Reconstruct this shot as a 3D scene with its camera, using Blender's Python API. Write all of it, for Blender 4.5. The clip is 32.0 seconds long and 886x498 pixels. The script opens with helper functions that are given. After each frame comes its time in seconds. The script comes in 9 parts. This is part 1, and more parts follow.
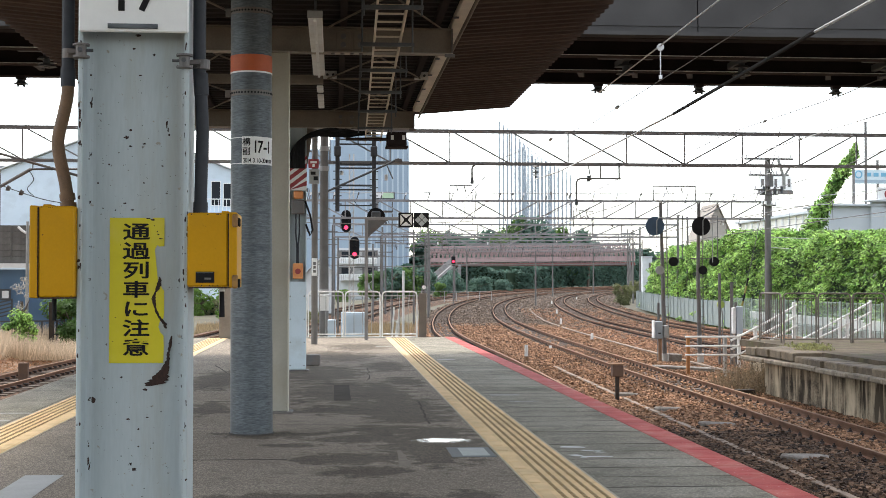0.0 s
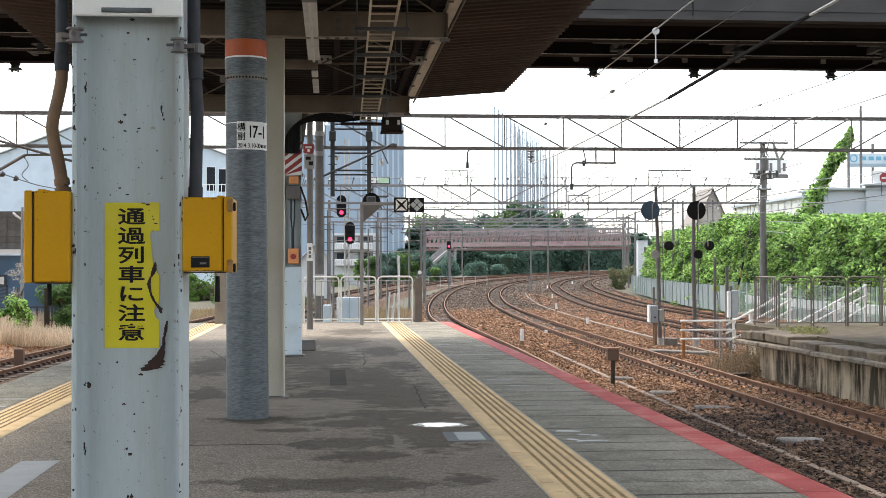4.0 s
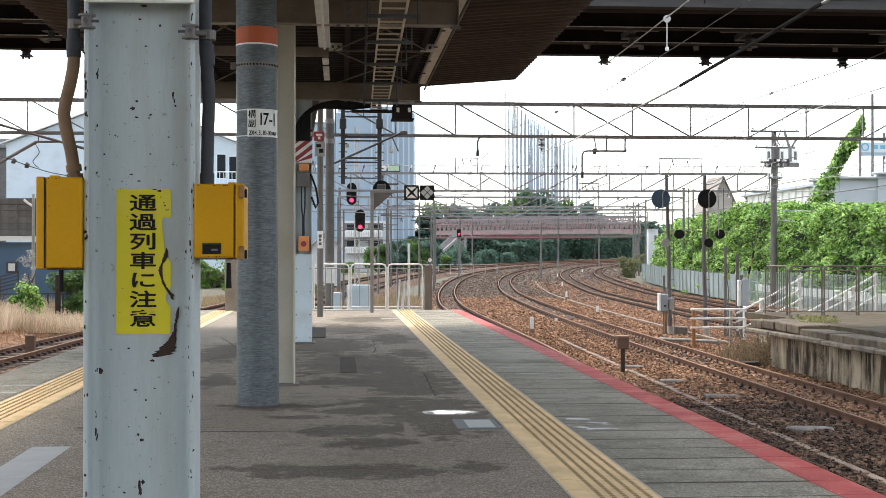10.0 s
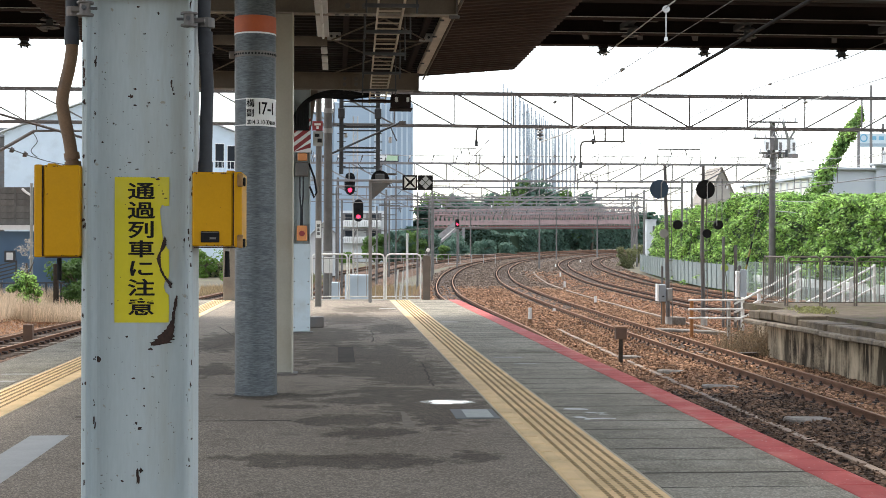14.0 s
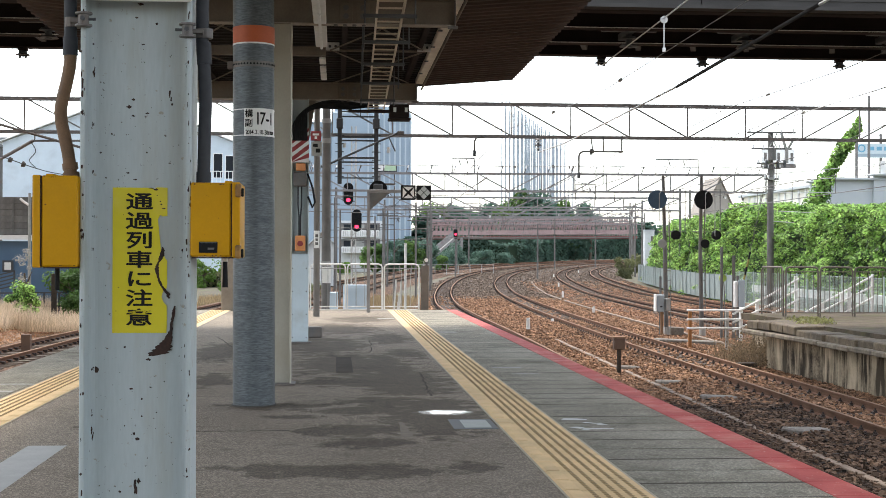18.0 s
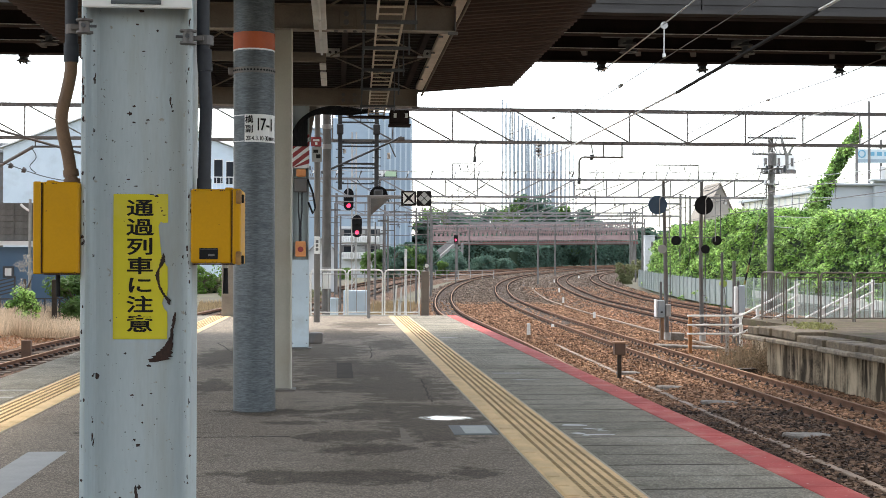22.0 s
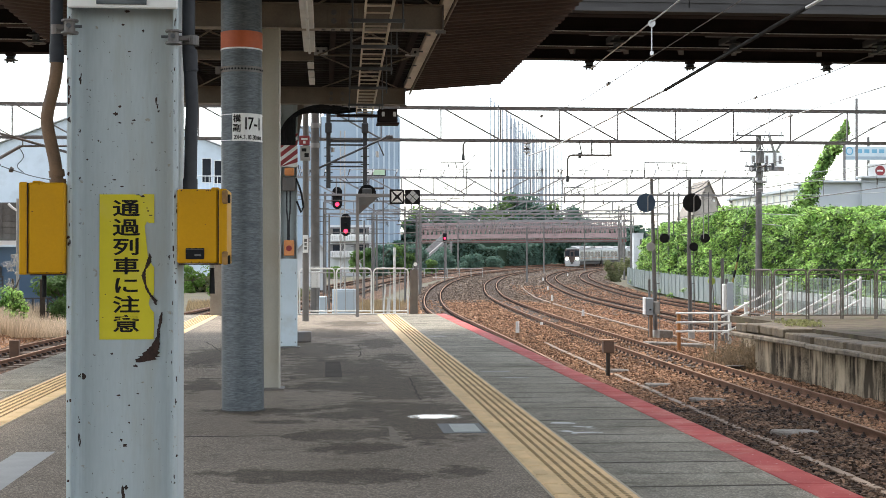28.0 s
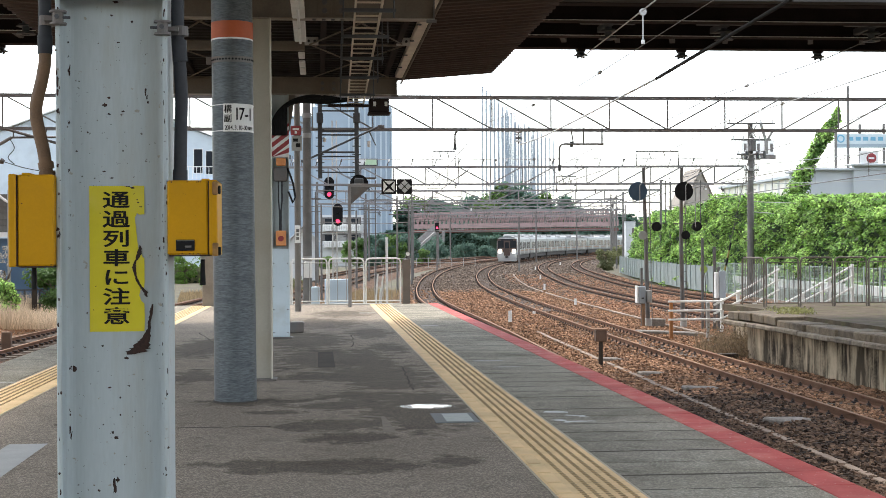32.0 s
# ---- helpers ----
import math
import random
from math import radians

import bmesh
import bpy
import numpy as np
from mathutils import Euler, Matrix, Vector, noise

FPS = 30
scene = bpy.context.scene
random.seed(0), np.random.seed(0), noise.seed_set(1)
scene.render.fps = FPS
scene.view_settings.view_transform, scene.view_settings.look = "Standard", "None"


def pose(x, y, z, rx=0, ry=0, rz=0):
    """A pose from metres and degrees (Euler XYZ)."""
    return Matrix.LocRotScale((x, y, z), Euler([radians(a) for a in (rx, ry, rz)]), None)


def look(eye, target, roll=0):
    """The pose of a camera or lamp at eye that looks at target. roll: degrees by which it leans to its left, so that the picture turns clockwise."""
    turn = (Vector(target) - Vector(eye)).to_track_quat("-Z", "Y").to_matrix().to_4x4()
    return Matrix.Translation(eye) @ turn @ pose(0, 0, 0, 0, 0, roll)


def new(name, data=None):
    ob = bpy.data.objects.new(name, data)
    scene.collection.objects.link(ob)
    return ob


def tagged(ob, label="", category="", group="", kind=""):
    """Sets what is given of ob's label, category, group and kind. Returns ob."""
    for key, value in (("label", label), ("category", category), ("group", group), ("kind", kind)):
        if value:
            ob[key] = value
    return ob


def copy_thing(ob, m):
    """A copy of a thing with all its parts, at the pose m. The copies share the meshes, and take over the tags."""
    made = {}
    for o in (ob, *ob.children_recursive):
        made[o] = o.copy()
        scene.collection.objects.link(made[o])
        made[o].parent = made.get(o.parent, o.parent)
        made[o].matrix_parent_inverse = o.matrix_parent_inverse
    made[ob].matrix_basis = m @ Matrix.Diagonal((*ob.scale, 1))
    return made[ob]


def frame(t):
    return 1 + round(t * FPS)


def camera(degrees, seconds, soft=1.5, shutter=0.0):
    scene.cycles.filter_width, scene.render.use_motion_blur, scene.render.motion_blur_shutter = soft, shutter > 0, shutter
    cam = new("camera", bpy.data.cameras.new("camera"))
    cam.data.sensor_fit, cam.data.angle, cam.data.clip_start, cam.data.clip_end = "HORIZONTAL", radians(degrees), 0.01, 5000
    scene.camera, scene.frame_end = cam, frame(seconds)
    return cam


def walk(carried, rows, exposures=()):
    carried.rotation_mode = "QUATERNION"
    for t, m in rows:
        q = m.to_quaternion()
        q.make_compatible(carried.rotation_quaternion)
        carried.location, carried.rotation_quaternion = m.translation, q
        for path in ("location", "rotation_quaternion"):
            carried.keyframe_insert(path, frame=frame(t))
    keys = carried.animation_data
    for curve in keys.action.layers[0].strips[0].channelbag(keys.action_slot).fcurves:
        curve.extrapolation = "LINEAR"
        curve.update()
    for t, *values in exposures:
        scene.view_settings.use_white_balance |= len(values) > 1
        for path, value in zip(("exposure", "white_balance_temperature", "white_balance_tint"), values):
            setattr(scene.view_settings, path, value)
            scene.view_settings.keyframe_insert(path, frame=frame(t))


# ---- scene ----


def aim(x, y, z, yaw, pitch, roll):
    """A camera pose from its place and its turn, tilt and lean in degrees."""
    return pose(x, y, z, 90 + pitch, 0, -yaw) @ pose(0, 0, 0, 0, 0, -roll)


cam = camera(35.49, 32.0, soft=0.7)
walk(cam, [
    (0, aim(0.0024, -0.0042, 1.5053, 4.479, 1.465, -0.027)),
    (0.5, aim(0.0035, -0.0039, 1.5052, 4.492, 1.430, 0.007)),
    (1, aim(0.0043, -0.0036, 1.5045, 4.515, 1.380, 0.039)),
    (1.5, aim(0.0045, -0.0036, 1.5035, 4.534, 1.258, 0.069)),
    (2, aim(0.0042, -0.0035, 1.5030, 4.566, 1.142, 0.102)),
    (2.5, aim(0.0037, -0.0029, 1.5029, 4.651, 0.933, 0.133)),
    (3, aim(0.0031, -0.0018, 1.5033, 4.690, 0.857, 0.151)),
    (3.5, aim(0.0026, -0.0014, 1.5034, 4.703, 0.863, 0.147)),
    (5.5, aim(0.0011, 0.0006, 1.5007, 4.461, 0.504, 0.028)),
    (6, aim(0.0006, 0.0005, 1.5002, 4.478, 0.344, -0.004)),
    (6.5, aim(0.0004, 0.0007, 1.5002, 4.499, 0.289, -0.036)),
    (7, aim(0.0004, 0.0010, 1.4999, 4.512, 0.295, -0.066)),
    (7.5, aim(0.0006, 0.0016, 1.4997, 4.525, 0.305, -0.085)),
    (8, aim(0.0007, 0.0018, 1.5001, 4.531, 0.363, -0.089)),
    (8.5, aim(0.0002, 0.0009, 1.5007, 4.531, 0.404, -0.079)),
    (9, aim(-0.0004, -0.0004, 1.5011, 4.486, 0.402, -0.060)),
    (9.5, aim(-0.0004, -0.0009, 1.5013, 4.363, 0.378, -0.038)),
    (10, aim(-0.0004, -0.0005, 1.5012, 4.250, 0.338, -0.022)),
    (10.5, aim(-0.0007, 0.0005, 1.5010, 4.160, 0.294, -0.014)),
    (11, aim(-0.0010, 0.0016, 1.5012, 4.111, 0.304, -0.013)),
    (11.5, aim(-0.0015, 0.0027, 1.5012, 4.094, 0.288, -0.021)),
    (12, aim(-0.0018, 0.0037, 1.5008, 4.082, 0.197, -0.040)),
    (12.5, aim(-0.0021, 0.0043, 1.4998, 4.104, 0.105, -0.069)),
    (13, aim(-0.0019, 0.0054, 1.4988, 4.179, 0.030, -0.102)),
    (13.5, aim(-0.0015, 0.0058, 1.4984, 4.254, -0.023, -0.132)),
    (14, aim(-0.0014, 0.0050, 1.4984, 4.325, -0.070, -0.155)),
    (14.5, aim(-0.0014, 0.0039, 1.4986, 4.376, -0.073, -0.170)),
    (16.5, aim(-0.0001, 0.0038, 1.5000, 4.428, 0.202, -0.190)),
    (17, aim(-0.0002, 0.0037, 1.4999, 4.421, 0.268, -0.192)),
    (17.5, aim(-0.0006, 0.0034, 1.4996, 4.411, 0.313, -0.191)),
    (18, aim(-0.0008, 0.0030, 1.4996, 4.396, 0.346, -0.186)),
    (18.5, aim(-0.0010, 0.0021, 1.4999, 4.386, 0.369, -0.180)),
    (19, aim(-0.0007, 0.0019, 1.5000, 4.367, 0.389, -0.174)),
    (19.5, aim(-0.0005, 0.0017, 1.5002, 4.357, 0.408, -0.168)),
    (20, aim(-0.0009, 0.0006, 1.5004, 4.351, 0.434, -0.163)),
    (20.5, aim(-0.0010, -0.0007, 1.5006, 4.347, 0.470, -0.160)),
    (21, aim(-0.0008, -0.0016, 1.5009, 4.352, 0.514, -0.158)),
    (21.5, aim(-0.0006, -0.0019, 1.5010, 4.364, 0.548, -0.157)),
    (22, aim(-0.0007, -0.0018, 1.5013, 4.380, 0.577, -0.153)),
    (22.5, aim(-0.0008, -0.0004, 1.5010, 4.369, 0.546, -0.148)),
    (23, aim(-0.0013, 0.0012, 1.5007, 4.354, 0.537, -0.140)),
    (23.5, aim(-0.0014, 0.0022, 1.5010, 4.351, 0.560, -0.129)),
    (24, aim(-0.0012, 0.0022, 1.5016, 4.343, 0.585, -0.117)),
    (24.5, aim(-0.0007, 0.0023, 1.5018, 4.322, 0.576, -0.104)),
    (25, aim(-0.0005, 0.0013, 1.5013, 4.348, 0.569, -0.092)),
    (25.5, aim(-0.0000, -0.0001, 1.5011, 4.394, 0.585, -0.077)),
    (27.5, aim(0.0046, -0.0075, 1.5039, 4.709, 0.614, 0.013)),
    (28, aim(0.0056, -0.0090, 1.5037, 4.839, 0.507, 0.032)),
    (28.5, aim(0.0065, -0.0096, 1.5030, 4.911, 0.395, 0.051)),
    (29, aim(0.0067, -0.0114, 1.5029, 4.947, 0.303, 0.075)),
    (29.5, aim(0.0067, -0.0127, 1.5034, 4.969, 0.211, 0.105)),
    (30, aim(0.0073, -0.0126, 1.5039, 5.014, 0.167, 0.139)),
    (30.5, aim(0.0076, -0.0120, 1.5045, 5.048, 0.106, 0.181)),
    (31, aim(0.0081, -0.0099, 1.5049, 5.098, 0.052, 0.227)),
    (31.5, aim(0.0085, -0.0064, 1.5051, 5.157, 0.034, 0.274)),
    (32, aim(0.0090, -0.0019, 1.5055, 5.155, 0.072, 0.321)),], exposures=[(0, 1.05, 6700, 9), (32, 1.05, 6700, 9)])

# ---- light: bright hazy overcast, sky all round, a soft high sun ----
SUN_EL, SUN_AZ = radians(66), radians(-30)
world = bpy.data.worlds.new("sky")
scene.world = world
world.use_nodes = True
wn = world.node_tree
sky = wn.nodes.new("ShaderNodeTexSky")
sky.sky_type = "NISHITA"
sky.sun_disc = False
sky.sun_elevation, sky.sun_rotation = SUN_EL, SUN_AZ
sky.air_density, sky.dust_density, sky.ozone_density = 1.0, 1.6, 1.0
haze = wn.nodes.new("ShaderNodeHueSaturation")
haze.inputs["Saturation"].default_value = 0.45
wn.links.new(sky.outputs[0], haze.inputs["Color"])
wn.links.new(haze.outputs[0], wn.nodes["Background"].inputs[0])
wn.nodes["Background"].inputs[1].default_value = 0.27
sun_data = bpy.data.lights.new("sun", "SUN")
sun_data.energy, sun_data.angle, sun_data.color = 1.55, radians(14), (1.0, 0.95, 0.87)
sun = new("sun", sun_data)
to_sun = Vector((math.sin(SUN_AZ) * math.cos(SUN_EL), math.cos(SUN_AZ) * math.cos(SUN_EL), math.sin(SUN_EL)))
sun.matrix_world = look(to_sun * 60, (0, 0, 0))


# ---- materials ----
def surf(name, c1, c2, size=0.5, rough=0.7, metal=0.0, bump=0.15, fine=0.02, stain=None, stain_size=1.5, stain_amount=0.5,
         stretch=(1, 1, 1), vary=0.0, island=False, spec=0.5, space="Object", emit=0.0, specks=None):
    """A surface of two colours mixed by noise at two scales, with relief, and stains of their own shape."""
    m = bpy.data.materials.new(name)
    m.use_nodes = True
    nt = m.node_tree
    N, L = nt.nodes, nt.links
    b = N["Principled BSDF"]
    if space == "World":
        src = N.new("ShaderNodeNewGeometry").outputs["Position"]
    else:
        src = N.new("ShaderNodeTexCoord").outputs["Object"]
    mp = N.new("ShaderNodeMapping")
    mp.inputs["Scale"].default_value = stretch
    L.new(src, mp.inputs[0])
    big, small = N.new("ShaderNodeTexNoise"), N.new("ShaderNodeTexNoise")
    big.inputs["Scale"].default_value, small.inputs["Scale"].default_value = 1 / size, 1 / fine
    big.inputs["Detail"].default_value, small.inputs["Detail"].default_value = 5, 3
    for n in (big, small):
        L.new(mp.outputs[0], n.inputs["Vector"])
    add = N.new("ShaderNodeMath")
    add.operation = "MULTIPLY_ADD"
    L.new(small.outputs["Fac"], add.inputs[0])
    add.inputs[1].default_value = 0.45
    sub = N.new("ShaderNodeMath")
    sub.operation = "SUBTRACT"
    L.new(big.outputs["Fac"], sub.inputs[0])
    sub.inputs[1].default_value = 0.225
    L.new(sub.outputs[0], add.inputs[2])
    ramp = N.new("ShaderNodeMapRange")
    ramp.inputs[1].default_value, ramp.inputs[2].default_value = 0.3, 0.7
    L.new(add.outputs[0], ramp.inputs[0])
    mix = N.new("ShaderNodeMix")
    mix.data_type = "RGBA"
    mix.inputs[6].default_value, mix.inputs[7].default_value = (*c1, 1), (*c2, 1)
    L.new(ramp.outputs[0], mix.inputs[0])
    colour = mix.outputs[2]
    if stain:
        sn = N.new("ShaderNodeTexNoise")
        sn.inputs["Scale"].default_value, sn.inputs["Detail"].default_value, sn.inputs["Roughness"].default_value = 1 / stain_size, 6, 0.62
        off = N.new("ShaderNodeVectorMath")
        off.inputs[1].default_value = (7.3, 1.9, 4.1)
        L.new(mp.outputs[0], off.inputs[0])
        L.new(off.outputs[0], sn.inputs["Vector"])
        sr = N.new("ShaderNodeMapRange")
        sr.inputs[1].default_value, sr.inputs[2].default_value = 0.5, 0.68
        sr.inputs[4].default_value = stain_amount
        L.new(sn.outputs["Fac"], sr.inputs[0])
        sm = N.new("ShaderNodeMix")
        sm.data_type = "RGBA"
        sm.inputs[7].default_value = (*stain, 1)
        L.new(sr.outputs[0], sm.inputs[0])
        L.new(colour, sm.inputs[6])
        colour = sm.outputs[2]
    for tint, grain, level in specks or ():
        pn = N.new("ShaderNodeTexNoise")
        pn.inputs["Scale"].default_value, pn.inputs["Detail"].default_value = 1 / grain, 4
        L.new(src, pn.inputs["Vector"])
        pr = N.new("ShaderNodeMapRange")
        pr.inputs[1].default_value, pr.inputs[2].default_value, pr.inputs[4].default_value = level, level + 0.05, 0.85
        L.new(pn.outputs["Fac"], pr.inputs[0])
        pm = N.new("ShaderNodeMix")
        pm.data_type = "RGBA"
        pm.inputs[7].default_value = (*tint, 1)
        L.new(pr.outputs[0], pm.inputs[0])
        L.new(colour, pm.inputs[6])
        colour = pm.outputs[2]
    if vary:
        rnd = N.new("ShaderNodeNewGeometry").outputs["Random Per Island"] if island else N.new("ShaderNodeObjectInfo").outputs["Random"]
        vr = N.new("ShaderNodeMapRange")
        vr.inputs[3].default_value, vr.inputs[4].default_value = 1 - vary, 1 + vary
        L.new(rnd, vr.inputs[0])
        hs = N.new("ShaderNodeHueSaturation")
        L.new(vr.outputs[0], hs.inputs["Value"])
        L.new(colour, hs.inputs["Color"])
        colour = hs.outputs[0]
    L.new(colour, b.inputs["Base Color"])
    rr = N.new("ShaderNodeMapRange")
    rr.inputs[3].default_value, rr.inputs[4].default_value = max(0.03, rough - 0.1), min(1, rough + 0.1)
    L.new(big.outputs["Fac"], rr.inputs[0])
    L.new(rr.outputs[0], b.inputs["Roughness"])
    b.inputs["Metallic"].default_value = metal
    b.inputs["Specular IOR Level"].default_value = spec
    if bump:
        bp = N.new("ShaderNodeBump")
        bp.inputs["Strength"].default_value, bp.inputs["Distance"].default_value = bump, fine * 0.5
        L.new(add.outputs[0], bp.inputs["Height"])
        L.new(bp.outputs[0], b.inputs["Normal"])
    if emit:
        b.inputs["Emission Color"].default_value = (*c1, 1)
        b.inputs["Emission Strength"].default_value = emit
    return m


def stone_bed(name, c1, c2, c3, size=0.06):
    """Loose stones: cells with their own shade, dark joints and relief, over broad patches of rust."""
    m = bpy.data.materials.new(name)
    m.use_nodes = True
    nt = m.node_tree
    N, L = nt.nodes, nt.links
    b = N["Principled BSDF"]
    g = N.new("ShaderNodeNewGeometry")
    v = N.new("ShaderNodeTexVoronoi")
    v.inputs["Scale"].default_value = 1 / size
    L.new(g.outputs["Position"], v.inputs["Vector"])
    big = N.new("ShaderNodeTexNoise")
    big.inputs["Scale"].default_value, big.inputs["Detail"].default_value = 0.25, 6
    L.new(g.outputs["Position"], big.inputs["Vector"])
    br = N.new("ShaderNodeMapRange")
    br.inputs[1].default_value, br.inputs[2].default_value = 0.38, 0.62
    L.new(big.outputs["Fac"], br.inputs[0])
    patch = N.new("ShaderNodeMix")
    patch.data_type = "RGBA"
    patch.inputs[6].default_value, patch.inputs[7].default_value = (*c1, 1), (*c2, 1)
    L.new(br.outputs[0], patch.inputs[0])
    sep = N.new("ShaderNodeSeparateColor")
    L.new(v.outputs["Color"], sep.inputs[0])
    tone = N.new("ShaderNodeMapRange")
    tone.inputs[3].default_value, tone.inputs[4].default_value = 0.2, 1.35
    L.new(sep.outputs[0], tone.inputs[0])
    hs = N.new("ShaderNodeHueSaturation")
    L.new(patch.outputs[2], hs.inputs["Color"])
    L.new(tone.outputs[0], hs.inputs["Value"])
    mid = N.new("ShaderNodeTexVoronoi")
    mid.inputs["Scale"].default_value = 1 / (size * 4)
    L.new(g.outputs["Position"], mid.inputs["Vector"])
    ms = N.new("ShaderNodeSeparateColor")
    L.new(mid.outputs["Color"], ms.inputs[0])
    both = N.new("ShaderNodeMapRange")
    both.inputs[3].default_value, both.inputs[4].default_value = 0.55, 1.45
    L.new(ms.outputs[0], both.inputs[0])
    mul = N.new("ShaderNodeMath")
    mul.operation = "MULTIPLY"
    L.new(tone.outputs[0], mul.inputs[0])
    L.new(both.outputs[0], mul.inputs[1])
    L.new(mul.outputs[0], hs.inputs["Value"])
    joint = N.new("ShaderNodeMapRange")
    joint.inputs[1].default_value, joint.inputs[2].default_value = size * 6, size * 13
    joint.inputs[3].default_value, joint.inputs[4].default_value = 0.0, 0.8
    L.new(v.outputs["Distance"], joint.inputs[0])
    dk = N.new("ShaderNodeMix")
    dk.data_type = "RGBA"
    dk.inputs[7].default_value = (*c3, 1)
    L.new(joint.outputs[0], dk.inputs[0])
    L.new(hs.outputs[0], dk.inputs[6])
    L.new(dk.outputs[2], b.inputs["Base Color"])
    b.inputs["Roughness"].default_value = 0.95
    b.inputs["Specular IOR Level"].default_value = 0.2
    bp = N.new("ShaderNodeBump")
    bp.invert = True
    bp.inputs["Strength"].default_value, bp.inputs["Distance"].default_value = 1.0, size * 0.6
    L.new(v.outputs["Distance"], bp.inputs["Height"])
    L.new(bp.outputs[0], b.inputs["Normal"])
    return m


def glow(name, c, strength):
    m = surf(name, c, c, 0.5, 0.4, bump=0)
    b = m.node_tree.nodes["Principled BSDF"]
    b.inputs["Emission Color"].default_value, b.inputs["Emission Strength"].default_value = (*c, 1), strength
    return m


RED = surf("red_edge_paint", (0.47, 0.095, 0.085), (0.36, 0.068, 0.06), 0.3, 0.8, bump=0.3, fine=0.02, stain=(0.52, 0.24, 0.2), stain_size=0.35, stain_amount=0.5, space="World", vary=0.08, spec=0.2, specks=(((0.62, 0.45, 0.40), 0.03, 0.68),))
TACTILE = surf("yellow_tactile_tile", (0.80, 0.585, 0.325), (0.69, 0.50, 0.275), 0.3, 0.8, bump=0.2, fine=0.015, spec=0.2, stain=(0.47, 0.34, 0.18), stain_size=0.5, space="World", vary=0.06)
STUD = surf("dark_tactile_stud", (0.22, 0.15, 0.07), (0.33, 0.22, 0.10), 0.1, 0.8, space="World")
STRIP_EDGE = surf("pale_strip_edging", (0.50, 0.42, 0.30), (0.38, 0.32, 0.24), 0.2, 0.8, space="World")
CONC = surf("weathered_concrete", (0.26, 0.25, 0.22), (0.40, 0.38, 0.34), 0.6, 0.9, bump=0.5, fine=0.03, stain=(0.10, 0.085, 0.065), stain_size=0.8, stain_amount=0.85, stretch=(1, 1, 0.25), space="World")
PALE_CONC = surf("pale_concrete", (0.42, 0.41, 0.38), (0.52, 0.50, 0.46), 0.4, 0.85, stain=(0.2, 0.19, 0.17), stain_size=0.6)
COPING = surf("lichen_coping", (0.056, 0.040, 0.025), (0.15, 0.112, 0.07), 0.25, 0.95, bump=0.6, fine=0.04, stain=(0.20, 0.165, 0.115), stain_size=0.5, stain_amount=0.5, space="World", vary=0.18)


LEDGE = surf("pale_worn_ledge", (0.11, 0.086, 0.06), (0.27, 0.22, 0.16), 0.2, 0.95, bump=0.6, fine=0.03, stain=(0.06, 0.05, 0.04), stain_size=0.35, stain_amount=0.85, space="World", vary=0.15)


def streaked(name, dark, pale, across=0.4, space="World"):
    """A wall with long vertical runs of pale lime and dark grime."""
    m = surf(name, dark, tuple(0.5 * q for q in pale), across, 0.95, bump=0.5, fine=0.05, space=space, spec=0.15)
    nt = m.node_tree
    N, L = nt.nodes, nt.links
    b = N["Principled BSDF"]
    col = b.inputs["Base Color"].links[0].from_socket
    pos = N.new("ShaderNodeNewGeometry").outputs["Position"]
    for k, (scale, lo, hi, tint, amount) in enumerate(((1.0, 0.40, 0.60, pale, 0.8), (2.6, 0.47, 0.60, dark, 0.9), (6.0, 0.55, 0.68, pale, 0.6))):
        mp = N.new("ShaderNodeMapping")
        mp.inputs["Location"].default_value = (3.1 * k, 1.7 * k, 0.4 * k)
        mp.inputs["Scale"].default_value = (scale / across * 0.5, scale / across * 0.5, 0.75)
        L.new(pos, mp.inputs[0])
        n = N.new("ShaderNodeTexNoise")
        n.inputs["Scale"].default_value, n.inputs["Detail"].default_value = 1.0, 4
        L.new(mp.outputs[0], n.inputs["Vector"])
        r = N.new("ShaderNodeMapRange")
        r.inputs[1].default_value, r.inputs[2].default_value, r.inputs[4].default_value = lo, hi, amount
        L.new(n.outputs["Fac"], r.inputs[0])
        x = N.new("ShaderNodeMix")
        x.data_type = "RGBA"
        x.inputs[7].default_value = (*tint, 1)
        L.new(r.outputs[0], x.inputs[0])
        L.new(col, x.inputs[6])
        col = x.outputs[2]
    L.new(col, b.inputs["Base Color"])
    return m


OLD_WALL = streaked("streaked_old_wall", (0.032, 0.024, 0.016), (0.62, 0.50, 0.35))
JOINT = surf("dark_open_joint", (0.08, 0.072, 0.06), (0.125, 0.113, 0.095), 0.2, 1.0, bump=0, spec=0.0)


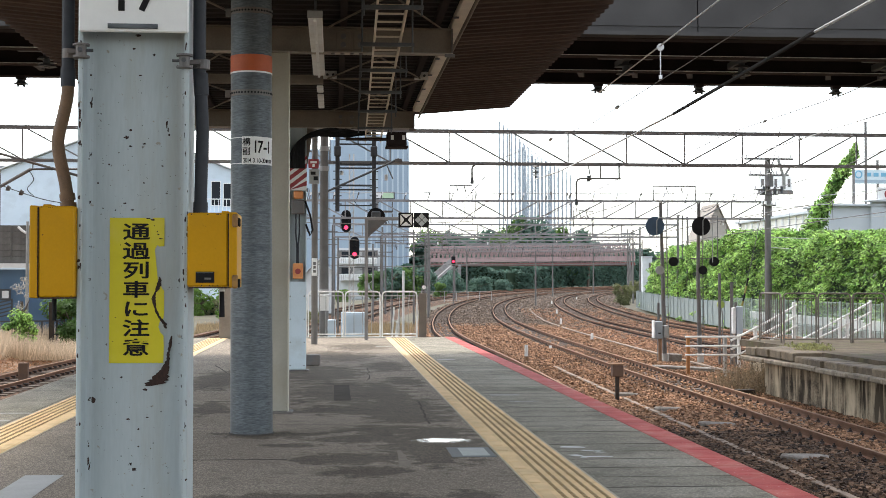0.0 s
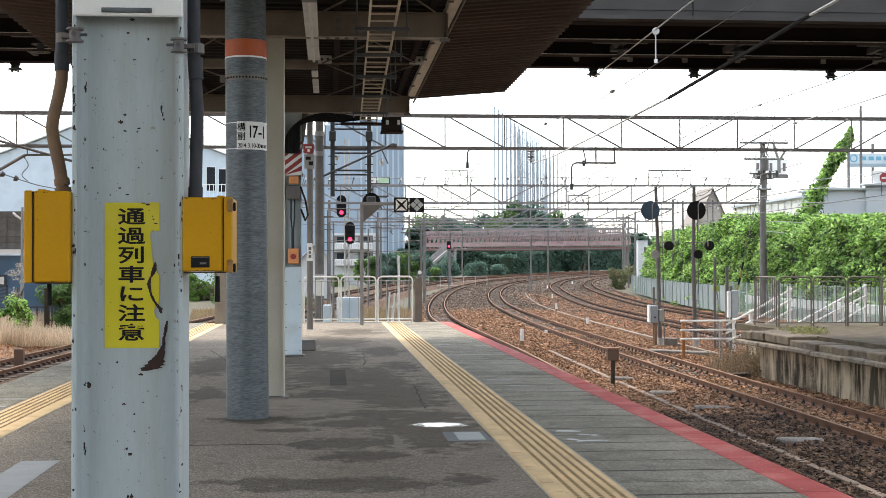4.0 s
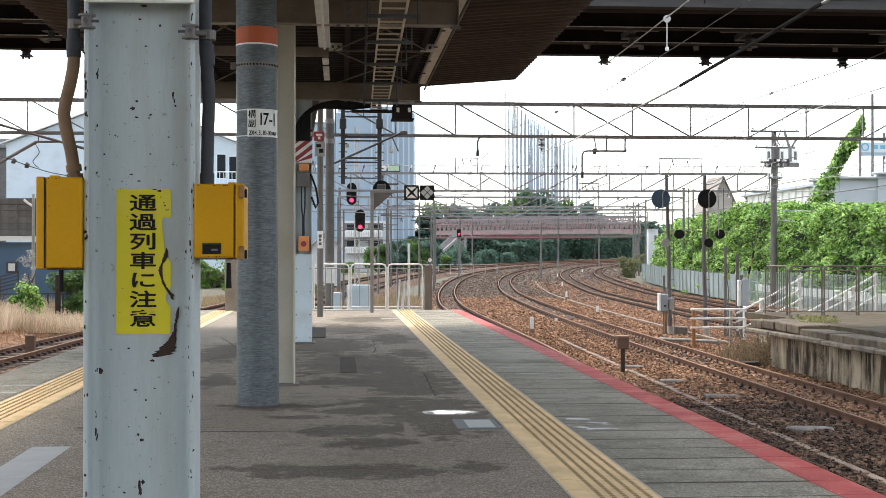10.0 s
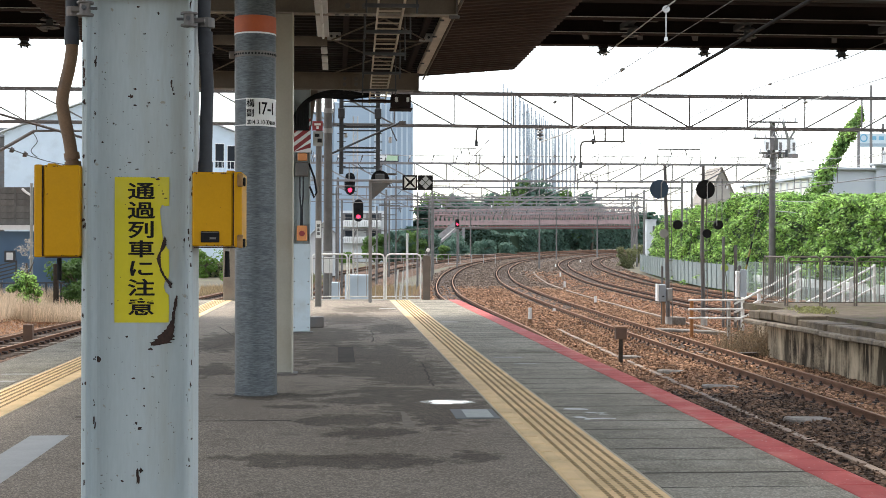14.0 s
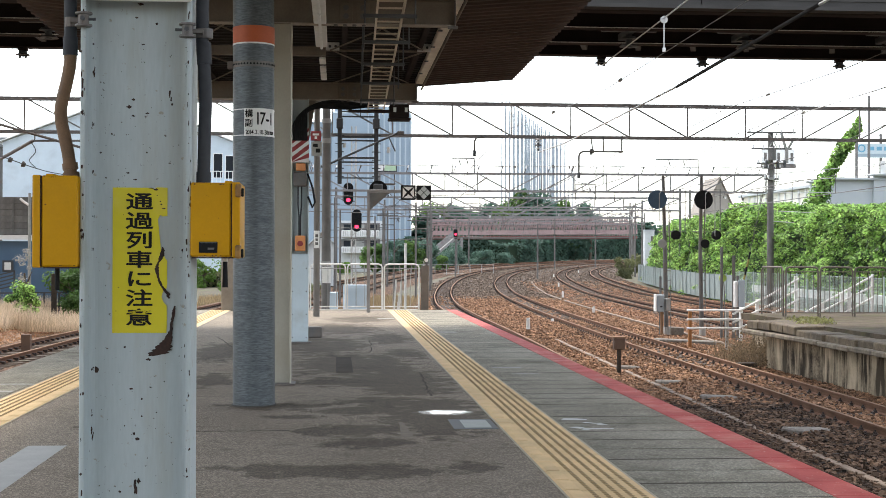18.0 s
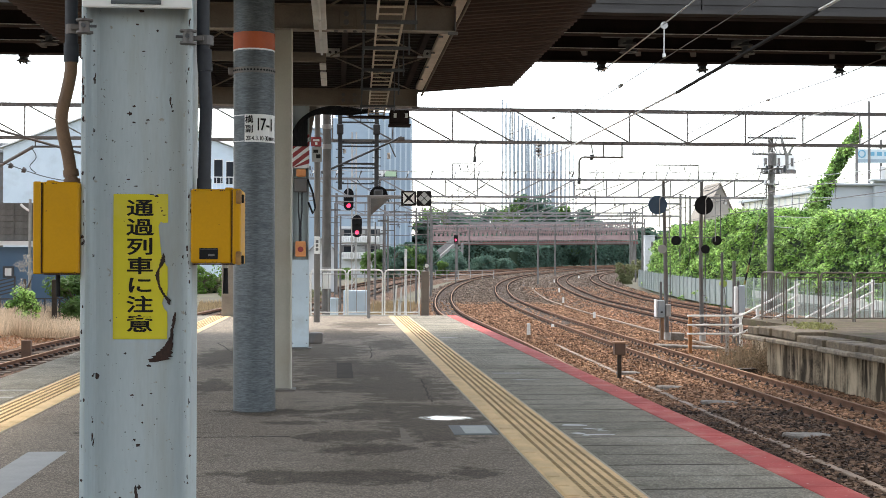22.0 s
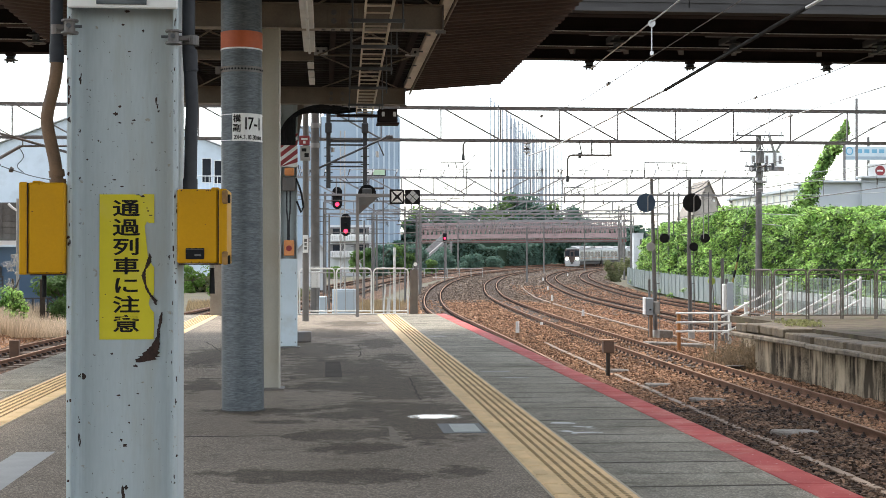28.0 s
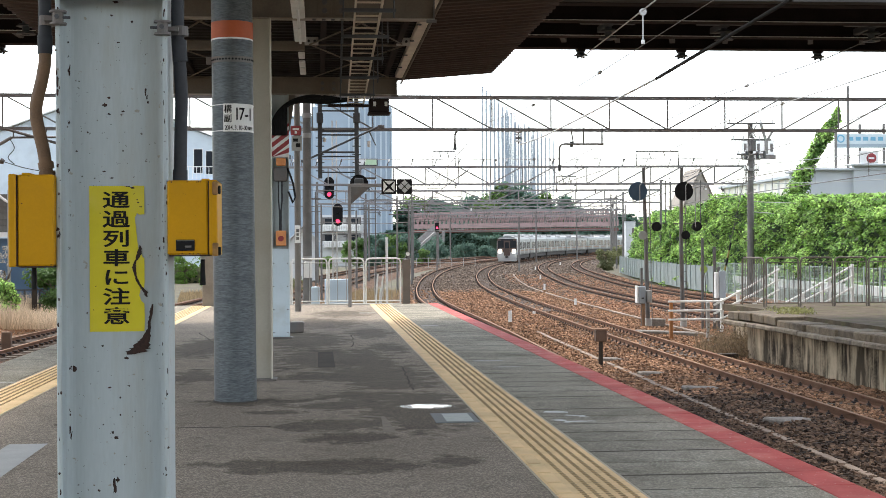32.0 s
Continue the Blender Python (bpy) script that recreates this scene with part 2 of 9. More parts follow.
def paving(name, c1, c2, grain, stains, joints=None, pools=()):
    """Worn paving: sharp grain of pale and dark chips, with broad stains of their own shape."""
    m = bpy.data.materials.new(name)
    m.use_nodes = True
    nt = m.node_tree
    N, L = nt.nodes, nt.links
    b = N["Principled BSDF"]
    pos = N.new("ShaderNodeNewGeometry").outputs["Position"]
    v = N.new("ShaderNodeTexVoronoi")
    v.inputs["Scale"].default_value = 1 / grain
    L.new(pos, v.inputs["Vector"])
    sep = N.new("ShaderNodeSeparateColor")
    L.new(v.outputs["Color"], sep.inputs[0])
    mix = N.new("ShaderNodeMix")
    mix.data_type = "RGBA"
    mix.inputs[6].default_value, mix.inputs[7].default_value = (*c1, 1), (*c2, 1)
    pw = N.new("ShaderNodeMath")
    pw.operation = "POWER"
    pw.inputs[1].default_value = 2.2
    L.new(sep.outputs[0], pw.inputs[0])
    L.new(pw.outputs[0], mix.inputs[0])
    colour = mix.outputs[2]
    for k, (size, lo, hi, tint, amount) in enumerate(stains):
        n = N.new("ShaderNodeTexNoise")
        n.inputs["Scale"].default_value, n.inputs["Detail"].default_value, n.inputs["Roughness"].default_value = 1 / size, 8, 0.65
        off = N.new("ShaderNodeVectorMath")
        off.inputs[1].default_value = (3.7 * k + 1.3, 5.1 * k, 2.0)
        L.new(pos, off.inputs[0])
        L.new(off.outputs[0], n.inputs["Vector"])
        r = N.new("ShaderNodeMapRange")
        r.inputs[1].default_value, r.inputs[2].default_value, r.inputs[4].default_value = lo, hi, amount
        L.new(n.outputs["Fac"], r.inputs[0])
        sm = N.new("ShaderNodeMix")
        sm.data_type, sm.blend_type = "RGBA", "MULTIPLY"
        sm.inputs[7].default_value = (*tint, 1)
        L.new(r.outputs[0], sm.inputs[0])
        L.new(colour, sm.inputs[6])
        colour = sm.outputs[2]
    if pools:
        # damp patches: ellipses (x, y, half width, half length) with ragged rims
        rag = N.new("ShaderNodeTexNoise")
        rag.inputs["Scale"].default_value, rag.inputs["Detail"].default_value, rag.inputs["Roughness"].default_value = 3.4, 10, 0.74
        sq = N.new("ShaderNodeMapping")
        sq.inputs["Scale"].default_value = (1, 0.9, 1)
        L.new(pos, sq.inputs[0])
        L.new(sq.outputs[0], rag.inputs["Vector"])
        wet = None
        for x, y, rx, ry in pools:
            mp = N.new("ShaderNodeMapping")
            mp.inputs["Location"].default_value = (-x / rx, -y / ry, 0)
            mp.inputs["Scale"].default_value = (1 / rx, 1 / ry, 0)
            L.new(pos, mp.inputs[0])
            ln = N.new("ShaderNodeVectorMath")
            ln.operation = "LENGTH"
            L.new(mp.outputs[0], ln.inputs[0])
            if wet is None:
                wet = ln.outputs["Value"]
            else:
                mn = N.new("ShaderNodeMath")
                mn.operation = "MINIMUM"
                L.new(wet, mn.inputs[0])
                L.new(ln.outputs["Value"], mn.inputs[1])
                wet = mn.outputs[0]
        ad = N.new("ShaderNodeMath")
        ad.operation = "MULTIPLY_ADD"
        L.new(rag.outputs["Fac"], ad.inputs[0])
        ad.inputs[1].default_value = 3.6
        L.new(wet, ad.inputs[2])
        wr = N.new("ShaderNodeMapRange")
        wr.inputs[1].default_value, wr.inputs[2].default_value, wr.inputs[3].default_value, wr.inputs[4].default_value = 2.52, 2.84, 0.85, 0.0
        L.new(ad.outputs[0], wr.inputs[0])
        wm = N.new("ShaderNodeMix")
        wm.data_type, wm.blend_type = "RGBA", "MULTIPLY"
        wm.inputs[7].default_value = (0.42, 0.405, 0.385, 1)
        L.new(wr.outputs[0], wm.inputs[0])
        L.new(colour, wm.inputs[6])
        colour = wm.outputs[2]
    if joints:
        hs = N.new("ShaderNodeHueSaturation")
        vr = N.new("ShaderNodeMapRange")
        vr.inputs[3].default_value, vr.inputs[4].default_value = 1 - joints, 1 + joints
        L.new(N.new("ShaderNodeObjectInfo").outputs["Random"], vr.inputs[0])
        L.new(vr.outputs[0], hs.inputs["Value"])
        L.new(colour, hs.inputs["Color"])
        colour = hs.outputs[0]
    L.new(colour, b.inputs["Base Color"])
    b.inputs["Roughness"].default_value = 0.9
    b.inputs["Specular IOR Level"].default_value = 0.15
    bp = N.new("ShaderNodeBump")
    bp.inputs["Strength"].default_value, bp.inputs["Distance"].default_value = 0.8, grain * 0.35
    L.new(sep.outputs[0], bp.inputs["Height"])
    L.new(bp.outputs[0], b.inputs["Normal"])
    return m


POOLS = ((0.08, 9.7, 0.75, 0.35), (-0.55, 9.9, 0.4, 0.2), (0.25, 11.2, 0.45, 0.35), (0.15, 12.05, 0.6, 0.45), (-0.39, 13.05, 0.35, 0.18), (0.31, 13.6, 0.7, 0.45), (0.9, 12.2, 0.28, 1.0), (0.26, 16.7, 0.85, 0.8), (0.95, 14.0, 0.55, 0.9), (0.85, 15.6, 0.6, 0.6), (0.8, 18.5, 0.4, 0.6), (1.08, 21.5, 0.3, 1.2), (-0.69, 14.0, 0.65, 0.35), (-2.0, 12.3, 0.3, 0.5), (-1.5, 17.0, 0.3, 1.0), (0.2, 19.5, 1.0, 2.2), (-0.2, 23.5, 0.8, 2.4), (0.95, 25.5, 0.45, 1.8), (0.0, 29.0, 1.0, 2.2), (0.6, 33.5, 0.8, 2.0), (-1.8, 22.0, 0.5, 2.5), (0.95, 13.0, 0.6, 1.5), (0.75, 17.0, 0.75, 1.7), (0.5, 14.4, 0.6, 0.5), (1.0, 9.9, 0.2, 0.3))
ASPHALT = paving("asphalt", (0.185, 0.155, 0.122), (0.445, 0.375, 0.297), 0.010, ((0.25, 0.56, 0.66, (0.6, 0.6, 0.6), 0.6), (2.5, 0.47, 0.6, (0.80, 0.79, 0.78), 0.9)), None, POOLS)
SLAB = paving("edge_slab_concrete", (0.215, 0.196, 0.157), (0.455, 0.415, 0.337), 0.010, ((0.35, 0.5, 0.66, (0.6, 0.6, 0.59), 0.8), (1.6, 0.48, 0.62, (0.68, 0.68, 0.66), 0.8)), 0.12)
BALLAST = stone_bed("ballast", (0.118, 0.074, 0.05), (0.185, 0.108, 0.068), (0.008, 0.006, 0.004), 0.075)
BALLAST_RUST = stone_bed("rusty_ballast", (0.15, 0.092, 0.06), (0.24, 0.13, 0.075), (0.015, 0.013, 0.009), 0.07)
# near stones darkened: the shade beside the platform is in their colour
STONE_DARK = surf("shaded_ballast_stone", (0.046, 0.029, 0.020), (0.135, 0.084, 0.054), 0.5, 0.9, bump=0.3, vary=0.85, island=True, space="World", spec=0.25)
BALLAST_GREY = stone_bed("grey_ballast", (0.108, 0.084, 0.068), (0.158, 0.12, 0.095), (0.02, 0.016, 0.012), 0.09)
STONE_GREY = surf("grey_ballast_stone", (0.098, 0.075, 0.058), (0.20, 0.152, 0.116), 0.5, 0.95, bump=0.3, vary=0.5, island=True, space="World", spec=0.2)
STONE = surf("ballast_stone", (0.150, 0.085, 0.051), (0.34, 0.193, 0.114), 0.5, 0.95, bump=0.3, vary=0.65, island=True, space="World", spec=0.2)
STONE_RUST = surf("rusty_ballast_stone", (0.20, 0.112, 0.070), (0.35, 0.19, 0.113), 0.5, 0.95, bump=0.3, vary=0.55, island=True, space="World", spec=0.2)
LITTER = surf("leaf_litter_soil", (0.16, 0.09, 0.052), (0.27, 0.16, 0.095), 0.25, 0.95, bump=0.8, fine=0.05, stain=(0.30, 0.24, 0.16), stain_size=0.5, stain_amount=0.7, space="World")
SOIL = surf("dry_soil", (0.06, 0.047, 0.031), (0.085, 0.075, 0.042), 0.8, 0.95, bump=0.6, fine=0.08, stain=(0.10, 0.12, 0.05), stain_size=3.0, stain_amount=0.6, space="World")
RUST_RAIL = surf("rusty_rail_side", (0.128, 0.069, 0.043), (0.20, 0.112, 0.072), 0.4, 0.85, bump=0.3, fine=0.02, space="World", spec=0.1)
RAIL_TOP = surf("worn_rail_head", (0.215, 0.137, 0.093), (0.295, 0.197, 0.138), 0.5, 0.85, bump=0.05, space="World", spec=0.06)
SLEEPER = surf("concrete_sleeper", (0.075, 0.053, 0.038), (0.115, 0.08, 0.058), 0.3, 0.9, space="World", vary=0.1)
CLIP = surf("rail_clip", (0.022, 0.014, 0.011), (0.04, 0.024, 0.017), 0.05, 0.8)
WHITE_STEEL = surf("white_painted_steel", (0.455, 0.512, 0.528), (0.385, 0.437, 0.452), 0.35, 0.55, spec=0.3, bump=0.06, fine=0.01, stain=(0.31, 0.285, 0.22), stain_size=0.3, stain_amount=0.55, stretch=(1.6, 1.6, 0.22), specks=(((0.08, 0.05, 0.04), 0.010, 0.70), ((0.30, 0.27, 0.22), 0.022, 0.68)))
CREAM_STEEL = surf("cream_painted_steel", (0.215, 0.178, 0.143), (0.16, 0.133, 0.107), 0.4, 0.75, bump=0.08, stain=(0.16, 0.115, 0.075), stain_size=0.7, stain_amount=0.5, spec=0.2)
BROWN_STEEL = surf("brown_canopy_sheet", (0.074, 0.052, 0.043), (0.107, 0.078, 0.065), 0.8, 0.8, bump=0.1, stain=(0.06, 0.042, 0.034), stain_size=1.2, stretch=(0.3, 1, 1), spec=0.12)
PALE_FLANGE = surf("pale_flange_steel", (0.40, 0.355, 0.30), (0.30, 0.26, 0.215), 0.35, 0.7, bump=0.08, stain=(0.20, 0.15, 0.10), stain_size=0.5, stain_amount=0.5)
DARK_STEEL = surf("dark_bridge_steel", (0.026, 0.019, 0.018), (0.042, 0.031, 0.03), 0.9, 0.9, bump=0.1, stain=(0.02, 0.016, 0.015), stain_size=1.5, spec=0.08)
# darker copy of the canopy sheet, with the shade under the middle painted in
SHADED_SHEET = surf("shaded_canopy_sheet", (0.030, 0.026, 0.025), (0.048, 0.042, 0.040), 0.8, 0.85, bump=0.1, stain=(0.022, 0.018, 0.017), stain_size=0.9, spec=0.1)
GREY_PANEL = surf("grey_bridge_panel", (0.055, 0.052, 0.05), (0.08, 0.076, 0.073), 1.0, 0.9, bump=0.05, spec=0.08)
GALV = surf("galvanised_steel", (0.062, 0.072, 0.080), (0.145, 0.162, 0.173), 0.055, 0.5, metal=0.35, bump=0.15, fine=0.02, stain=(0.055, 0.062, 0.07), stain_size=0.28, stain_amount=0.6, stretch=(0.8, 0.8, 5.0), spec=0.35)
GREY_STEEL = surf("grey_steel", (0.115, 0.112, 0.11), (0.17, 0.16, 0.152), 0.4, 0.6, metal=0.3, bump=0.1, stain=(0.16, 0.10, 0.07), stain_size=0.5)
GANTRY = surf("gantry_steel", (0.21, 0.205, 0.205), (0.275, 0.265, 0.26), 0.5, 0.55, metal=0.2, stain=(0.17, 0.12, 0.09), stain_size=0.8)
TROUGH = surf("trough_concrete", (0.165, 0.12, 0.086), (0.26, 0.195, 0.145), 0.4, 0.9, space="World", vary=0.15)
BLACK_STEEL = surf("dark_grey_frame_steel", (0.06, 0.065, 0.07), (0.085, 0.09, 0.095), 0.4, 0.6, metal=0.2)
FENCE_GREY = surf("fence_grey", (0.27, 0.27, 0.255), (0.36, 0.35, 0.33), 0.3, 0.55, metal=0.3)
FENCE_BROWN = surf("fence_brown", (0.13, 0.105, 0.085), (0.18, 0.15, 0.125), 0.3, 0.6, metal=0.2)
WHITE_PAINT = surf("white_rail_paint", (0.78, 0.78, 0.76), (0.68, 0.68, 0.66), 0.3, 0.5, stain=(0.45, 0.38, 0.30), stain_size=0.5, stain_amount=0.4)
YELLOW_BOX = surf("yellow_enamel", (0.56, 0.285, 0.004), (0.49, 0.245, 0.003), 0.3, 0.5, spec=0.18, bump=0.05, fine=0.006, stain=(0.40, 0.21, 0.012), stain_size=0.2, stain_amount=0.5, specks=(((0.05, 0.03, 0.015), 0.012, 0.76),))
YELLOW_SIGN = surf("yellow_sticker", (0.66, 0.575, 0.032), (0.60, 0.515, 0.03), 0.2, 0.55, spec=0.2, bump=0.03, stain=(0.62, 0.52, 0.10), stain_size=0.12, stain_amount=0.5)
GUARD_YELLOW = surf("faded_guard_yellow", (0.26, 0.22, 0.05), (0.20, 0.165, 0.05), 0.2, 0.7)
BLACK = surf("black_paint", (0.010, 0.010, 0.011), (0.017, 0.017, 0.017), 0.2, 0.7, bump=0.02, spec=0.15)
CHIP = surf("bare_rusty_chip", (0.018, 0.012, 0.011), (0.055, 0.028, 0.021), 0.03, 0.9, fine=0.006)
PVC_BROWN = surf("brown_conduit", (0.115, 0.062, 0.028), (0.175, 0.098, 0.047), 0.05, 0.6, bump=0.4, fine=0.004)
PVC_GREY = surf("grey_conduit", (0.028, 0.030, 0.036), (0.046, 0.049, 0.056), 0.2, 0.6, spec=0.25)
ORANGE = surf("orange_band", (0.50, 0.105, 0.03), (0.42, 0.085, 0.025), 0.2, 0.6, stain=(0.34, 0.08, 0.03), stain_size=0.3, stain_amount=0.5)
SIGN_WHITE = surf("white_sign_plate", (0.80, 0.80, 0.78), (0.74, 0.74, 0.72), 0.2, 0.5)
STRIPE_RED = surf("dark_red_stripe", (0.32, 0.04, 0.045), (0.26, 0.035, 0.04), 0.2, 0.6)


POLE_FOOT = surf("dark_foot_ring", (0.05, 0.046, 0.042), (0.08, 0.074, 0.066), 0.1, 0.95)


# ---- builders ----
class Shape:
    """Vertices and faces of one mesh."""

    def __init__(self):
        self.v, self.f = [], []

    def poly(self, pts):
        n = len(self.v)
        self.v += [tuple(p) for p in pts]
        self.f.append(tuple(range(n, n + len(pts))))
        return self

    def box(self, x0, x1, y0, y1, z0, z1, bevel=0.0, m=None):
        n = len(self.v)
        e = min(bevel, (x1 - x0) * 0.45, (y1 - y0) * 0.45, (z1 - z0) * 0.45)
        if e <= 0:
            pts = [(x, y, z) for x in (x0, x1) for y in (y0, y1) for z in (z0, z1)]
            fs = [(0, 1, 3, 2), (4, 6, 7, 5), (0, 4, 5, 1), (2, 3, 7, 6), (0, 2, 6, 4), (1, 5, 7, 3)]
        else:
            X, Y, Z = (x0, x1), (y0, y1), (z0, z1)
            pts, idx = [], {}
            for i in (0, 1):
                for j in (0, 1):
                    for k in (0, 1):
                        sx, sy, sz = 1 - 2 * i, 1 - 2 * j, 1 - 2 * k
                        for a, d in ((0, (0, sy * e, sz * e)), (1, (sx * e, 0, sz * e)), (2, (sx * e, sy * e, 0))):
                            idx[i, j, k, a] = len(pts)
                            pts.append((X[i] + d[0], Y[j] + d[1], Z[k] + d[2]))
            fs = []
            for i in (0, 1):
                fs.append((idx[i, 0, 0, 0], idx[i, 0, 1, 0], idx[i, 1, 1, 0], idx[i, 1, 0, 0]))
                fs.append((idx[0, i, 0, 1], idx[0, i, 1, 1], idx[1, i, 1, 1], idx[1, i, 0, 1]))
                fs.append((idx[0, 0, i, 2], idx[0, 1, i, 2], idx[1, 1, i, 2], idx[1, 0, i, 2]))
                for j in (0, 1):
                    fs.append((idx[i, j, 0, 0], idx[i, j, 1, 0], idx[i, j, 1, 1], idx[i, j, 0, 1]))
                    fs.append((idx[i, 0, j, 0], idx[i, 1, j, 0], idx[i, 1, j, 2], idx[i, 0, j, 2]))
                    fs.append((idx[0, i, j, 1], idx[1, i, j, 1], idx[1, i, j, 2], idx[0, i, j, 2]))
                    for k in (0, 1):
                        fs.append((idx[i, j, k, 0], idx[i, j, k, 1], idx[i, j, k, 2]))
        if m is not None:
            pts = [tuple(m @ Vector(p)) for p in pts]
        self.v += pts
        self.f += [tuple(n + q for q in f) for f in fs]
        return self

    def tube(self, pts, r, n=8, r2=None, caps=True):
        pts = [Vector(p) for p in pts]
        start = len(self.v)
        last = None
        for i, p in enumerate(pts):
            d = (pts[min(i + 1, len(pts) - 1)] - pts[max(i - 1, 0)]).normalized()
            if last is None:
                a = d.orthogonal().normalized()
            else:
                a = (last - d * last.dot(d)).normalized()
            last = a
            b = d.cross(a)
            rad = r if r2 is None else r + (r2 - r) * i / (len(pts) - 1)
            for k in range(n):
                w = 2 * math.pi * (k + 0.5) / n
                self.v.append(tuple(p + a * (rad * math.cos(w)) + b * (rad * math.sin(w))))
        for i in range(len(pts) - 1):
            for k in range(n):
                q = start + i * n
                self.f.append((q + k, q + (k + 1) % n, q + n + (k + 1) % n, q + n + k))
        if caps:
            self.f.append(tuple(start + n - 1 - k for k in range(n)))
            self.f.append(tuple(start + (len(pts) - 1) * n + k for k in range(n)))
        return self

    def bar(self, a, b, w, h=None):
        """A square bar from a to b, w wide and h high."""
        a, b = Vector(a), Vector(b)
        d = b - a
        m = Matrix.Translation((a + b) / 2) @ d.to_track_quat("Y", "Z").to_matrix().to_4x4()
        h = h or w
        return self.box(-w / 2, w / 2, -d.length / 2, d.length / 2, -h / 2, h / 2, m=m)

    def sweep(self, profile, path, closed=True):
        """A profile of (across, up) pairs swept along path rows (x, y, z, heading)."""
        n0, k = len(self.v), len(profile)
        for x, y, z, a in path:
            for o, u in profile:
                self.v.append((x + o * math.cos(a), y - o * math.sin(a), z + u))
        for i in range(len(path) - 1):
            for j in range(k if closed else k - 1):
                q = n0 + i * k
                self.f.append((q + j, q + k + j, q + k + (j + 1) % k, q + (j + 1) % k))
        if closed:
            self.f.append(tuple(n0 + j for j in range(k)))
            self.f.append(tuple(n0 + (len(path) - 1) * k + k - 1 - j for j in range(k)))
        return self

    def disc(self, c, normal, r, thick, n=20):
        c, d = Vector(c), Vector(normal).normalized()
        return self.tube([c - d * thick / 2, c + d * thick / 2], r, n)

    def mesh(self, name, smooth=False):
        me = bpy.data.meshes.new(name)
        me.from_pydata(self.v, [], self.f)
        me.update()
        if smooth:
            me.polygons.foreach_set("use_smooth", [True] * len(me.polygons))
            me.set_sharp_from_angle(angle=radians(40))
        return me


def part(name, shape, material, parent=None, label="", smooth=False, kind=""):
    me = shape if isinstance(shape, bpy.types.Mesh) else shape.mesh(name, smooth)
    if not me.materials:
        me.materials.append(material)
    ob = new(name, me)
    if parent:
        ob.parent = parent
    return tagged(ob, label=label, kind=kind)


def thing(name, label, category, m=None, group="", kind=""):
    ob = new(name)
    ob.empty_display_size = 0.1
    if m is not None:
        ob.matrix_basis = m
    return tagged(ob, label, category, group, kind)


def lettering(name, text, size, material, m, parent, width=1.0, bold=0.0):
    """Letters of the built-in font as a thin mesh, centred on the pose m."""
    cu = bpy.data.curves.new(name, "FONT")
    cu.body, cu.size, cu.align_x, cu.align_y, cu.extrude, cu.offset = text, size, "CENTER", "CENTER", 0.0006, size * 0.012
    ob = bpy.data.objects.new(name, cu)
    scene.collection.objects.link(ob)
    me = bpy.data.meshes.new_from_object(ob.evaluated_get(bpy.context.evaluated_depsgraph_get()))
    bpy.data.objects.remove(ob)
    if bold:
        # heavier strokes: the same letters laid again, a little to each side
        bm = bmesh.new()
        for dx, dy, dz in ((0, 0, 0), (bold, 0, 0.0001), (-bold, 0, 0.0002), (0, bold, 0.0003), (0, -bold, 0.0004)):
            n = len(bm.verts)
            bm.from_mesh(me)
            bm.verts.ensure_lookup_table()
            for v in bm.verts[n:]:
                v.co += Vector((dx / width, dy, dz))
        bm.to_mesh(me)
        bm.free()
    me.transform(m @ Matrix.Diagonal((width, 1, 1, 1)))
    me.materials.clear()
    return part(name, me, material, parent)


# ---- the railway's line: a long easement into a curve to the right ----
LINE, DS = [], 1.0
_x, _y, _a = 8.548, 0.0, 0.012
for _i in range(0, 760):
    LINE.append((_x, _y, _a))
    _a2 = _a + max(0.0, min(1.0, (_i * DS + 29.2) / 350.2)) / 321.0 * DS
    _x, _y, _a = _x + math.sin(_a) * DS, _y + math.cos(_a) * DS, _a2
RAIL_Z = -1.057


def rise(x, y):
    """The rails' height: level, then a gentle climb."""
    return RAIL_Z + 0.0093 * max(0.0, min(450.0, math.hypot(x, y)) - 104.3)


def on_line(s, off=0.0, up=0.0):
    """(x, y, z, heading) at s metres along the middle track, off metres to its right."""
    i = max(0, min(len(LINE) - 2, int(s / DS)))
    t = s / DS - i
    (x0, y0, a0), (x1, y1, a1) = LINE[i], LINE[i + 1]
    x, y, a = x0 + (x1 - x0) * t, y0 + (y1 - y0) * t, a0 + (a1 - a0) * t
    x, y = x + off * math.cos(a), y - off * math.sin(a)
    return x, y, rise(x, y) + up, a


def ramp(s, rows):
    for (s0, v0), (s1, v1) in zip(rows, rows[1:]):
        if s <= s1:
            t = max(0.0, min(1.0, (s - s0) / (s1 - s0)))
            return v0 + (v1 - v0) * t * t * (3 - 2 * t)
    return rows[-1][1]


TRACKS = {
    "one": [(0, -3.7), (38, -3.9), (80, -4.75), (200, -4.9)],
    "two": [(0, 0.0), (400, 0.0)],
    "three": [(0, 5.6), (60, 6.2), (120, 6.6), (260, 5.2)],
    "four": [(0, 10.0), (60, 10.4), (120, 10.7), (260, 9.3)],
    "loop": [(0, -14.4), (40, -15.0), (60, -14.0), (84, -12.6), (120, -11.1), (172, -10.6)],
    "side": [(0, -19.6), (40, -18.1), (75, -16.8), (150, -14.8), (330, -14.4)],
}


def line_of(key, s0, s1, step=2.0, extra=0.0, up=0.0):
    out, s = [], s0
    while s <= s1 + 1e-6:
        out.append(on_line(s, ramp(s, TRACKS[key]) + extra, up))
        s += step
    return out


